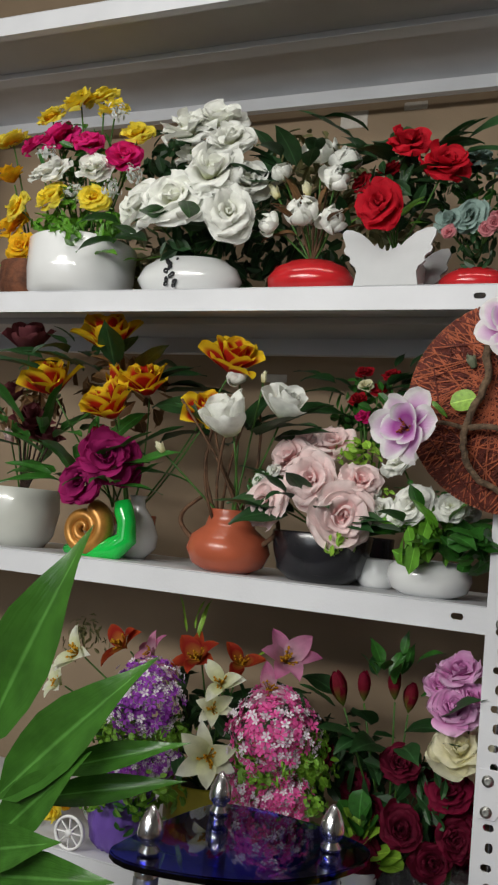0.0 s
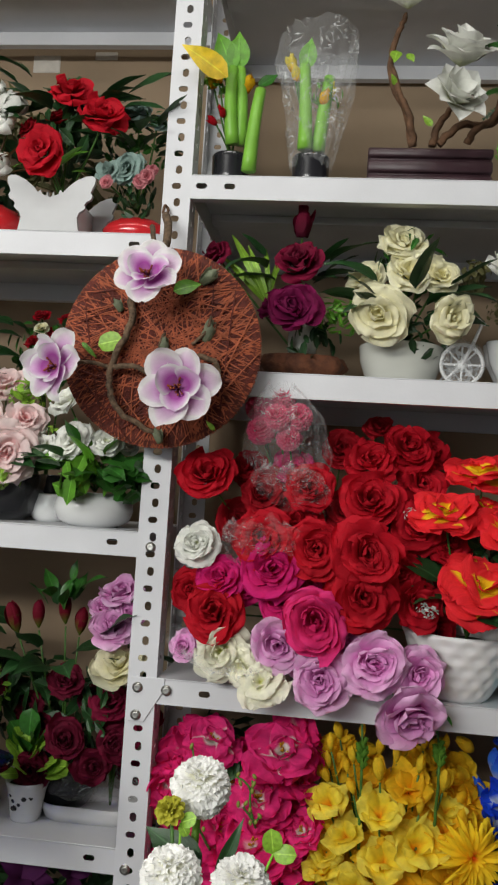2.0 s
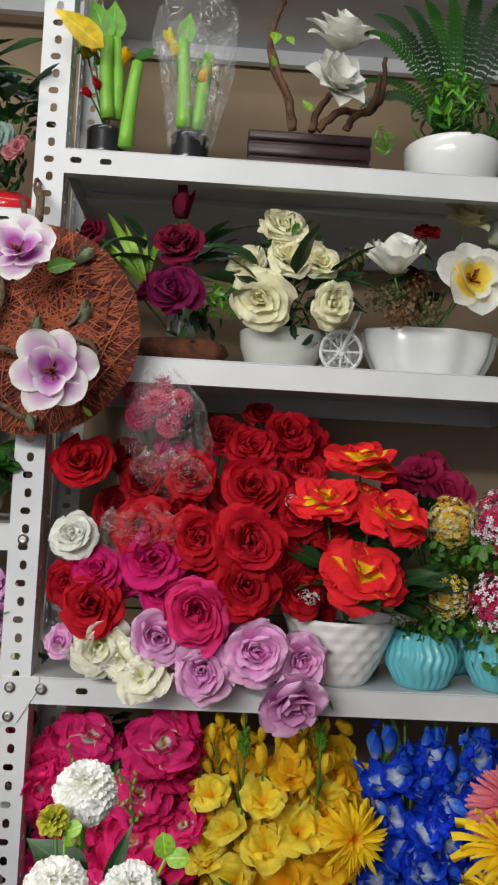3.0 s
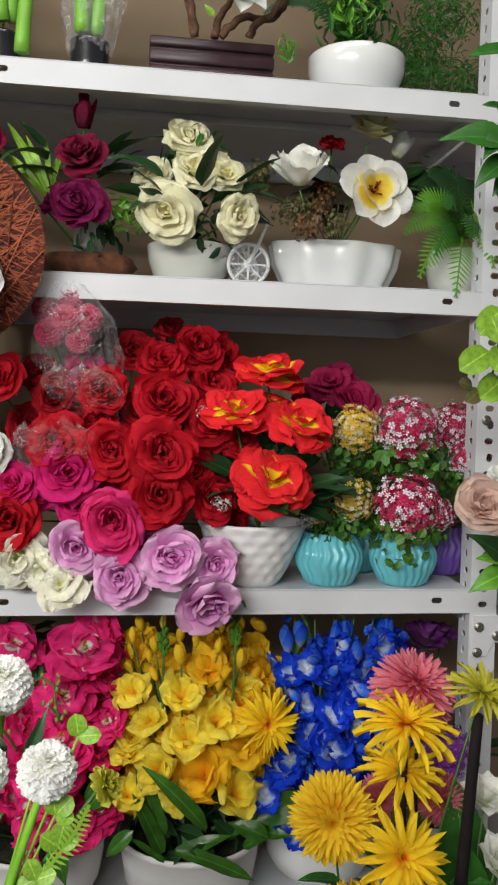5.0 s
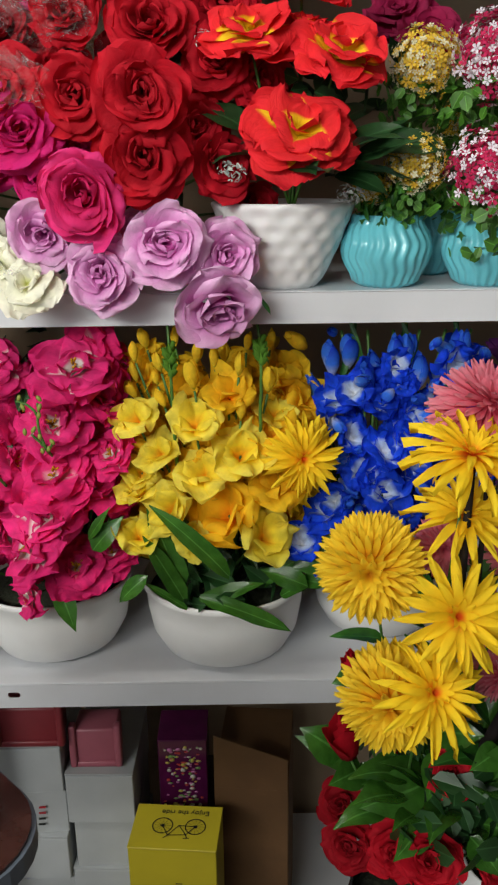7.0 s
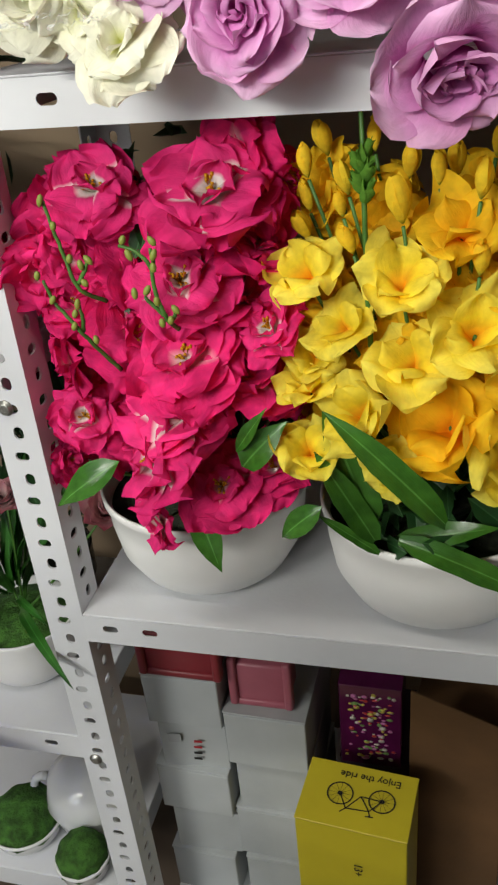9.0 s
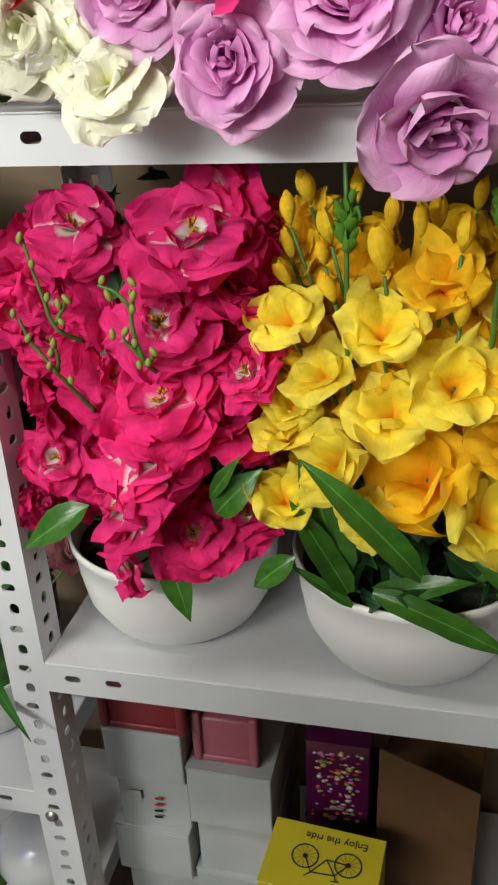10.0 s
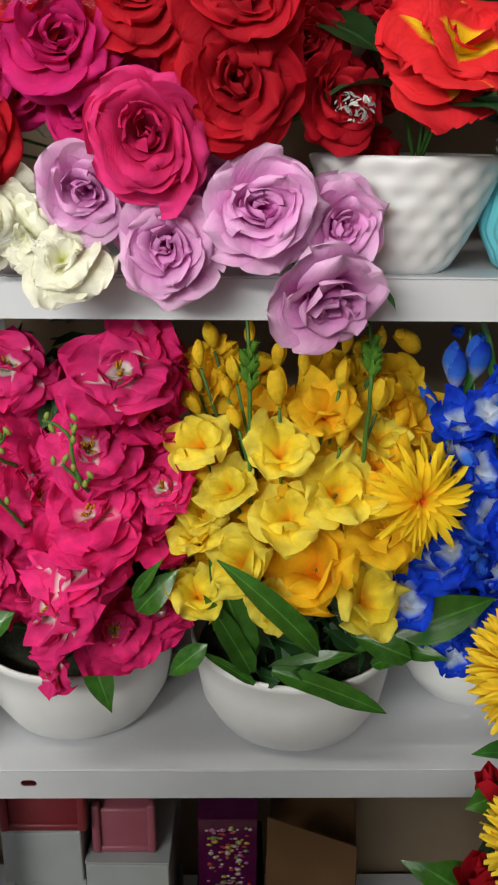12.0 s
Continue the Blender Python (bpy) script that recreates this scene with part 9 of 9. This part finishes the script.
for k, (a, b) in enumerate((((0.602, 0.78, 1.492), (0.608, 0.76, 1.463)), ((0.601, 0.78, 1.452), (0.566, 0.76, 1.434)), ((0.618, 0.78, 1.458), (0.603, 0.76, 1.432)), ((0.623, 0.8, 1.504), (0.595, 0.78, 1.477)), ((0.624, 0.79, 1.421), (0.593, 0.77, 1.401)),
                            ((0.587, 0.79, 1.411), (0.571, 0.78, 1.417)), ((0.597, 0.79, 1.408), (0.579, 0.78, 1.395)), ((0.632, 0.8, 1.479), (0.628, 0.78, 1.446)))):
    leaf_at(o, a, b, "round", "lime" if k < 5 else "olive", k, (-0.1, -1, 0.3), 0.9)
twig(o, [(0.76, 1.0, 1.88), (0.641, 0.82, 1.591), (0.622, 0.8, 1.504), (0.617, 0.79, 1.446), (0.598, 0.79, 1.401)], 0.002, 0.0012, G["stem"], "vine_stem")
o.location.x += 0.012
o = arrangement("blush rose with green leaves in a small white pot", 0.80, 1.06, 1.085)
pot(o, M["white_glaze"], bowl_pts(0.03, 0.042, 0.042, 0.07))
blooms(o, [("rose", "blush", 0.648, 0.86, 1.264, 0.078),
    ("rose", "white", 0.691, 0.9, 1.298, 0.044)], (0.80, 1.06, 1.15), 94)
for k, (a, b) in enumerate((((0.69, 0.86, 1.19), (0.637, 0.83, 1.238)), ((0.69, 0.86, 1.197), (0.635, 0.83, 1.207)), ((0.69, 0.86, 1.183), (0.633, 0.83, 1.177)), ((0.688, 0.86, 1.226), (0.648, 0.84, 1.254)))):
    leaf_at(o, a, b, "ovate", "bright" if k else "deep", k, (0, -0.8, 0.6), 1.0)

# pale plaster patches on the wall under the shelves
M["plaster"] = plain("pale_plaster", (0.62, 0.58, 0.52), 0.9, 0, 0.1, 40, 0.3, 120)
for k, (x, zz, w, h) in enumerate(((-0.415, 2.205, 0.055, 0.035), (-0.295, 2.222, 0.045, 0.016), (-0.12, 2.22, 0.03, 0.02), (-0.53, 1.685, 0.05, 0.016))):
    bm = box_bm(w, 0.003, h, (0, 0, 0), 0.0014, 1)
    ob = part("plaster_patch", bm, M["plaster"], None, "pale plaster patch on the beige wall", False)
    ob.location = (x, WALL_Y - 0.001, zz)
    tagged(ob, "pale plaster patch on the beige wall", "plaster", "wall patches", "structure")
